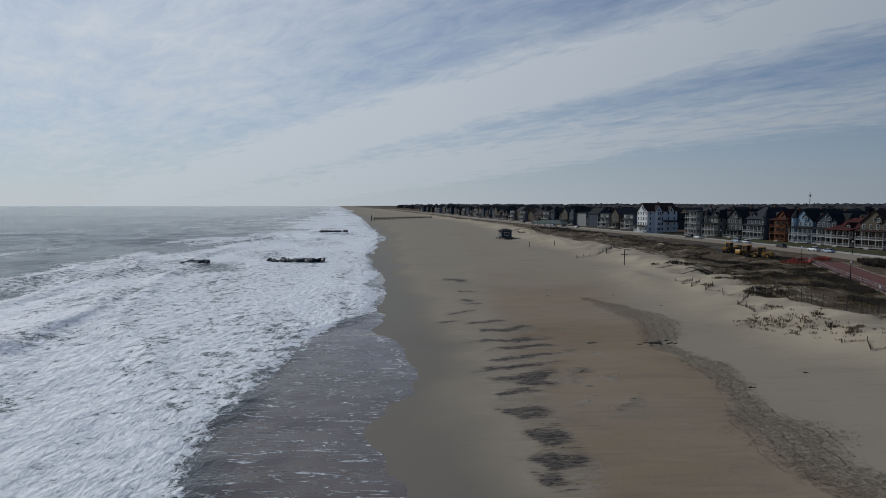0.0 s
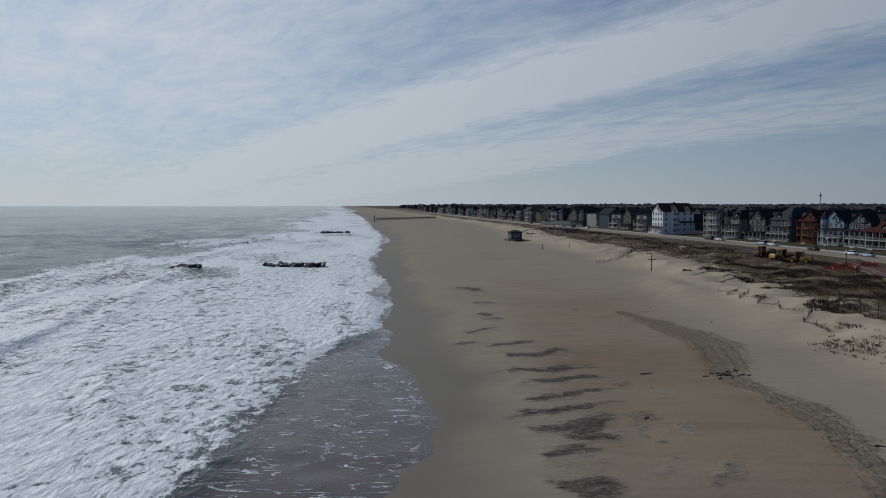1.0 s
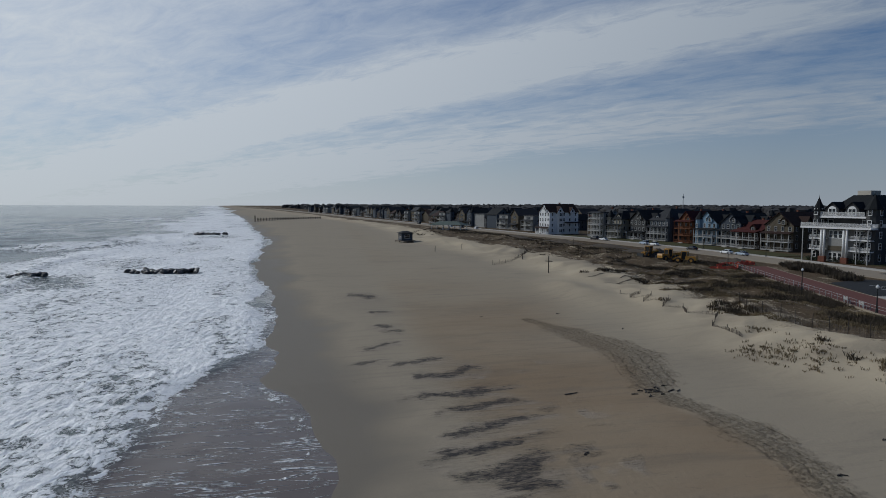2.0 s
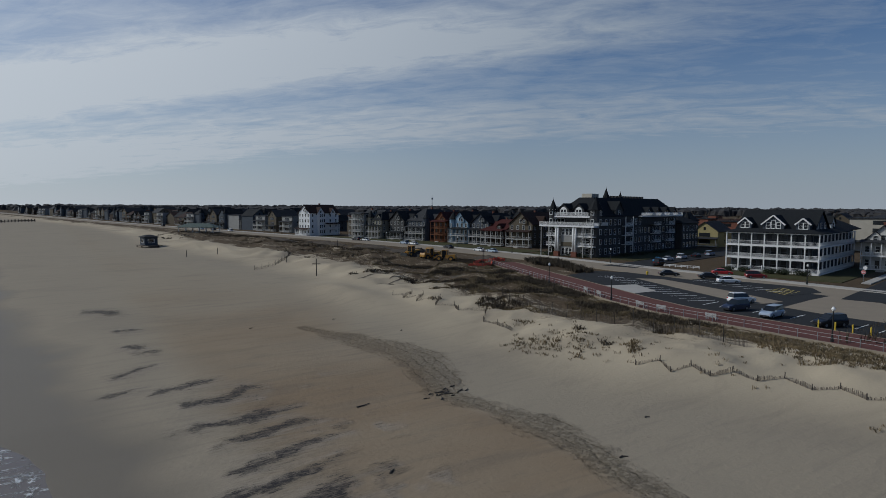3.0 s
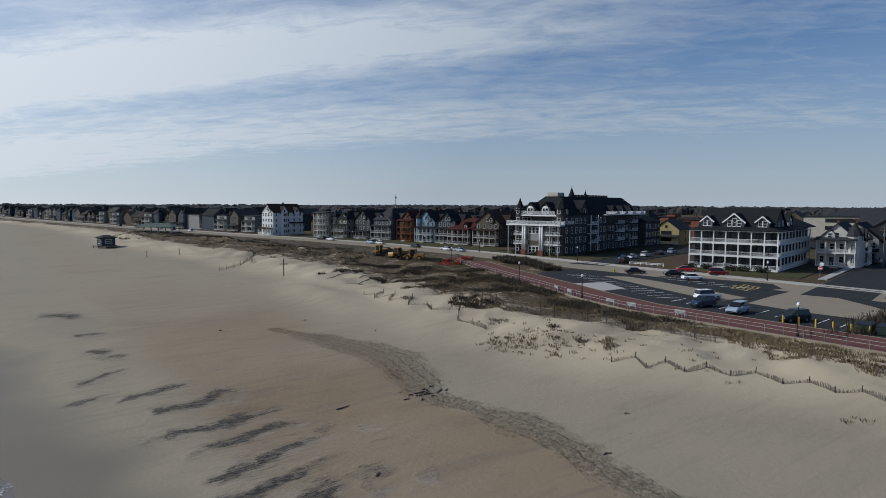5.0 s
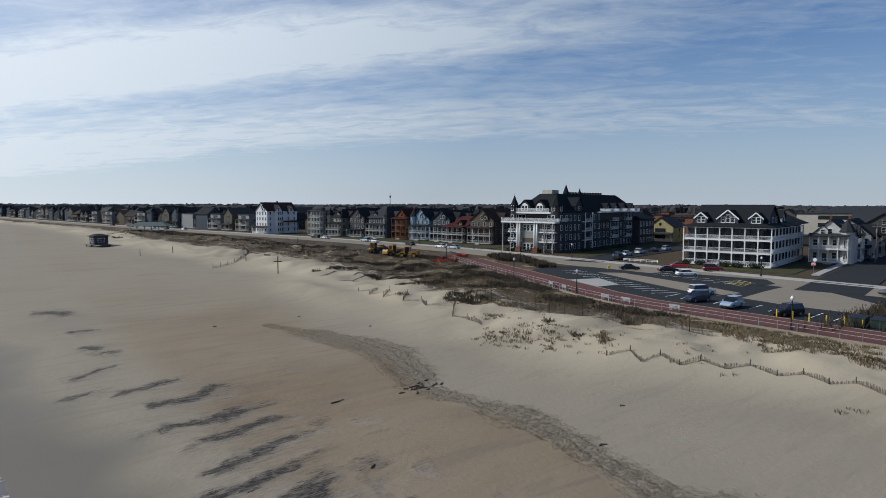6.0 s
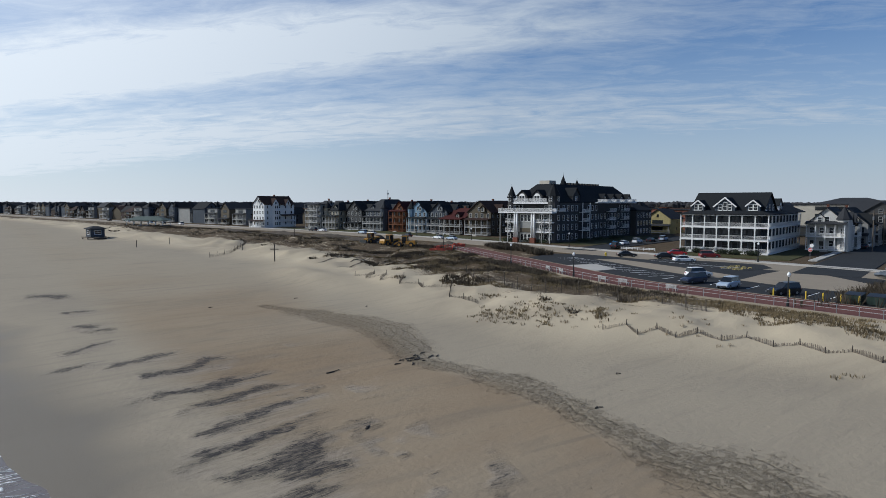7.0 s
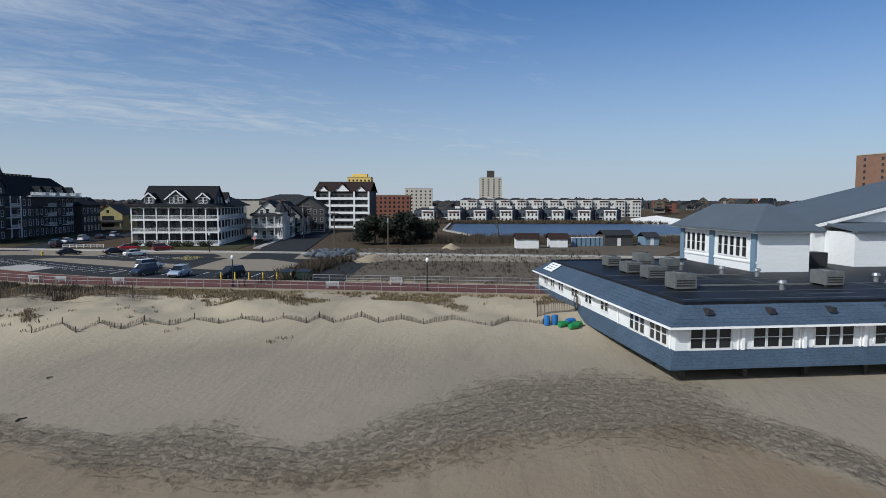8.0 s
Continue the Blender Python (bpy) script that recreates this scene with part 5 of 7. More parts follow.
# ---- the blue-roofed pavilion over the sand ----
def pavilion():
    h = thing("beach_pavilion", pose(44.3, 20.9, 0, 0, 0, 14), "white pavilion with blue shingled mansard roof on low piles", "pavilion")
    L, Wd = 38.6, 62.0
    z0, z1, z2, z3 = 0.9, 2.05, 3.95, 5.35
    part("floor_frame", Shape().box(0.3, -Wd, z0 - 0.35, L, -0.3, z0), WOOD_DARK, h)
    for i in range(9):
        part("pile", Shape().box(0.5, -1.2 - i * 5, -1.6, 0.85, -0.85 - i * 5, z0 - 0.35), WOOD_DARK, h)
    for i in range(8):
        part("pile", Shape().box(4.5 + i * 5, -0.9, -1.6, 4.85 + i * 5, -0.55, z0 - 0.35), WOOD_DARK, h)
    part("wall", Shape().box(0.25, -Wd, z0, L - 0.2, -0.25, z2 + 0.1), SIDING["bright"], h)
    part("skirt", Shape().frustum((-0.55, -Wd - 0.2, L + 0.3, 0.55), (0.05, -Wd - 0.1, L - 0.1, -0.05), z0 - 0.1, z1), ROOF_BLUE, h, "blue shingled skirt under the windows")
    part("mansard", Shape().frustum((-0.55, -Wd - 0.2, L + 0.3, 0.55), (1.7, -Wd - 0.1, L - 1.5, -1.7), z2, z3), ROOF_BLUE, h, "blue shingled mansard")
    part("eave_board", Shape().box(-0.62, -Wd, z2 - 0.14, -0.5, 0.62, z2 + 0.02).box(-0.5, 0.5, z2 - 0.14, L, 0.62, z2 + 0.02), CLEAN, h)
    part("flat_roof", Shape().box(1.75, -Wd, z3 - 0.2, L - 1.6, -1.75, z3 + 0.008), MEMBRANE, h, "black membrane roof with painted pale sheen patches")
    for c in ((1.55, -Wd, 1.95, -1.5), (1.95, -1.95, L - 1.8, -1.5), (L - 1.8, -Wd, L - 1.4, -1.5)):
        part("parapet", Shape().box(c[0], c[1], z3 - 0.1, c[2], c[3], z3 + 0.16), MEMBRANE, h)
    for i in range(9):
        y = -3.0 - i * 5.0
        for j in (-1.12, 0, 1.12):
            window(h, 0.24, y + j, z1 + 0.16, 0.92, 1.5, "F")
        part("pilaster", Shape().box(0.02, y - 2.62, z1, 0.25, y - 2.38, z2), CLEAN, h)
        part("roof_vent", Shape().cross_x([(y - 0.26, z2 + 0.72), (y + 0.26, z2 + 0.72), (y + 0.16, z2 + 1.12), (y - 0.16, z2 + 1.12)], 0.32, 1.3), DARK, h)
    for x, n, w_ in ((3.0, 3, 0.8), (7.0, 3, 0.8), (14.5, 2, 0.8), (19.0, 2, 0.8), (23.5, 2, 0.8), (28.5, 2, 0.7), (32, 2, 0.6), (34.8, 2, 0.6)):
        for j in range(n):
            window(h, x + (j - (n - 1) / 2) * (w_ + 0.25), -0.24, z1 + (0.16 if n == 3 else 0.6), w_, 1.5 if n == 3 else 0.95, "L")
    # upper block
    u0, u1, v0, v1, top = 21.3, 38.4, -26.4, -20.2, 10.0
    part("upper_wall", Shape().box(u0, v0, z3 - 0.1, u1, v1, top), SIDING["bright"], h)
    part("upper_roof", hip_roof(Shape(), u0, u1, v0, v1, top, 2.9, 1.1, flat=0.05), ROOF_SLATE, h)
    part("upper_cornice", Shape().box(u0 - 0.95, v0 - 0.9, top - 0.32, u1 + 0.9, v1 + 0.95, top - 0.19), CLEAN, h)
    for x in (u0 + 0.5, u0 + 9.2, u1 - 0.5):
        part("corner_post", Shape().box(x - 0.45, v1, z3, x + 0.45, v1 + 0.22, top - 0.32), SIDING["blue"], h)
    for g in (u0 + 4.9, u0 + 13.8):
        for j in range(5):
            window(h, g + (j - 2) * 1.25, v1 + 0.01, 6.9, 0.8, 2.2, "L")
    part("belt", Shape().box(u0 - 0.06, v1 + 0.0, 6.3, u1, v1 + 0.12, 6.5), CLEAN, h)
    # great hall behind
    part("hall_wall", Shape().box(31, -94, z3 - 0.1, 49, -34, 10.3).cross_x([(-94, 10.3), (-34, 10.3), (-64, 17.2)], 31.02, 48.9), SIDING["bright"], h)
    part("hall_roof", gable_roof(Shape(), "x", 31, 49, -94, -34, 10.3, 6.9, 0.8, 0.3), ROOF_SLATE, h)
    part("rake_board", Shape().beam((30.15, -33.1, 9.95), (30.15, -64, 17.0), 0.12, 0.4), CLEAN, h)
    part("link_wall", Shape().box(33, -36, z3 - 0.1, 38, -26.45, 9.4), SIDING["bright"], h)
    part("link_roof", Shape().box(32.4, -36, 9.4, 38.4, -27.4, 9.6), ROOF_SLATE, h)
    part("side_hall", Shape().box(25.8, -72, z3 - 0.1, 30.9, -35.6, 9.5), SIDING["bright"], h)
    part("side_hall_roof", Shape().face_set([(25.0, -73, 9.5), (30.95, -73, 10.3), (30.95, -35.2, 10.3), (25.0, -35.2, 9.5), (25.0, -73, 9.75), (30.95, -73, 10.55), (30.95, -35.2, 10.55), (25.0, -35.2, 9.75)], [(3, 2, 1, 0), (4, 5, 6, 7), (0, 1, 5, 4), (1, 2, 6, 5), (2, 3, 7, 6), (3, 0, 4, 7)]), ROOF_SLATE, h)
    part("roof_cabinet", Shape().box(27.5, -33.5, z3, 29.5, -30.5, z3 + 1.6), DARK, h)
    # gutters, downpipes, walk strips and pale seams on the flat roof
    for x in (0.9, 11.0, 21.0):
        part("downpipe", Shape().tube(x, -0.16, z1, z2, 0.06, n=8), CLEAN, h)
    for k in range(9):
        part("downpipe", Shape().tube(0.16, -5.15 - k * 5.0, z1, z2, 0.06, n=8), CLEAN, h)
    for k in range(5):
        part("roof_seam", Shape().box(3.5 + k * 4.1, -19.5 if k > 3 else -30.0, z3 + 0.008, 3.62 + k * 4.1, -2.4, z3 + 0.03), SEAM_SHEEN, h)
    # pale slabs standing in for sky sheen on the glossy membrane
    for x, y, a, c in ((12.5, -15.5, 3.4, 0.5), (16.5, -12.2, 2.2, 0.35), (5.5, -19.0, 0.4, 4.2), (9.0, -24.5, 3.0, 0.3)):
        part("roof_patch", Shape().box(x, y, z3 + 0.008, x + a, y + c, z3 + 0.025), SEAM_SHEEN, h)
    for x0, y0, x1, y1 in ((15.0, -9.0, 26.0, -9.0), (18.5, -9.0, 18.5, -16.5), (10.5, -7.0, 10.5, -18.5)):
        part("roof_conduit", Shape().beam((x0, y0, z3 + 0.16), (x1, y1, z3 + 0.16), 0.14, 0.12), UNIT, h)
    # writing on the sign is too small to read
    sign = part("sign", Shape().face_set([(32.0, -0.05, 4.45), (35.5, -0.05, 4.45), (35.5, -1.35, 5.25), (32.0, -1.35, 5.25), (32.0, 0.0, 4.52), (35.5, 0.0, 4.52), (35.5, -1.3, 5.32), (32.0, -1.3, 5.32)], [(0, 1, 2, 3), (7, 6, 5, 4), (4, 5, 1, 0), (5, 6, 2, 1), (6, 7, 3, 2), (7, 4, 0, 3)]), CLEAN, h, "white sign board with blue bars")
    for k in range(3):
        part("bar", Shape().beam((32.5, -0.33 - 0.33 * k, 4.735 + 0.203 * k), (35.0, -0.33 - 0.33 * k, 4.735 + 0.203 * k), 0.12, 0.03), SIDING["greyblue"], sign)
    return h


pavilion()


def roof_unit(m, w_, d_, hh):
    u = thing("air_conditioner", m, "grey metal air conditioning unit on the flat roof", "air conditioner", "roof units")
    part("casing", Shape().box(-w_ / 2, -d_ / 2, 0.15, w_ / 2, d_ / 2, hh), UNIT, u)
    part("fan_housing", Shape().tube(0, 0, hh, hh + 0.12, min(w_, d_) * 0.36, n=14), UNIT, u)
    part("grille", Shape().tube(0, 0, hh + 0.12, hh + 0.14, min(w_, d_) * 0.32, n=14), DARK, u)
    for i in range(3):
        part("louvre", Shape().box(-w_ / 2 - 0.02, -d_ / 2 + 0.15, 0.35 + i * 0.22, -w_ / 2 + 0.01, d_ / 2 - 0.15, 0.47 + i * 0.22), DARK, u)
    for sx in (-1, 1):
        part("skid", Shape().box(sx * w_ * 0.4 - 0.06, -d_ / 2, 0, sx * w_ * 0.4 + 0.06, d_ / 2, 0.15), WOOD_DARK, u)
    return u


PAV = pose(44.3, 20.9, 5.36, 0, 0, 14)
for x, y, w_, d_, hh in ((29.4, -6.7, 1.9, 1.6, 1.2), (22.4, -6.2, 2.2, 1.8, 1.2), (17.1, -6.3, 2.0, 2.0, 1.3), (9.5, -5.3, 2.0, 2.0, 1.45), (10.5, -20.2, 2.2, 1.8, 1.4), (26.5, -9.3, 1.7, 1.7, 1.8), (20.8, -9.8, 1.6, 1.6, 1.7), (31, -12, 1.2, 1.2, 1.0)):
    roof_unit(PAV @ pose(x, y, 0), w_, d_, hh)
for x, y in ((17.5, -17.8), (20.2, -15.5), (24.5, -13.0), (8.0, -14.0), (7.0, -23.5), (12.5, -27.0)):
    v = thing("roof_exhaust", PAV @ pose(x, y, 0), "small bright metal exhaust on the flat roof", "vent", "roof exhausts")
    part("pipe", Shape().tube(0, 0, 0, 0.6, 0.25), STEEL, v)
    part("cap", Shape().tube(0, 0, 0.6, 0.85, 0.42, 0.3), STEEL, v)


# ---- cars ----
def loft(s, rings):
    """Joins rings of equal length into a closed skin."""
    n, k = len(rings[0]), len(s.v)
    for r in rings:
        s.v.extend(r)
    for i in range(len(rings) - 1):
        for j in range(n):
            a, b = k + i * n + j, k + i * n + (j + 1) % n
            s.f.append((a, b, b + n, a + n))
    s.f.append(tuple(k + j for j in range(n - 1, -1, -1)))
    s.f.append(tuple(k + (len(rings) - 1) * n + j for j in range(n)))
    return s


def car_ring(x, half, low, high, tuck):
    return [(x, -half + 0.05, low), (x, half - 0.05, low), (x, half, low + 0.18), (x, half, high - 0.12), (x, half - tuck, high), (x, -half + tuck, high), (x, -half, high - 0.12), (x, -half, low + 0.18)]


def paint(name, colour, metal=0.0):
    return plain(name, colour, 0.28, metal, vary=0.08)


PAINTS = {"white": paint("car_white", (0.75, 0.76, 0.77)), "black": paint("car_black", (0.012, 0.013, 0.016)), "navy": paint("car_navy", (0.02, 0.03, 0.06)),
          "silver": paint("car_silver", (0.40, 0.48, 0.58), 0.2), "red": paint("car_red", (0.42, 0.02, 0.025)), "maroon": paint("car_maroon", (0.20, 0.018, 0.022)), "blue": paint("car_blue", (0.05, 0.22, 0.42))}
LAMP_WHITE = plain("headlight", (0.75, 0.76, 0.74), 0.15, vary=0.05)
LAMP_RED = plain("tail_light", (0.35, 0.015, 0.012), 0.25, vary=0.05)
CARS = {}


def car(m, kind, colour):
    """A car heading +x."""
    if (kind, colour) in CARS:
        return copy_thing(CARS[kind, colour], m)
    words = {"sedan": "saloon car", "suv": "sport utility car"}[kind]
    c = thing("car", m, f"{colour} {words} parked on the paving", "car", "parked cars")
    L, hw = (4.7, 0.9) if kind == "sedan" else (4.6, 0.93)
    belt, roof_z = (0.92, 1.43) if kind == "sedan" else (1.05, 1.72)
    nose = belt - 0.20
    body = loft(Shape(), [car_ring(x, hw * k, lo, hi, 0.10) for x, k, lo, hi in ((-L / 2, 0.90, 0.38, belt - 0.16), (-L / 2 + 0.15, 0.97, 0.26, belt - 0.02), (-L * 0.25, 1.0, 0.24, belt), (L * 0.18, 1.0, 0.24, belt), (L * 0.40, 0.98, 0.26, nose + 0.06), (L / 2 - 0.12, 0.94, 0.28, nose - 0.05), (L / 2, 0.84, 0.38, nose - 0.16))])
    part("body", body, PAINTS[colour], c)
    rear0, rear1 = (-L * 0.40, -L * 0.22) if kind == "sedan" else (-L * 0.485, -L * 0.43)
    v = [(rear0, -hw * 0.88, belt - 0.03), (L * 0.25, -hw * 0.88, belt - 0.03), (L * 0.25, hw * 0.88, belt - 0.03), (rear0, hw * 0.88, belt - 0.03), (rear1, -hw * 0.70, roof_z - 0.03), (L * 0.06, -hw * 0.70, roof_z), (L * 0.06, hw * 0.70, roof_z), (rear1, hw * 0.70, roof_z - 0.03)]
    part("glass", Shape().face_set(v, [(3, 2, 1, 0), (4, 5, 6, 7), (0, 1, 5, 4), (1, 2, 6, 5), (2, 3, 7, 6), (3, 0, 4, 7)]), GLASS, c)
    part("roof_panel", Shape().box(rear1 - 0.05, -hw * 0.71, roof_z - 0.03, L * 0.07, hw * 0.71, roof_z + 0.03), PAINTS[colour], c)
    for x in (-L * 0.30, L * 0.31):
        for sgn in (-1, 1):
            at = pose(x, sgn * (hw - 0.08), 0.33, 90, 0, 0)
            wheel = part("wheel", Shape().tube(0, 0, -0.11, 0.11, 0.33, n=16), RUBBER, c, at=at, smooth=False)
            part("rim", Shape().tube(0, 0, -0.125, 0.125, 0.2, n=12), STEEL, wheel)
    for sgn in (-1, 1):
        part("headlight", Shape().box(L / 2 - 0.22, sgn * hw * 0.62 - 0.17, nose - 0.27, L / 2 - 0.02, sgn * hw * 0.62 + 0.17, nose - 0.12), LAMP_WHITE, c)
        part("tail_light", Shape().box(-L / 2 - 0.01, sgn * hw * 0.70 - 0.13, belt - 0.34, -L / 2 + 0.12, sgn * hw * 0.70 + 0.13, belt - 0.14), LAMP_RED, c)
        part("mirror", Shape().box(L * 0.17, sgn * (hw + 0.08) - 0.09, belt - 0.02, L * 0.17 + 0.12, sgn * (hw + 0.08) + 0.09, belt + 0.14), PAINTS[colour], c)
    part("bumper", Shape().box(L / 2 - 0.10, -hw * 0.75, 0.32, L / 2 + 0.05, hw * 0.75, 0.5), BLACK_METAL, c)
    CARS[kind, colour] = c
    return c


LOT = STREET + 0.04
for x, y, turn, kind, colour in ((120.7, 129.3, -38, "sedan", "black"), (124.2, 121.0, -40, "sedan", "black"), (120.3, 113.6, -38, "sedan", "white"), (135.0, 125.0, -45, "sedan", "red"), (134.4, 116.0, -42, "suv", "maroon"),
                                 (96.6, 95.4, -20, "suv", "white"), (88.4, 91.2, 172, "suv", "navy"), (87.2, 84.6, 186, "suv", "silver"), (87.0, 76.2, 160, "suv", "black"),
                                 (142.5, 149.6, 15, "suv", "black"), (150, 156.0, 14, "sedan", "blue"), (156, 157.4, 14, "sedan", "white"), (166, 160, 14, "suv", "white"), (176, 162, 14, "sedan", "black"), (186, 164, 14, "suv", "silver"),
                                 (128.6, 218, 96, "sedan", "white"), (129.3, 211, 96, "sedan", "silver"), (127.0, 236, 95, "sedan", "black"), (120.9, 298, 106, "sedan", "white"), (119.2, 304, 106, "suv", "black"), (126.2, 262, 100, "sedan", "white"), (125.2, 268, 100, "suv", "silver"),
                                 (205, 108.5, 14, "suv", "white"), (213, 110.5, 14, "suv", "black"), (199, 107, 14, "sedan", "black"),
                                 (92, 430, 100, "suv", "white"), (87, 452, 100, "sedan", "black"), (83, 470, 102, "suv", "silver"), (76, 505, 102, "sedan", "white"), (70, 540, 102, "suv", "black")):
    car(pose(x, y, LOT + 0.02, 0, 0, turn), kind, colour)


# ---- promenade furniture ----
def lamp_post(m, tall=4.3):
    p = thing("lamp_post", m, "black metal lamp post with pale globe", "street lamp", "promenade lamps")
    part("base", Shape().tube(0, 0, 0, 0.7, 0.22, 0.13, 8), BLACK_METAL, p)
    part("pole", Shape().tube(0, 0, 0.7, tall - 0.55, 0.10, 0.07, 8), BLACK_METAL, p)
    part("globe", Shape().tube(0, 0, tall - 0.55, tall - 0.3, 0.14, 0.25, 10).tube(0, 0, tall - 0.3, tall, 0.25, 0.1, 10), LAMP_WHITE, p)
    return p


post = lamp_post(pose(76.2, 70.6, STREET + 0.14))
for x, y in ((78.6, 108.2), (86.0, 132.5), (76.4, 44.3), (76.3, 18), (101.6, 178)):
    copy_thing(post, pose(x, y, STREET + 0.12))
for x, y in ((134.6, 160.5), (133.5, 205), (134, 240), (128, 290), (133.6, 104)):
    copy_thing(post, pose(x, y, STREET + 0.05))


def promenade_rail(line, side_name):
    f = thing("promenade_rail", pose(0, 0, 0), "white two-bar pipe rail along the promenade", "railing", "promenade rails")
    pts = []
    for (x0, y0), (x1, y1) in zip(line, line[1:]):
        n = max(1, round(math.hypot(x1 - x0, y1 - y0) / 2.4))
        pts += [(x0 + (x1 - x0) * i / n, y0 + (y1 - y0) * i / n) for i in range(n)]
    pts.append(line[-1])
    z = STREET + 0.14
    me = Shape().box(-0.035, -0.035, 0, 0.035, 0.035, 1.02).mesh("post", STEEL)
    for x, y in pts:
        part("post", me, None, f, at=pose(x, y, z))
    for k in (0.55, 1.0):
        s = Shape()
        for (x0, y0), (x1, y1) in zip(line, line[1:]):
            s.beam((x0, y0, z + k), (x1, y1, z + k), 0.04)
        part("bar", s, TRIM, f)
    return f


SEA_EDGE = [p for p in offset_line(WALK_LINE, 3.9)]
LAND_EDGE = [p for p in offset_line(WALK_LINE, -3.9)]
promenade_rail([(75.7, 28)] + [p for p in SEA_EDGE if p[1] > 50], "sea")
promenade_rail([(83.5, 25), (83.5, 62)], "land")
promenade_rail([(76.5, 30), (83, 30)], "end")


def bench(m):
    b = thing("bench", m, "pale weathered slatted promenade bench with open back", "bench", "promenade benches")
    for i in range(4):
        part("seat_slat", Shape().box(-0.9, -0.24 + i * 0.125, 0.42, 0.9, -0.14 + i * 0.125, 0.46), TRIM, b)
    for i in range(3):
        part("back_slat", Shape().box(-0.9, 0.28, 0.55 + i * 0.16, 0.9, 0.33, 0.66 + i * 0.16), TRIM, b)
    for x in (-0.75, 0.75):
        part("leg", Shape().box(x - 0.05, -0.24, 0, x + 0.05, -0.16, 0.42).box(x - 0.05, 0.2, 0, x + 0.05, 0.29, 1.0), TRIM, b)
    return b


first = bench(pose(82.2, 117.5, STREET + 0.14, 0, 0, 65))
for x, y, a in ((80.4, 112.5, 68), (77.2, 100.5, 85), (77.0, 96.2, 88), (77.0, 87.5, 90), (77.0, 57, 90), (81.6, 49.5, 270)):
    copy_thing(first, pose(x, y, STREET + 0.14, 0, 0, a))

YELLOW = plain("yellow_paint", (0.62, 0.44, 0.04), 0.5)
for i in range(6):
    b = thing("bollard", pose(84.6 + 0.15 * i, 76.5 - i * 2.1, STREET + 0.02), "yellow painted steel bollard with domed cap", "bollard", "yellow bollards")
    part("post", Shape().tube(0, 0, 0, 1.05, 0.1, n=10), YELLOW, b)
    part("cap", Shape().tube(0, 0, 1.05, 1.13, 0.1, 0.03, 10), YELLOW, b)

GREEN_BIN = plain("dark_green_steel", (0.018, 0.035, 0.028), 0.5, vary=0.4)
for x, y, a in ((86.6, 67.0, 5), (87.0, 64.6, 8)):
    b = thing("rubbish_container", pose(x, y, STREET + 0.02, 0, 0, a), "dark green steel rubbish container with sloping lid", "container", "rubbish containers")
    part("bin", Shape().cross_y([(-0.9, 0.1), (0.9, 0.1), (1.0, 1.3), (-1.0, 1.1)], -0.95, 0.95), GREEN_BIN, b)
    part("lid", Shape().cross_y([(-1.05, 1.12), (1.05, 1.33), (1.05, 1.40), (-1.05, 1.19)], -1.0, 1.0), BLACK_METAL, b)
    for sx in (-0.7, 0.7):
        part("foot", Shape().box(sx - 0.1, -0.8, 0, sx + 0.1, 0.8, 0.1), BLACK_METAL, b)

stop = thing("stop_sign", pose(145.2, 98.2, STREET + 0.05, 0, 0, 14), "red and white octagonal stop sign on a post", "road sign")
part("post", Shape().tube(0, 0, 0, 3.0, 0.05, n=8), STEEL, stop)
octagon = [(0.48 * math.cos(radians(22.5 + 45 * i)), 2.5 + 0.48 * math.sin(radians(22.5 + 45 * i))) for i in range(8)]
part("border", Shape().cross_x(octagon, -0.10, -0.06), WHITE, stop)
part("plate", Shape().cross_x([(y * 0.88, 2.5 + (z - 2.5) * 0.88) for y, z in octagon], -0.115, -0.10), PAINTS["red"], stop)
part("round_plate", Shape().cross_x([(0.42 * math.cos(radians(30 * i)) - 0.25, 3.45 + 0.42 * math.sin(radians(30 * i))) for i in range(12)], -0.06, -0.02), WHITE, stop)
part("bar", Shape().box(-0.125, -0.3, 2.40, -0.116, 0.3, 2.62), WHITE, stop)
hyd = thing("fire_hydrant", pose(118.6, 133.9, STREET + 0.04), "yellow fire hydrant on the road edge", "hydrant")
part("barrel", Shape().tube(0, 0, 0, 0.75, 0.22, 0.2, 10).tube(0, 0, 0.75, 0.95, 0.24, 0.06, 10), YELLOW, hyd)
part("outlet", Shape().box(-0.36, -0.1, 0.45, 0.36, 0.1, 0.65), YELLOW, hyd)
lowf = thing("low_fence", pose(140.5, 141.0, STREET + 0.05, 0, 0, 104), "low white picket fence on the lawn", "fence")
for i in range(7):
    part("post", Shape().box(-5 + i * 1.6, -0.06, 0, -4.88 + i * 1.6, 0.06, 0.8), WHITE, lowf)
for k in (0.3, 0.62):
    part("bar", Shape().box(-5, -0.04, k, 4.8, 0.04, k + 0.12), WHITE, lowf)


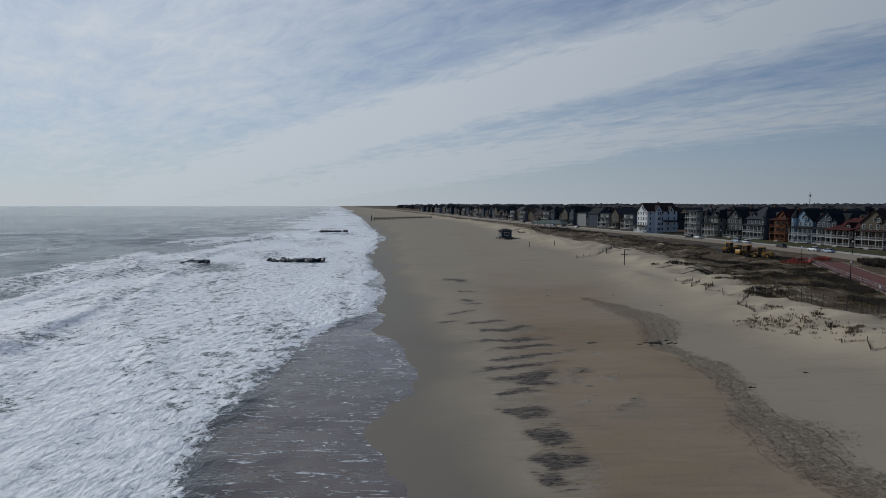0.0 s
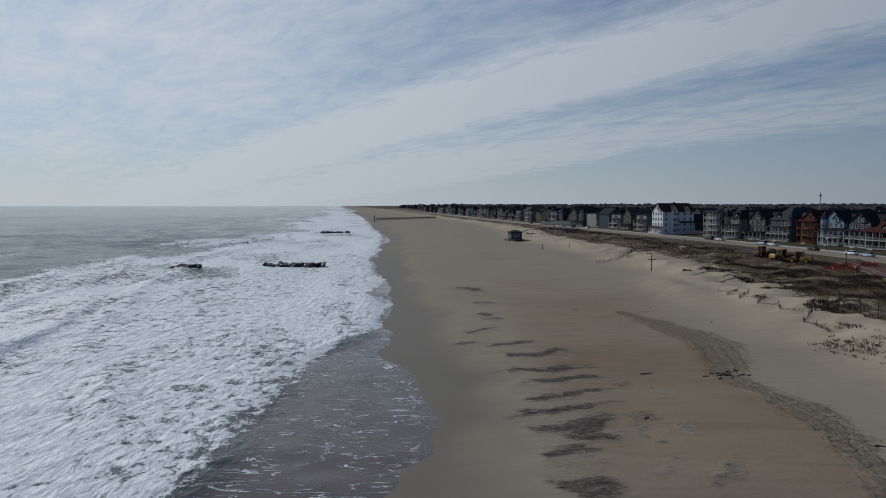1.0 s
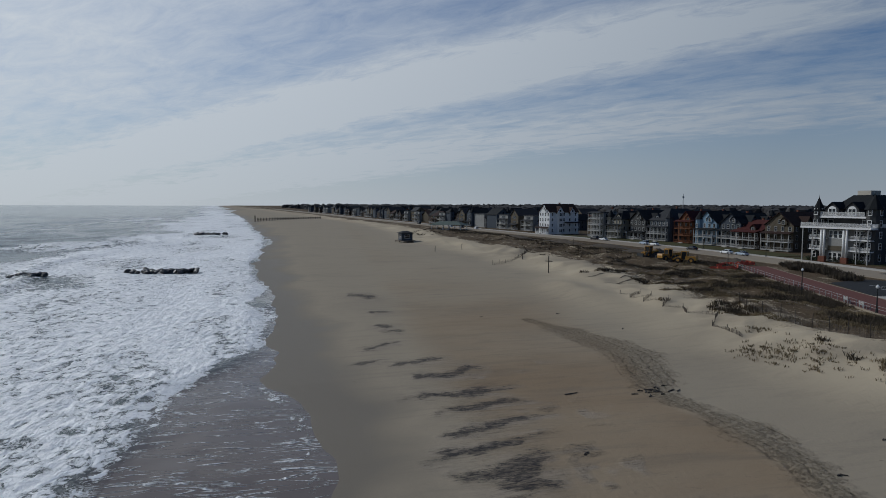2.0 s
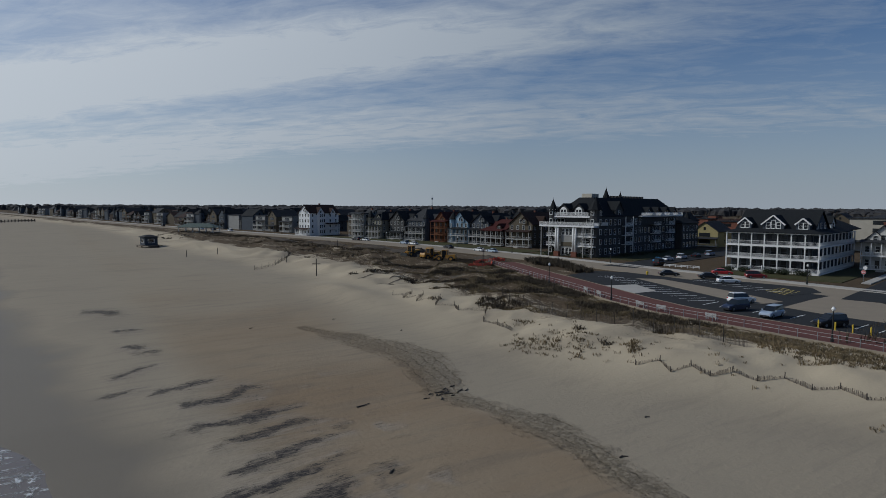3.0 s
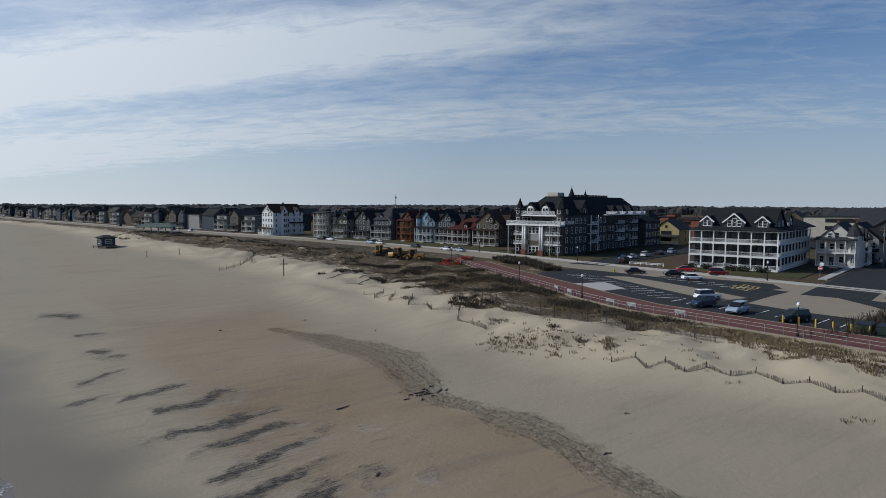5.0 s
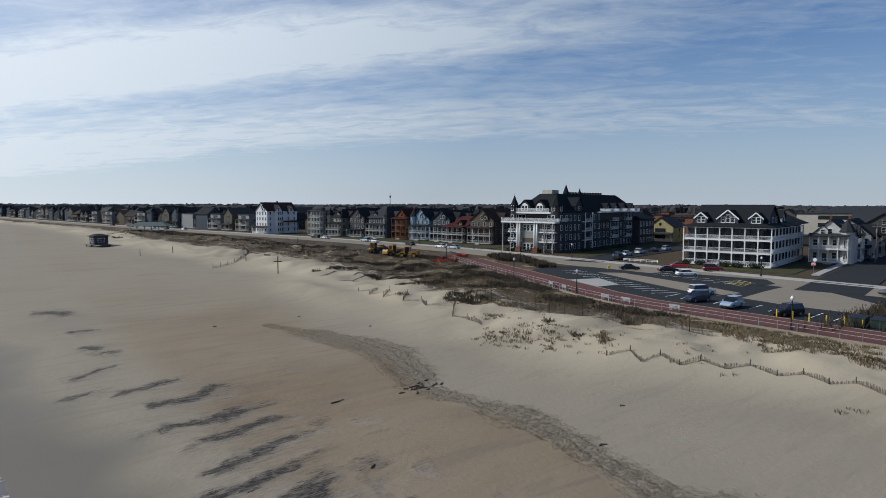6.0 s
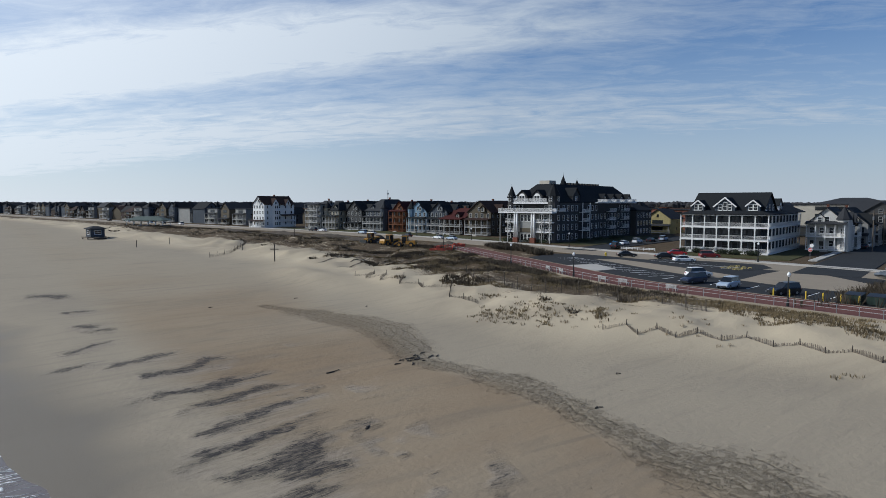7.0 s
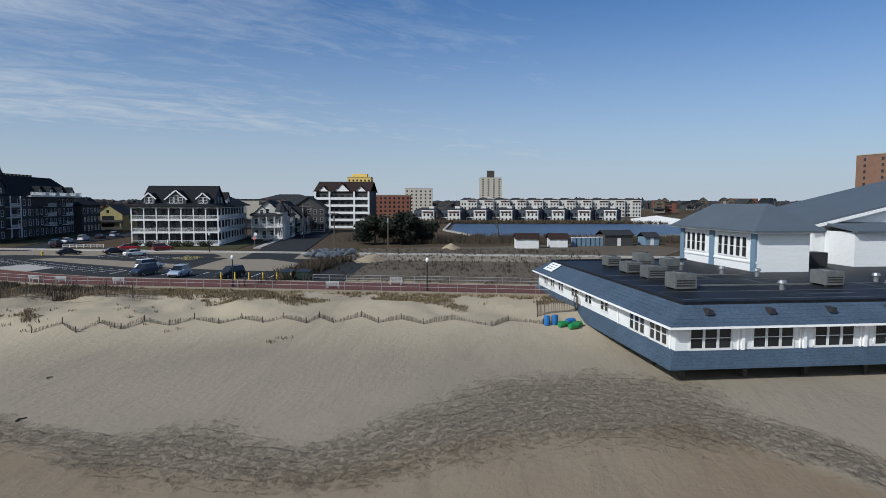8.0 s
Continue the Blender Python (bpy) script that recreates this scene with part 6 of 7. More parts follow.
# ---- slatted sand fences ----
def sand_fence(line, label, tall=0.72, posts_tall=0.85, step=0.15, sag=0.42, seed=1):
    r = random.Random(seed)
    f = thing("sand_fence", pose(0, 0, 0), label, "fence", "sand fences")
    s = Shape()
    me = Shape().tube(0, 0, -0.5, posts_tall, 0.055, 0.045, 6).mesh("post", WOOD_DARK)
    for (x0, y0), (x1, y1) in zip(line, line[1:]):
        length = math.hypot(x1 - x0, y1 - y0)
        k = max(1, round(length / 3.4))
        for i in range(k):
            x, y = x0 + (x1 - x0) * i / k, y0 + (y1 - y0) * i / k
            part("post", me, None, f, at=pose(x, y, gz(x, y), r.uniform(-5, 5), r.uniform(-5, 5), 0))
        n = int(length / step)
        for i in range(n):
            t = i / n
            x, y = x0 + (x1 - x0) * t, y0 + (y1 - y0) * t
            buried = sag * (0.5 + 0.5 * math.sin(i * 0.11 + x0)) * r.uniform(0.7, 1.2)
            z = gz(x, y) - 0.1
            dx_, dy_ = (x1 - x0) / length * 0.022, (y1 - y0) / length * 0.022
            hh = tall - buried + r.uniform(-0.06, 0.06)
            s.beam((x, y, z), (x + r.uniform(-0.05, 0.05), y + r.uniform(-0.05, 0.05), z + max(0.15, hh)), 0.045, 0.02)
    sl = part("slats", s, WOOD_GREY, f, "thin weathered slats")
    sl["kind"] = "stuff"
    return f


sand_fence([(49.6, 77.7), (51.8, 76.3), (50.8, 74.1), (53.2, 73.4), (52.9, 70.9), (55.2, 69.9), (55.3, 67.3), (58.2, 66.2), (56.8, 62.8), (59, 61.3), (57.6, 58.4), (59.2, 56.8), (57.8, 53.9), (60, 53.2), (58.3, 51.2), (60.4, 48.8), (58.8, 46.6), (60.3, 44.5), (59.1, 42), (61.5, 39.4), (59.4, 35.1), (62.2, 33.5), (60.4, 30), (61.9, 28.3)], "zigzag weathered slat fence half buried in sand", 0.62, 0.62, 0.11, 0.30, seed=1)
sand_fence([(51, 137), (53.5, 134), (50.5, 132), (53, 129), (50.5, 127), (53.5, 124), (51, 121.5), (53.5, 119.5), (52, 116), (55, 112.5), (50.5, 107), (49.6, 99)], "zigzag slat fence sunk in pale dune sand", seed=2)
sand_fence([(62.5, 118), (61.1, 114.4), (61, 106.5), (60.9, 94.5), (61.9, 85.5), (62.2, 79), (64, 73.7)], "tall thin slat fence along the dune crest", 1.3, 2.0, 0.14, 0.3, 3)
sand_fence([(62.5, 30.5), (64.5, 26.5), (68, 25.5)], "close slat fence beside the pavilion", 1.5, 1.8, 0.12, 0.1, 4)
sand_fence([(44, 205), (52, 212), (60, 225), (66, 240)], "broken slat fence in the dunes", 1.1, 1.4, 0.3, 0.4, 5)


# ---- dune grass and shrubs ----
def tufts(name, spots, mat, label, tall, blades=7, spread=0.28, width=0.05, seed=3):
    r = random.Random(seed)
    s = Shape()
    xs_, ys_ = np.array([p[0] for p in spots]), np.array([p[1] for p in spots])
    zs_ = ground_z(xs_, ys_)
    zs_ = np.where(xs_ > 100, np.maximum(zs_, STREET), zs_)
    for x, y, z in zip(xs_.tolist(), ys_.tolist(), zs_.tolist()):
        size = r.uniform(0.6, 1.3)
        for _ in range(blades):
            a, o = r.uniform(0, 6.283), r.uniform(0, spread) * size
            bx, by = x + math.cos(a) * o, y + math.sin(a) * o
            lean = r.uniform(0.1, 0.55) * tall * size
            b = r.uniform(0, 6.283)
            hx, hy = -math.sin(b) * width, math.cos(b) * width
            tx, ty, tz = bx + math.cos(a) * lean, by + math.sin(a) * lean, z + tall * size * r.uniform(0.6, 1.0)
            mx, my, mz = (bx + tx) / 2, (by + ty) / 2, z + (tz - z) * 0.62
            s.face_set([(bx - hx, by - hy, z - 0.05), (bx + hx, by + hy, z - 0.05), (mx + hx * 0.8, my + hy * 0.8, mz), (mx - hx * 0.8, my - hy * 0.8, mz), (tx, ty, tz)], [(0, 1, 2, 3), (3, 2, 4)])
    return solid(name, s, mat, label, "grass", kind="stuff")


GRASS_DRY = plain("dry_beach_grass", (0.15, 0.112, 0.058), 0.85, vary=0.8, grain=0.6, stain=0.15)
GRASS_DARK = plain("dark_dune_scrub", (0.055, 0.042, 0.026), 0.9, vary=0.9, grain=0.6, stain=0.12)
rg = random.Random(11)
dry, dark_ = [], []
for _ in range(90000):
    x, y = rg.uniform(44, 118), rg.uniform(26, 430) if rg.random() < 0.45 else rg.uniform(26, 190)
    toe = float(np.interp(y, TOE_Y, TOE_X))
    edge = float(np.interp(y, [-300, 100, 140, 175, 182, 260, 420], [74.6, 74.6, 90, 102, 104, 104, 80]))
    if not toe + 2 < x < edge:
        continue
    f = (x - toe) / max(1.0, edge - toe)
    patch = float(bumps(x, y, 6.5, 41)) * 0.6 + float(bumps(x, y, 2.3, 42)) * 0.4
    dense = np.interp(y, [26, 60, 85, 110, 190, 430], [0.98, 0.80, 0.66, 0.84, 0.76, 0.66])
    if patch < 1.06 - dense * (0.25 + 0.75 * f):
        continue
    (dark_ if patch + 0.35 * f > 0.86 and y > 84 else dry).append((x, y))
for cx, cy, n, r_ in ((46.7, 92.7, 40, 1.6), (51.4, 92.6, 30, 2.0), (50.3, 86.5, 50, 2.4), (53.7, 102.1, 20, 1.2), (48.6, 89.3, 40, 2.0), (54, 80, 10, 3), (56, 70, 14, 4), (47.5, 84, 8, 0.5), (52.5, 55, 6, 0.5)):
    dry += [(cx + rg.gauss(0, r_), cy + rg.gauss(0, r_)) for _ in range(n)]
tufts("beach_grass", dry, GRASS_DRY, "dry tan beach grass on the dunes", 0.34, 8, 0.48, 0.035)
tufts("dune_scrub", dark_, GRASS_DARK, "dark brown scrub on the inner dunes", 0.6, 8, 0.45, 0.045, 4)
island = [(rg.uniform(104, 126), rg.uniform(144, 181)) for _ in range(1600)]
island = [(x, y) for x, y in island if abs((x - 115) - (y - 162) * 0.55) < 6 and float(bumps(x, y, 5, 44)) > 0.35]
tufts("verge_scrub", island, GRASS_DARK, "dark scrub on the verge beside the car park", 1.1, 10, 0.5, 0.08, 5)


def leaf_mass(name, blobs, mat, label, category, leaf=0.35, per=220, seed=7, kind=""):
    """A crown or hedge of many small leaf clumps scattered through uneven lobes."""
    r = random.Random(seed)
    s = Shape()
    for cx, cy, cz, rx, ry, rz in blobs:
        for _ in range(per):
            d = Vector((r.gauss(0, 1), r.gauss(0, 1), r.gauss(0, 1))).normalized() * (r.random() ** 0.4)
            p = Vector((cx + d.x * rx, cy + d.y * ry, cz + d.z * rz))
            a = Vector((r.uniform(-1, 1), r.uniform(-1, 1), r.uniform(-0.6, 0.9))).normalized() * leaf * r.uniform(0.6, 1.4)
            b = a.cross(Vector((r.uniform(-1, 1), r.uniform(-1, 1), r.uniform(-1, 1)))).normalized() * leaf * 0.5
            s.face_set([tuple(p - a), tuple(p + b), tuple(p + a), tuple(p - b)], [(0, 1, 2, 3)])
    return s


EVERGREEN = plain("dark_evergreen", (0.013, 0.019, 0.011), 0.9, vary=0.9, grain=1.5, stain=0.3)
BRANCH = plain("bare_branches", (0.07, 0.055, 0.042), 0.9, vary=0.6)
HEDGE = plain("clipped_hedge", (0.028, 0.038, 0.018), 0.85, vary=0.8, grain=2.0)


def big_tree(x, y, size, seed):
    r = random.Random(seed)
    t = thing("evergreen_tree", pose(x, y, STREET), "dark spreading evergreen tree on the dirt lot", "tree", "evergreen trees")
    part("trunk", Shape().tube(0, 0, -0.2, size * 0.6, size * 0.035, size * 0.02, 8), WOOD_DARK, t)
    for i in range(5):
        a = i * 1.26 + r.uniform(-0.3, 0.3)
        part("limb", Shape().beam((0, 0, size * (0.25 + 0.06 * i)), (math.cos(a) * size * 0.4, math.sin(a) * size * 0.4, size * (0.45 + 0.08 * i)), size * 0.02), WOOD_DARK, t)
    blobs = [(r.uniform(-0.5, 0.5) * size, r.uniform(-0.5, 0.5) * size, size * r.uniform(0.22, 0.72), size * r.uniform(0.16, 0.3), size * r.uniform(0.16, 0.3), size * r.uniform(0.12, 0.22)) for _ in range(16)]
    part("crown", leaf_mass("crown", blobs, None, "", "", size * 0.05, 260, seed), EVERGREEN, t)
    return t


for x, y, sz, sd in ((165, 72.5, 9.0, 1), (169, 66, 10.0, 2), (173, 60.5, 7.5, 3)):
    big_tree(x, y, sz, sd)

for x, y, w_, d_ in ((148.6, 113, 1.3, 2.2), (147.8, 117, 1.2, 1.8), (147.2, 120, 1.3, 2.2), (145.8, 126, 1.2, 2.0), (145.0, 130, 1.1, 2.0), (142.5, 180, 1.2, 3.0), (141.6, 186, 1.2, 2.6), (140.0, 193, 1.2, 3.0), (158, 175.5, 4, 1.1), (168, 178, 5, 1.1), (182, 181.5, 5, 1.1)):
    sh = thing("shrub", pose(x, y, STREET), "dark clipped evergreen shrub beside the building", "shrub", "garden shrubs")
    part("stem", Shape().tube(0, 0, -0.1, 0.5, 0.06, n=6), WOOD_DARK, sh)
    part("foliage", leaf_mass("foliage", [(0, 0, 0.7, w_, d_, 0.65), (0.2, 0.4, 0.55, w_ * 0.8, d_ * 0.9, 0.55)], None, "", "", 0.2, 260, int(x * 10 + y)), HEDGE, sh)


def bare_tree(x, y, size, seed, label="bare winter tree with thin branches"):
    r = random.Random(seed)
    t = thing("bare_tree", pose(x, y, STREET), label, "tree", "bare trees")
    part("trunk", Shape().tube(0, 0, -0.2, size * 0.4, size * 0.028, size * 0.018, 7), BRANCH, t)
    s = Shape()
    ends = [(Vector((0, 0, size * 0.4)), Vector((0, 0, 1)), size * 0.30, size * 0.02)]
    for level in range(4):
        out = []
        for p, d, ln, th in ends:
            for _ in range(3):
                nd = (d + Vector((r.uniform(-1, 1), r.uniform(-1, 1), r.uniform(-0.2, 0.7))) * 0.75).normalized()
                q = p + nd * ln * r.uniform(0.6, 1.1)
                s.beam(p, q, max(th, 0.03))
                out.append((q, nd, ln * 0.62, th * 0.6))
        ends = out
    part("branches", s, BRANCH, t)
    return t


trees = [bare_tree(183, 58, 9, 1), bare_tree(190, 40, 8, 2), bare_tree(222, 141, 11, 3)]
for i in range(80):
    x, y = rg.uniform(150, 620), rg.uniform(215, 900)
    if x < float(road_x(y)) + 34:
        continue
    copy_thing(rng.choice(trees), pose(x, y, STREET, 0, 0, rg.uniform(0, 360)) @ Matrix.Scale(rg.uniform(0.8, 1.25), 4))
scrub = [(rg.uniform(150, 205), rg.uniform(-25, 85)) for _ in range(2600)]
scrub = [(x, y) for x, y in scrub if x > 160 + (y - 20) * 0.12 + 8 * float(bumps(x, y, 12, 51)) and not (150 < x < 182 and y < 40 and x < 186 - y * 0.55)]
tufts("lot_scrub", scrub, GRASS_DARK, "leafless brown brush between the dirt lot and lake", 1.7, 9, 0.9, 0.05, 8)
tufts("lot_weeds", [(rg.uniform(86, 150), rg.uniform(15, 74)) for _ in range(1500)], GRASS_DARK, "sparse weeds and brush on the dirt lot", 0.5, 5, 0.4, 0.05, 9)
tufts("kerb_brush", [(rg.gauss(100, 8), rg.gauss(67.5, 1.2)) for _ in range(380)], GRASS_DARK, "dark brush along the edge of the dirt lot", 1.5, 10, 0.6, 0.06, 10)


# ---- things on the beach ----
def rock_heap(name, x0, x1, y, z, n, size, mat, label, group, seed, depth=3.0):
    r = random.Random(seed)
    g = thing(name, pose((x0 + x1) / 2, y, z), label, "rocks", group)
    shapes = []
    for k in range(5):
        s = Shape()
        ring = []
        for lv, (zz, rr) in enumerate(((-0.5, 0.6), (-0.1, 1.0), (0.35, 0.8), (0.6, 0.35))):
            ring.append([(rr * r.uniform(0.75, 1.15) * math.cos(i * math.pi / 3.5), rr * r.uniform(0.75, 1.15) * math.sin(i * math.pi / 3.5), zz * r.uniform(0.8, 1.1)) for i in range(7)])
        shapes.append(loft(s, ring).mesh("rock", mat))
    for i in range(n):
        k = size * r.uniform(0.5, 1.2)
        at = pose(r.uniform(x0, x1) - (x0 + x1) / 2, r.gauss(0, depth / 3), r.uniform(-0.1, 0.35) * size, r.uniform(0, 40), r.uniform(0, 40), r.uniform(0, 360)) @ Matrix.Diagonal((k * r.uniform(0.8, 1.5), k, k * 0.8, 1))
        part("rock", shapes[i % 5], None, g, at=at)
    return g


rock_heap("rock_groyne", -58.5, -39, 214, -1.5, 60, 0.95, ROCK, "line of dark wet rocks standing in the surf", "sea rocks", 1)
rock_heap("rock_groyne", -87, -77, 210.5, -1.6, 18, 0.9, ROCK, "few dark wet rocks awash in the surf", "sea rocks", 2)
rock_heap("rock_groyne", -86, -65, 441, -1.5, 40, 1.3, ROCK, "distant line of dark rocks in the surf", "sea rocks", 3)
rock_heap("stone_pile", 119, 135, 73, STREET + 0.4, 95, 0.85, STONE_BLUE, "heap of blue-grey stones on the dirt lot", "stone piles", 4, 7)

pier = thing("pile_jetty", pose(0, 0, 0), "row of dark timber piles running into the sea", "jetty")
for i in range(26):
    t = i / 25
    x, y = -79 + 66 * t, 714 + 78 * t
    part("pile", Shape().tube(x, y, -4, 2.6 if i else 5.0, 0.55, n=7), WOOD_DARK, pier)
part("beam", Shape().beam((-77, 716, 1.2), (-13, 792, 1.2), 0.5, 0.6), WOOD_DARK, pier)

hut = thing("beach_hut", pose(32.3, 320, gz(32.3, 320), 0, 0, 12), "pale blue-grey lifeguard hut standing on the sand", "hut")
part("cabin", Shape().box(-2.6, -2.6, 0.9, 2.6, 2.6, 4.2), SIDING["greyblue"], hut)
part("roof", hip_roof(Shape(), -2.6, 2.6, -2.6, 2.6, 4.2, 0.9, 0.6, 0.3), ROOF_GREY, hut)
part("deck", Shape().box(-4.2, -3.2, 0.6, 3.2, 3.2, 0.9), WOOD_GREY, hut)
for sx in (-3.8, 2.8):
    for sy in (-2.8, 2.8):
        part("leg", Shape().box(sx - 0.15, sy - 0.15, -1.0, sx + 0.15, sy + 0.15, 0.6), WOOD_DARK, hut)
part("ramp", Shape().beam((3.2, 0, 0.75), (7.5, 0.5, 0.0), 1.6, 0.15), WOOD_GREY, hut)
window(hut, -2.61, 0, 1.9, 2.4, 1.4, "F"), window(hut, 0, -2.61, 1.9, 2.4, 1.4, "R")
part("boat", loft(Shape(), [[(-3.2, -6, 0.1), (-3.2, -5.9, 0.4), (-3.2, -6.1, 0.4)], [(-1.5, -6.7, 0.0), (-1.5, -5.3, 0.75), (-1.5, -6.9, 0.75)], [(1.8, -6.6, 0.0), (1.8, -5.4, 0.7), (1.8, -6.8, 0.7)]]), WOOD_DARK, hut, "dark upturned boat beside the hut")

gaz = thing("beach_shelter", pose(74, 430, STREET, 0, 0, -38 + 90), "open beach shelter with low green hip roof", "shelter")
part("roof", hip_roof(Shape(), -5, 5, -11, 11, 3.0, 2.2, 0.9, 0.1), plain("green_roof", (0.05, 0.075, 0.062), 0.7, vary=0.3), gaz)
part("floor", Shape().box(-5, -11, -0.3, 5, 11, 0.15), WALKWAY, gaz)
for i in range(6):
    for sx in (-4.6, 4.6):
        part("post", Shape().box(sx - 0.14, -10.6 + i * 4.24 - 0.14, 0.15, sx + 0.14, -10.6 + i * 4.24 + 0.14, 2.85), WHITE, gaz)

crossx = thing("wooden_cross_pole", pose(52.3, 180, gz(52.3, 180), 0, 0, 60), "dark wooden cross-shaped pole in the dune", "pole")
part("upright", Shape().box(-0.10, -0.10, -0.6, 0.10, 0.10, 4.3), WOOD_DARK, crossx)
part("crossbar", Shape().box(-0.07, -1.0, 2.9, 0.07, 1.0, 3.08), WOOD_DARK, crossx)
for x, y, hh in ((36, 258, 2.2), (47, 262, 2.2), (56, 214, 1.8), (88, 252, 3.0)):
    solid("wooden_post", Shape().tube(0, 0, -0.5, hh, 0.12, 0.1, 7), WOOD_DARK, "dark weathered post standing in the sand", "post", "beach posts", m=pose(x, y, gz(x, y)))
stick = solid("driftwood", Shape().beam((-0.7, 0, 0.04), (0.15, 0.08, 0.07), 0.09).beam((0.15, 0.08, 0.07), (0.75, 0.3, 0.1), 0.06), WOOD_DARK, "dark driftwood branch lying on the sand", "driftwood", "driftwood", m=pose(20.6, 84.8, gz(20.6, 84.8)))
rd = random.Random(21)
for i in range(24):
    x, y = (28.6 + rd.gauss(0, 1.3), 83.6 + rd.gauss(0, 0.9)) if i < 18 else (rd.uniform(14, 44), rd.uniform(40, 130))
    a, ln = rd.uniform(-30, 50), rd.uniform(0.15, 0.5) if i < 18 else rd.uniform(0.15, 0.4)
    solid("driftwood", Shape().beam((-ln, 0, 0.04), (0, rd.uniform(-0.1, 0.1), 0.07), 0.09).beam((0, 0, 0.07), (ln * 0.8, rd.uniform(-0.25, 0.25), 0.05), 0.06), WOOD_DARK, "dark stick of driftwood on the sand", "driftwood", "driftwood", m=pose(x, y, gz(x, y), 0, 0, a))

PLASTIC = {"blue": plain("blue_plastic", (0.02, 0.13, 0.36), 0.4), "green": plain("green_plastic", (0.02, 0.2, 0.06), 0.4)}
for x, y, c_, lying in ((60.2, 29.6, "blue", 0), (60.5, 28.8, "blue", 0), (59.7, 28.4, "green", 1), (59.2, 27.4, "green", 1), (59.9, 27.0, "green", 1), (60.7, 27.6, "blue", 1)):
    z = gz(x, y)
    b = thing("barrel", pose(x, y, z + (0.32 if lying else 0), 90 if lying else 0, 0, 35), f"{c_} plastic barrel {'lying' if lying else 'standing'} on the sand", "barrel", "plastic barrels")
    part("drum", Shape().tube(0, 0, 0, 0.3, 0.28, 0.31, 14).tube(0, 0, 0.3, 0.62, 0.31, 0.31, 14).tube(0, 0, 0.62, 0.92, 0.31, 0.28, 14), PLASTIC[c_], b)
    part("rim", Shape().tube(0, 0, 0.92, 0.97, 0.29, 0.29, 14), PLASTIC[c_], b)


# ---- earth works ----
DIGGER = plain("digger_yellow", (0.36, 0.18, 0.02), 0.5, vary=0.35)


def loader(m):
    d = thing("wheel_loader", m, "yellow wheel loader parked by the dune works", "loader", "earth movers")
    part("rear_body", Shape().cross_y([(-3.2, 0.9), (-0.3, 0.9), (-0.3, 1.9), (-3.0, 2.1), (-3.2, 1.6)], -1.0, 1.0), DIGGER, d)
    cab = part("cab", Shape().box(-0.6, -0.8, 1.2, 0.9, 0.8, 3.2), GLASS, d)
    part("cab_roof", Shape().box(-0.75, -0.95, 3.2, 1.05, 0.95, 3.35), DIGGER, cab)
    for sx in (-0.6, 0.9):
        for sy in (-0.8, 0.8):
            part("cab_post", Shape().box(sx - 0.06, sy - 0.06, 1.2, sx + 0.06, sy + 0.06, 3.2), DIGGER, cab)
    part("front_body", Shape().box(0.9, -0.7, 0.8, 2.4, 0.7, 1.6), DIGGER, d)
    for sy in (-0.55, 0.55):
        part("arm", Shape().beam((1.6, sy, 1.7), (3.8, sy, 0.7), 0.18, 0.32), DIGGER, d)
    part("bucket", Shape().cross_y([(3.6, 0.1), (4.8, 0.05), (4.7, 0.25), (4.0, 0.35), (3.9, 1.2), (3.6, 1.2)], -1.3, 1.3), BLACK_METAL, d)
    for x in (-2.0, 1.7):
        for sy in (-1.05, 1.05):
            wh = part("wheel", Shape().tube(0, 0, -0.27, 0.27, 0.78, n=16), RUBBER, d, at=pose(x, sy, 0.78, 90, 0, 0))
            part("rim", Shape().tube(0, 0, -0.29, 0.29, 0.4, n=12), DIGGER, wh)
    return d


ld = loader(pose(94.5, 207, gz(94.5, 207), 0, 0, 200))
copy_thing(ld, pose(98.4, 202, gz(98.4, 202), 0, 0, 160))
copy_thing(ld, pose(96.8, 190.5, gz(96.8, 190.5), 0, 0, 130))
copy_thing(ld, pose(94.8, 196.5, gz(94.8, 196.5), 0, 0, 15))


def heap(name, cx, cy, rx, ry, hh, mat, label, seed, turn=0, rough=0.35):
    """A mound of loose earth with an uneven skin."""
    n, rings = 26, 9
    v, f = [], []
    for k in range(rings):
        q = k / (rings - 1)
        for i in range(n):
            a = 2 * math.pi * i / n
            w = 1 + 0.25 * (float(bumps(math.cos(a) * 3 + seed, math.sin(a) * 3, 1.3, seed)) - 0.5)
            x, y = rx * w * (1 - q) * math.cos(a), ry * w * (1 - q) * math.sin(a)
            v.append((x, y, -0.3 + (hh + 0.3) * (q ** 0.8) * (0.8 + rough * float(bumps(x + seed * 9, y, 1.1, seed)))))
    for k in range(rings - 1):
        for i in range(n):
            j = (i + 1) % n
            f.append((k * n + i, k * n + j, (k + 1) * n + j, (k + 1) * n + i))
    s = Shape().face_set(v, f)
    return solid(name, s, mat, label, "earth mound", "earth mounds", m=pose(cx, cy, min(gz(cx, cy), STREET), 0, 0, turn))


SOIL = plain("dark_soil", (0.045, 0.035, 0.025), 0.95, vary=0.8, grain=3.0, bump=0.1)
TAN_SOIL = plain("tan_soil", (0.30, 0.24, 0.16), 0.95, vary=0.4, grain=3.0, bump=0.1)
heap("earth_mound", 98, 209, 7, 4, 3.4, SOIL, "dark heap of dug earth behind the loaders", 3, 30)
heap("earth_mound", 103, 226, 14, 3, 1.6, SOIL, "long low bank of dug dune earth", 4, 103)
heap("earth_mound", 103, 252, 16, 3, 1.7, SOIL, "long low bank of brown earth beside the road", 5, 100)
heap("earth_mound", 96, 284, 16, 3, 1.7, SOIL, "long low bank of brown earth beside the road", 6, 107)
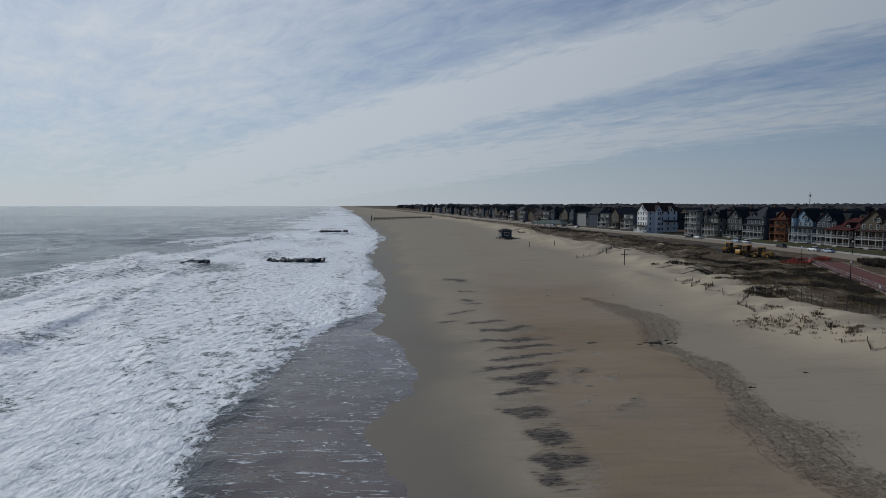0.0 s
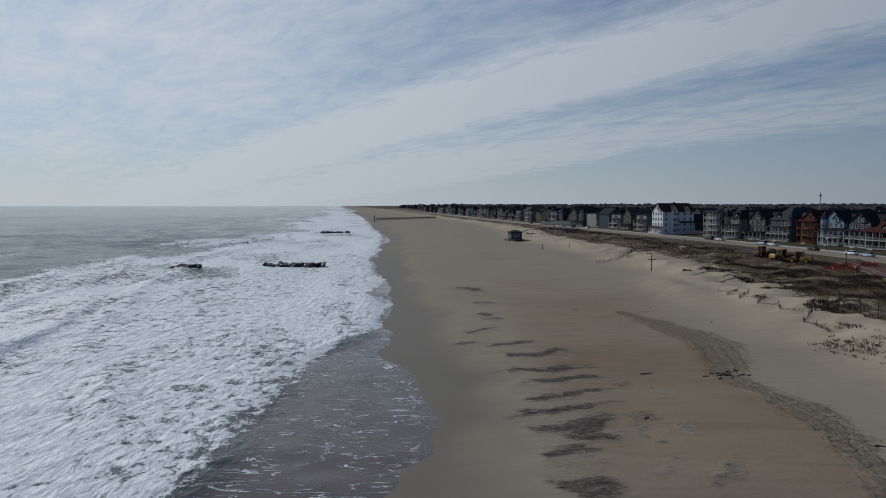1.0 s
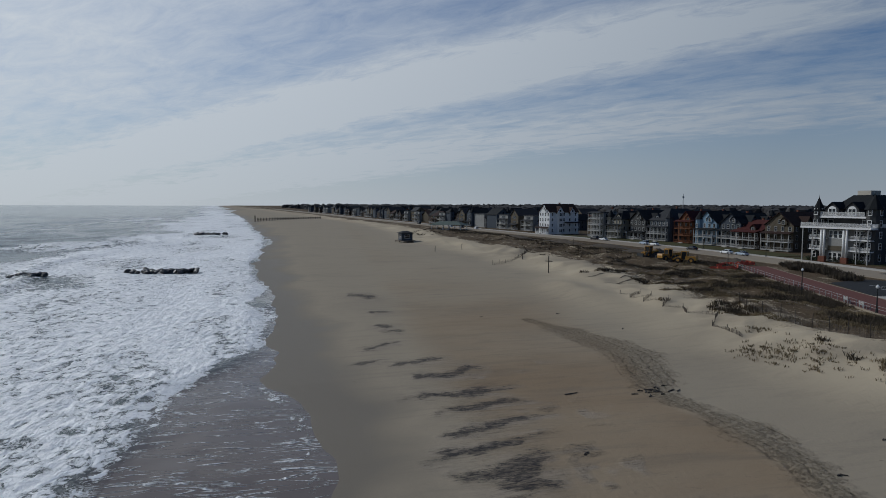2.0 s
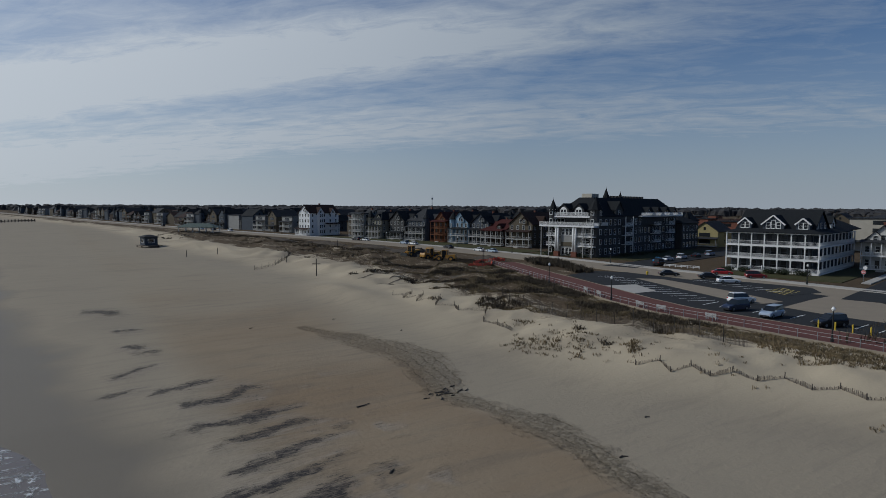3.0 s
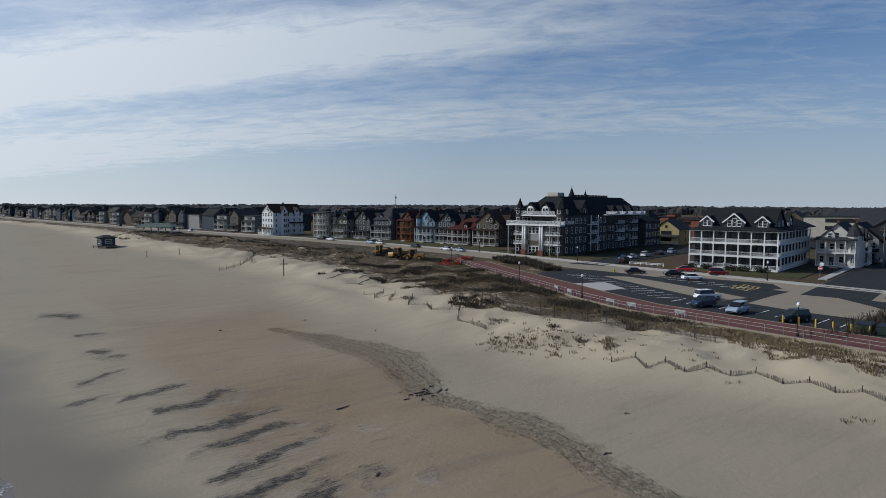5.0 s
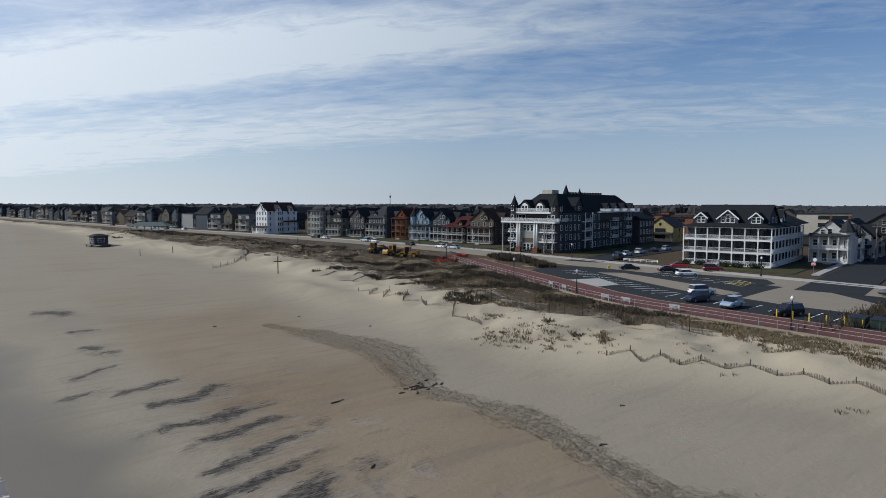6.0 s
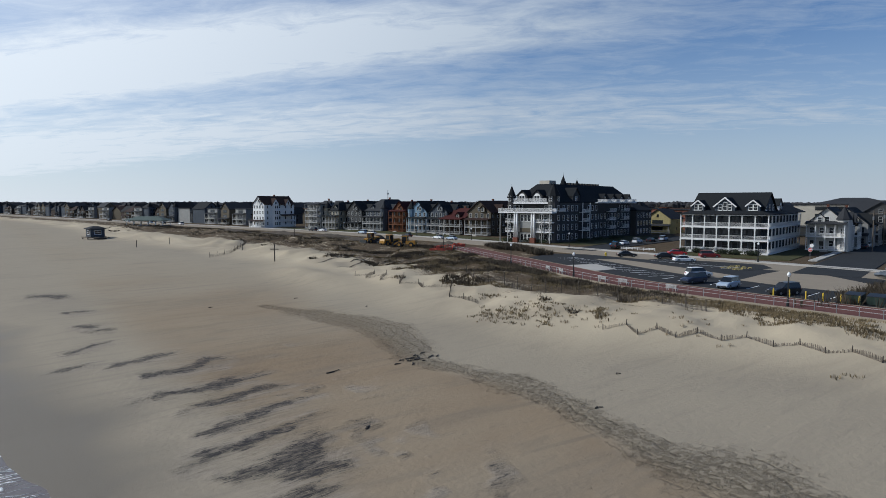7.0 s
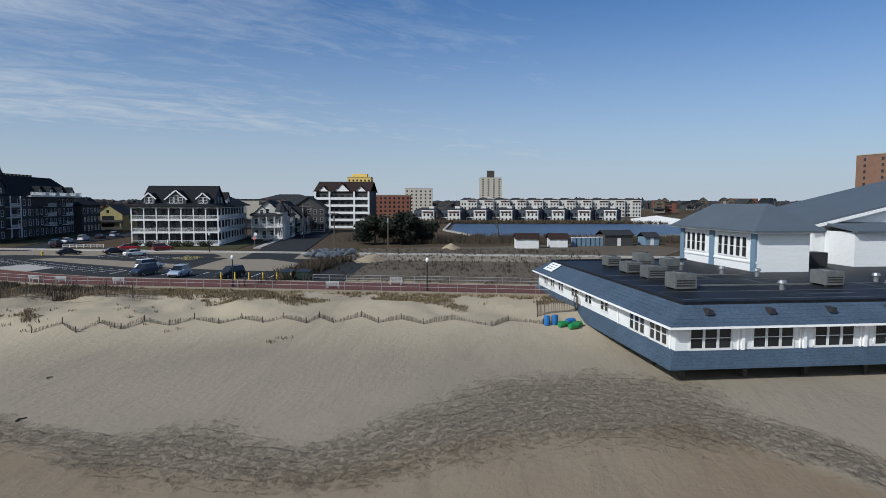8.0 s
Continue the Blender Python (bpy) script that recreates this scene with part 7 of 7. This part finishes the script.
heap("earth_mound", 86, 320, 18, 3, 1.7, SOIL, "long low bank of brown earth beside the road", 7, 107)
heap("earth_mound", 112, 190, 8, 2.5, 1.4, SOIL, "low bank of brown earth at the road edge", 8, 100)
heap("earth_mound", 152, 50, 4, 3, 1.6, TAN_SOIL, "small heap of tan soil on the lot", 9)
heap("earth_mound", 118, 62, 7, 4, 1.3, TAN_SOIL, "broad heap of tan soil on the lot", 10)

TRACK = plain("dark_damp_sand", (0.10, 0.08, 0.056), 0.95, vary=0.6, grain=2.0)
rt = random.Random(41)
for k in range(16):
    x, y = 56 + k * 1.5 + rt.uniform(-2, 2), 158 + rt.uniform(-10, 14)
    a = radians(rt.uniform(5, 45))
    bend = rt.uniform(-0.06, 0.06)
    s = Shape()
    last = None
    for i in range(rt.randint(8, 16)):
        here = (x, y, gz(x, y) + 0.03)
        if last:
            s.beam(last, here, rt.uniform(0.25, 0.5), 0.06)
        last = here
        a += bend
        x, y = x + 1.3 * math.cos(a), y + 1.3 * math.sin(a)
    solid("tyre_track", s, TRACK, "dark tyre track pressed into the dune sand", "track", "tyre tracks", "structure")

NET = plain("orange_red_netting", (0.55, 0.09, 0.05), 0.7, vary=0.5)
rn = random.Random(31)
net = thing("barrier_netting", pose(0, 0, 0), "crumpled orange-red plastic barrier netting round the works", "barrier")
pts = [(93, 172.5), (96, 170.5), (99.5, 171.5), (103, 175.5), (107, 181), (111.5, 180.5), (112, 184), (104, 182), (97, 176)]
for (x0, y0), (x1, y1) in zip(pts, pts[1:]):
    s = Shape()
    for i in range(8):
        t0, t1 = i / 8, (i + 1) / 8
        a = (x0 + (x1 - x0) * t0 + rn.uniform(-0.2, 0.2), y0 + (y1 - y0) * t0, STREET + 0.55 + rn.uniform(-0.25, 0.1))
        b = (x0 + (x1 - x0) * t1 + rn.uniform(-0.2, 0.2), y0 + (y1 - y0) * t1, STREET + 0.55 + rn.uniform(-0.25, 0.1))
        s.beam(a, b, 0.06, rn.uniform(0.5, 0.95))
    part("net", s, NET, net)
for x, y in pts:
    part("stake", Shape().box(x - 0.04, y - 0.04, STREET - 0.5, x + 0.04, y + 0.04, STREET + 1.2), WOOD_GREY, net)


# ---- across the dirt lot and beyond the lake ----
def shed(x, y, w_, d_, hh, wall, turn, label):
    s = thing("shed", pose(x, y, STREET, 0, 0, turn), label, "shed", "sheds on the lot")
    part("wall", Shape().box(-d_ / 2, -w_ / 2, -0.1, d_ / 2, w_ / 2, hh), wall, s)
    part("roof", gable_roof(Shape(), "y", -d_ / 2, d_ / 2, -w_ / 2, w_ / 2, hh, 1.1, 0.35, 0.15), ROOF_BROWN if wall is SIDING["white"] else ROOF_GREY, s)
    part("door", Shape().box(-d_ / 2 - 0.05, -0.5, 0, -d_ / 2 + 0.01, 0.5, 2.0), WHITE, s)
    return s


shed(157, 31.5, 5.6, 4, 2.5, SIDING["white"], 8, "white clapboard shed with brown roof")
shed(162, 23.6, 4.6, 4, 2.3, SIDING["white"], 8, "white clapboard shed with brown roof")
shed(170.5, 8.0, 8.0, 5, 2.9, SIDING["grey"], 20, "grey shed with grey roof")
shed(174.5, -1.5, 4.0, 4, 2.2, SIDING["blue"], 20, "small pale blue shed")
for i in range(7):
    p = thing("container_unit", pose(165.5 + i * 0.5, 19.2 - i * 1.25, STREET, 0, 0, 18), "pale blue-green portable cabin on the lot", "cabin", "portable cabins")
    part("cabin", Shape().box(-0.55, -0.5, 0, 0.55, 0.5, 2.2), SIDING["blue"], p)
    part("roof", Shape().box(-0.6, -0.55, 2.2, 0.6, 0.55, 2.35), WHITE, p)


def block(m, w_, d_, floors, cols, wall, label, fh=3.0, cap=None, balconies=False, group="", sides=True, glassw=1.5):
    """A flat-roofed block facing -x with window bands."""
    b = thing("apartment_building", m, label, "building", group)
    top = floors * fh + 0.8
    part("wall", Shape().box(0, -w_ / 2, -0.5, d_, w_ / 2, top), wall, b)
    part("roof", Shape().box(-0.25, -w_ / 2 - 0.25, top, d_ + 0.25, w_ / 2 + 0.25, top + 0.5), cap or WALKWAY, b)
    f = Shape().box(-0.03, -glassw / 2, 0, 0.05, glassw / 2, 1.6).mesh("window", GLASS)
    for k in range(floors):
        for i in range(cols):
            part("window", f, None, b, at=pose(-0.02, -w_ / 2 + w_ * (i + 0.5) / cols, 0.9 + k * fh))
        if sides:
            for i in range(max(2, cols // 2)):
                part("window", f, None, b, at=pose(d_ * (i + 0.5) / max(2, cols // 2), w_ / 2 + 0.02, 0.9 + k * fh, 0, 0, -90))
        if balconies:
            part("balcony", Shape().box(-1.1, -w_ / 2 + 0.3, k * fh + 0.35, 0.0, w_ / 2 - 0.3, k * fh + 0.6).box(-1.1, -w_ / 2 + 0.3, k * fh + 0.6, -1.02, w_ / 2 - 0.3, k * fh + 1.4), WHITE, b)
    return b


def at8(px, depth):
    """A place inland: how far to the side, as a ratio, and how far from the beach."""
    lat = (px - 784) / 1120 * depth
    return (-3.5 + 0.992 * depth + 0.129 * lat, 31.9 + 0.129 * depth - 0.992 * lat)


def condo():
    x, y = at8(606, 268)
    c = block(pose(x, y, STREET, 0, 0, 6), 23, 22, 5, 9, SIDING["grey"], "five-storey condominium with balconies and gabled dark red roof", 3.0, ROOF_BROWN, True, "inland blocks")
    part("gable_roof", gable_roof(Shape(), "y", 0, 22, -11.5, 11.5, 15.9, 4.2, 0.6), ROOF_BROWN, c)
    for yy, w_ in ((-8, 4.6), (0, 6.6), (8, 4.6)):
        g = part("gable", Shape().cross_x([(yy - w_ / 2, 15.8), (yy + w_ / 2, 15.8), (yy, 15.8 + w_ * 0.5)], -0.5, 6), WHITE, c)
        part("gable_cap", gable_roof(Shape(), "x", -0.5, 7, yy - w_ / 2, yy + w_ / 2, 15.8, w_ * 0.5, 0.4, 0.2), ROOF_BROWN, g)
    for yy in (-11.3, -5.2, 5.2, 11.3):
        part("pier", Shape().box(-1.2, yy - 0.35, 0, 0, yy + 0.35, 15.8), WHITE, c)


condo()
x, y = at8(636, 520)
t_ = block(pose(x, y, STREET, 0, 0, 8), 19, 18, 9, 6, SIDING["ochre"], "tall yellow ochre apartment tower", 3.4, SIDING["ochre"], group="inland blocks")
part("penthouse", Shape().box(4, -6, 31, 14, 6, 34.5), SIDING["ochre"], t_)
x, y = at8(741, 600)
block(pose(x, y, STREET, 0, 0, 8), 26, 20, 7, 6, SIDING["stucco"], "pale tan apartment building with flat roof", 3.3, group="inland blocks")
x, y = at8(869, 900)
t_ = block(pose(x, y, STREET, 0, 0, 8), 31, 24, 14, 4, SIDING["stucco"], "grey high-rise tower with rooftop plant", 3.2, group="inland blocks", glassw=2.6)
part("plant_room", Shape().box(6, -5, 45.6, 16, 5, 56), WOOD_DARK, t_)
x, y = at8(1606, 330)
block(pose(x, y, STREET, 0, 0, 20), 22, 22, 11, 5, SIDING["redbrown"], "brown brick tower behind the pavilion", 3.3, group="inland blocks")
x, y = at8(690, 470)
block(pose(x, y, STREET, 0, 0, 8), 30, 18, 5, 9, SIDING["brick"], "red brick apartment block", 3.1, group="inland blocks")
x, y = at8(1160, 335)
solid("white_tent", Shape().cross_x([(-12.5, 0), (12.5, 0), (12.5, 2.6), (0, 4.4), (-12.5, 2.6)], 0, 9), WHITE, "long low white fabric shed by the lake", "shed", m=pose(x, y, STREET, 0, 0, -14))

def town_row(x, y, turn, wall, label, group, hh=8.2):
    """One house of a terrace: pale bay with a roof deck, set-back darker half with a low hipped roof."""
    b = thing("row_house", pose(x, y, STREET, 0, 0, turn), label, "house", group)
    part("wall", Shape().box(0, -6.6, -0.3, 12, 6.6, hh), wall, b)
    part("bay", Shape().box(-1.6, -6.0, -0.3, 0, 1.4, hh - 0.3), SIDING["front_white"], b)
    part("parapet", Shape().box(-1.75, -6.1, hh - 0.3, 0.2, 1.5, hh + 0.1), WHITE, b)
    part("roof", hip_roof(Shape(), 1.0, 12, -6.6, 6.6, hh, 1.7, 0.4, 0.4), ROOF_GREY, b)
    part("stair_head", Shape().box(3.0, -4.6, hh, 6.0, -1.6, hh + 2.4), SIDING["front_white"], b)
    part("porch", Shape().box(-1.3, 1.8, 2.4, 0, 6.2, 2.65).box(-1.3, 1.9, -0.3, -1.1, 2.1, 2.4).box(-1.3, 5.9, -0.3, -1.1, 6.1, 2.4), WHITE, b)
    part("awning", Shape().cross_y([(-2.2, hh - 1.1), (-1.62, hh - 1.1), (-1.62, hh - 0.5)], -5.4, 0.8), ROOF_RED, b)
    for k in range(max(2, int(hh / 2.9))):
        for yy, xx in ((-4.9, -1.62), (-2.6, -1.62), (-0.3, -1.62), (2.9, -0.02), (5.0, -0.02)):
            part("window", Shape().box(xx - 0.03, yy - 0.55, 0.7 + k * 2.8, xx + 0.03, yy + 0.55, 2.1 + k * 2.8), GLASS, b)
    return b


bank = []
for i in range(1500):
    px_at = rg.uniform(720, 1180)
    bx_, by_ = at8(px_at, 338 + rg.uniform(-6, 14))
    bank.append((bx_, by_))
tufts("bank_scrub", bank, GRASS_DARK, "dark bare brush along the far bank of the lake", 2.2, 8, 1.2, 0.10, 12)
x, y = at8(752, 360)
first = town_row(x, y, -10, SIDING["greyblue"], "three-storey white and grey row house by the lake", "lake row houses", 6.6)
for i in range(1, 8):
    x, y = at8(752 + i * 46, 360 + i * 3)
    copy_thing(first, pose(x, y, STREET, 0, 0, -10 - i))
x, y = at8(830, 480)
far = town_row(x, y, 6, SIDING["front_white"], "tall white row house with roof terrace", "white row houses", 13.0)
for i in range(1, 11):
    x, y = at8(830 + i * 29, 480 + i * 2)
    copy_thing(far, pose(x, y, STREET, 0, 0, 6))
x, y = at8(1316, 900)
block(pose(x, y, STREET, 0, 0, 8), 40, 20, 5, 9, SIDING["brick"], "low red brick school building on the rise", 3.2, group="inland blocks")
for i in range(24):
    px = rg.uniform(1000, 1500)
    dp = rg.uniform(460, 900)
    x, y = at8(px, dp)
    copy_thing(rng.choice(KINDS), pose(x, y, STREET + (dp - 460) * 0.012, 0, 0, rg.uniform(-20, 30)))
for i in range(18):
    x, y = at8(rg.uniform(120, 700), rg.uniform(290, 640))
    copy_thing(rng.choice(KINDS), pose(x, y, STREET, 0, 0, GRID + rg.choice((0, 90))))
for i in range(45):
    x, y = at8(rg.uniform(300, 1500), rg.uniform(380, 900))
    copy_thing(rng.choice(trees), pose(x, y, STREET, 0, 0, rg.uniform(0, 360)) @ Matrix.Scale(rg.uniform(0.8, 1.2), 4))

# utility poles and masts
for x, y, hh in ((189, 101.5, 11), (214, 107.5, 11), (151.5, 79.8, 9.5), (152, 66, 9), (240, 114, 11)):
    p = thing("utility_pole", pose(x, y, STREET, 0, 0, GRID), "weathered wooden utility pole with crossarm", "pole", "utility poles")
    part("pole", Shape().tube(0, 0, -0.5, hh, 0.16, 0.11, 8), WOOD_GREY, p)
    part("crossarm", Shape().box(-0.07, -1.1, hh - 1.0, 0.07, 1.1, hh - 0.82), WOOD_GREY, p)
    part("transformer", Shape().tube(-0.4, 0, hh - 2.6, hh - 1.6, 0.25, n=10), STEEL, p)
mast = thing("radio_mast", pose(552, 950, STREET), "tall thin steel radio mast above the roofs", "mast")
part("mast", Shape().tube(0, 0, 0, 34, 0.9, 0.3, 6), STEEL, mast)
part("antenna", Shape().box(-1.2, -1.2, 27, 1.2, 1.2, 30), STEEL, mast)
tank = thing("water_tower", pose(1060, 1000, STREET), "white water tower above the trees", "water tower")
part("tank", loft(Shape(), [[(r_ * math.cos(i * math.pi / 8), r_ * math.sin(i * math.pi / 8), z) for i in range(16)] for z, r_ in ((14, 2), (16.5, 9), (19.5, 10.5), (22, 8), (23.5, 2))]), WHITE, tank, smooth=True)
part("stem", Shape().tube(0, 0, 0, 14.2, 2.0, 1.8, 10), WHITE, tank)

# far woods that close the view inland: many small clumps
WOODS = plain("far_winter_woods", (0.026, 0.025, 0.026), 0.95, vary=0.7, grain=0.03, stain=0.006)
rw = random.Random(77)
s = Shape()
for i in range(5200):
    a = rw.uniform(-4, 128)
    dist = rw.uniform(1150, 2700)
    x, y = dist * math.sin(radians(a)), 32 + dist * math.cos(radians(a))
    if x < float(road_x(max(-300, min(y, 5200)))) + 90:
        continue
    hh = (8 + 9 * float(bumps(x, y, 260, 61))) * rw.uniform(0.8, 1.05) * (0.62 + dist / 5600)
    w_ = rw.uniform(7, 18)
    n = 6
    ph = rw.uniform(0, 6.28)
    lo = [(x + w_ * rw.uniform(0.7, 1.1) * math.cos(ph + k * 1.047), y + w_ * rw.uniform(0.7, 1.1) * math.sin(ph + k * 1.047), STREET - 0.5) for k in range(n)]
    hi = [(x + w_ * rw.uniform(0.5, 0.9) * math.cos(ph + k * 1.047), y + w_ * rw.uniform(0.5, 0.9) * math.sin(ph + k * 1.047), STREET + hh * rw.uniform(0.7, 1.0)) for k in range(n)]
    s.face_set(lo + hi + [(x, y, STREET + hh * 1.12)], [(k, (k + 1) % n, n + (k + 1) % n, n + k) for k in range(n)] + [(n + k, n + (k + 1) % n, 2 * n) for k in range(n)])
solid("far_woods", s, WOODS, "dark band of bare winter woods on the horizon", "woods", kind="stuff")
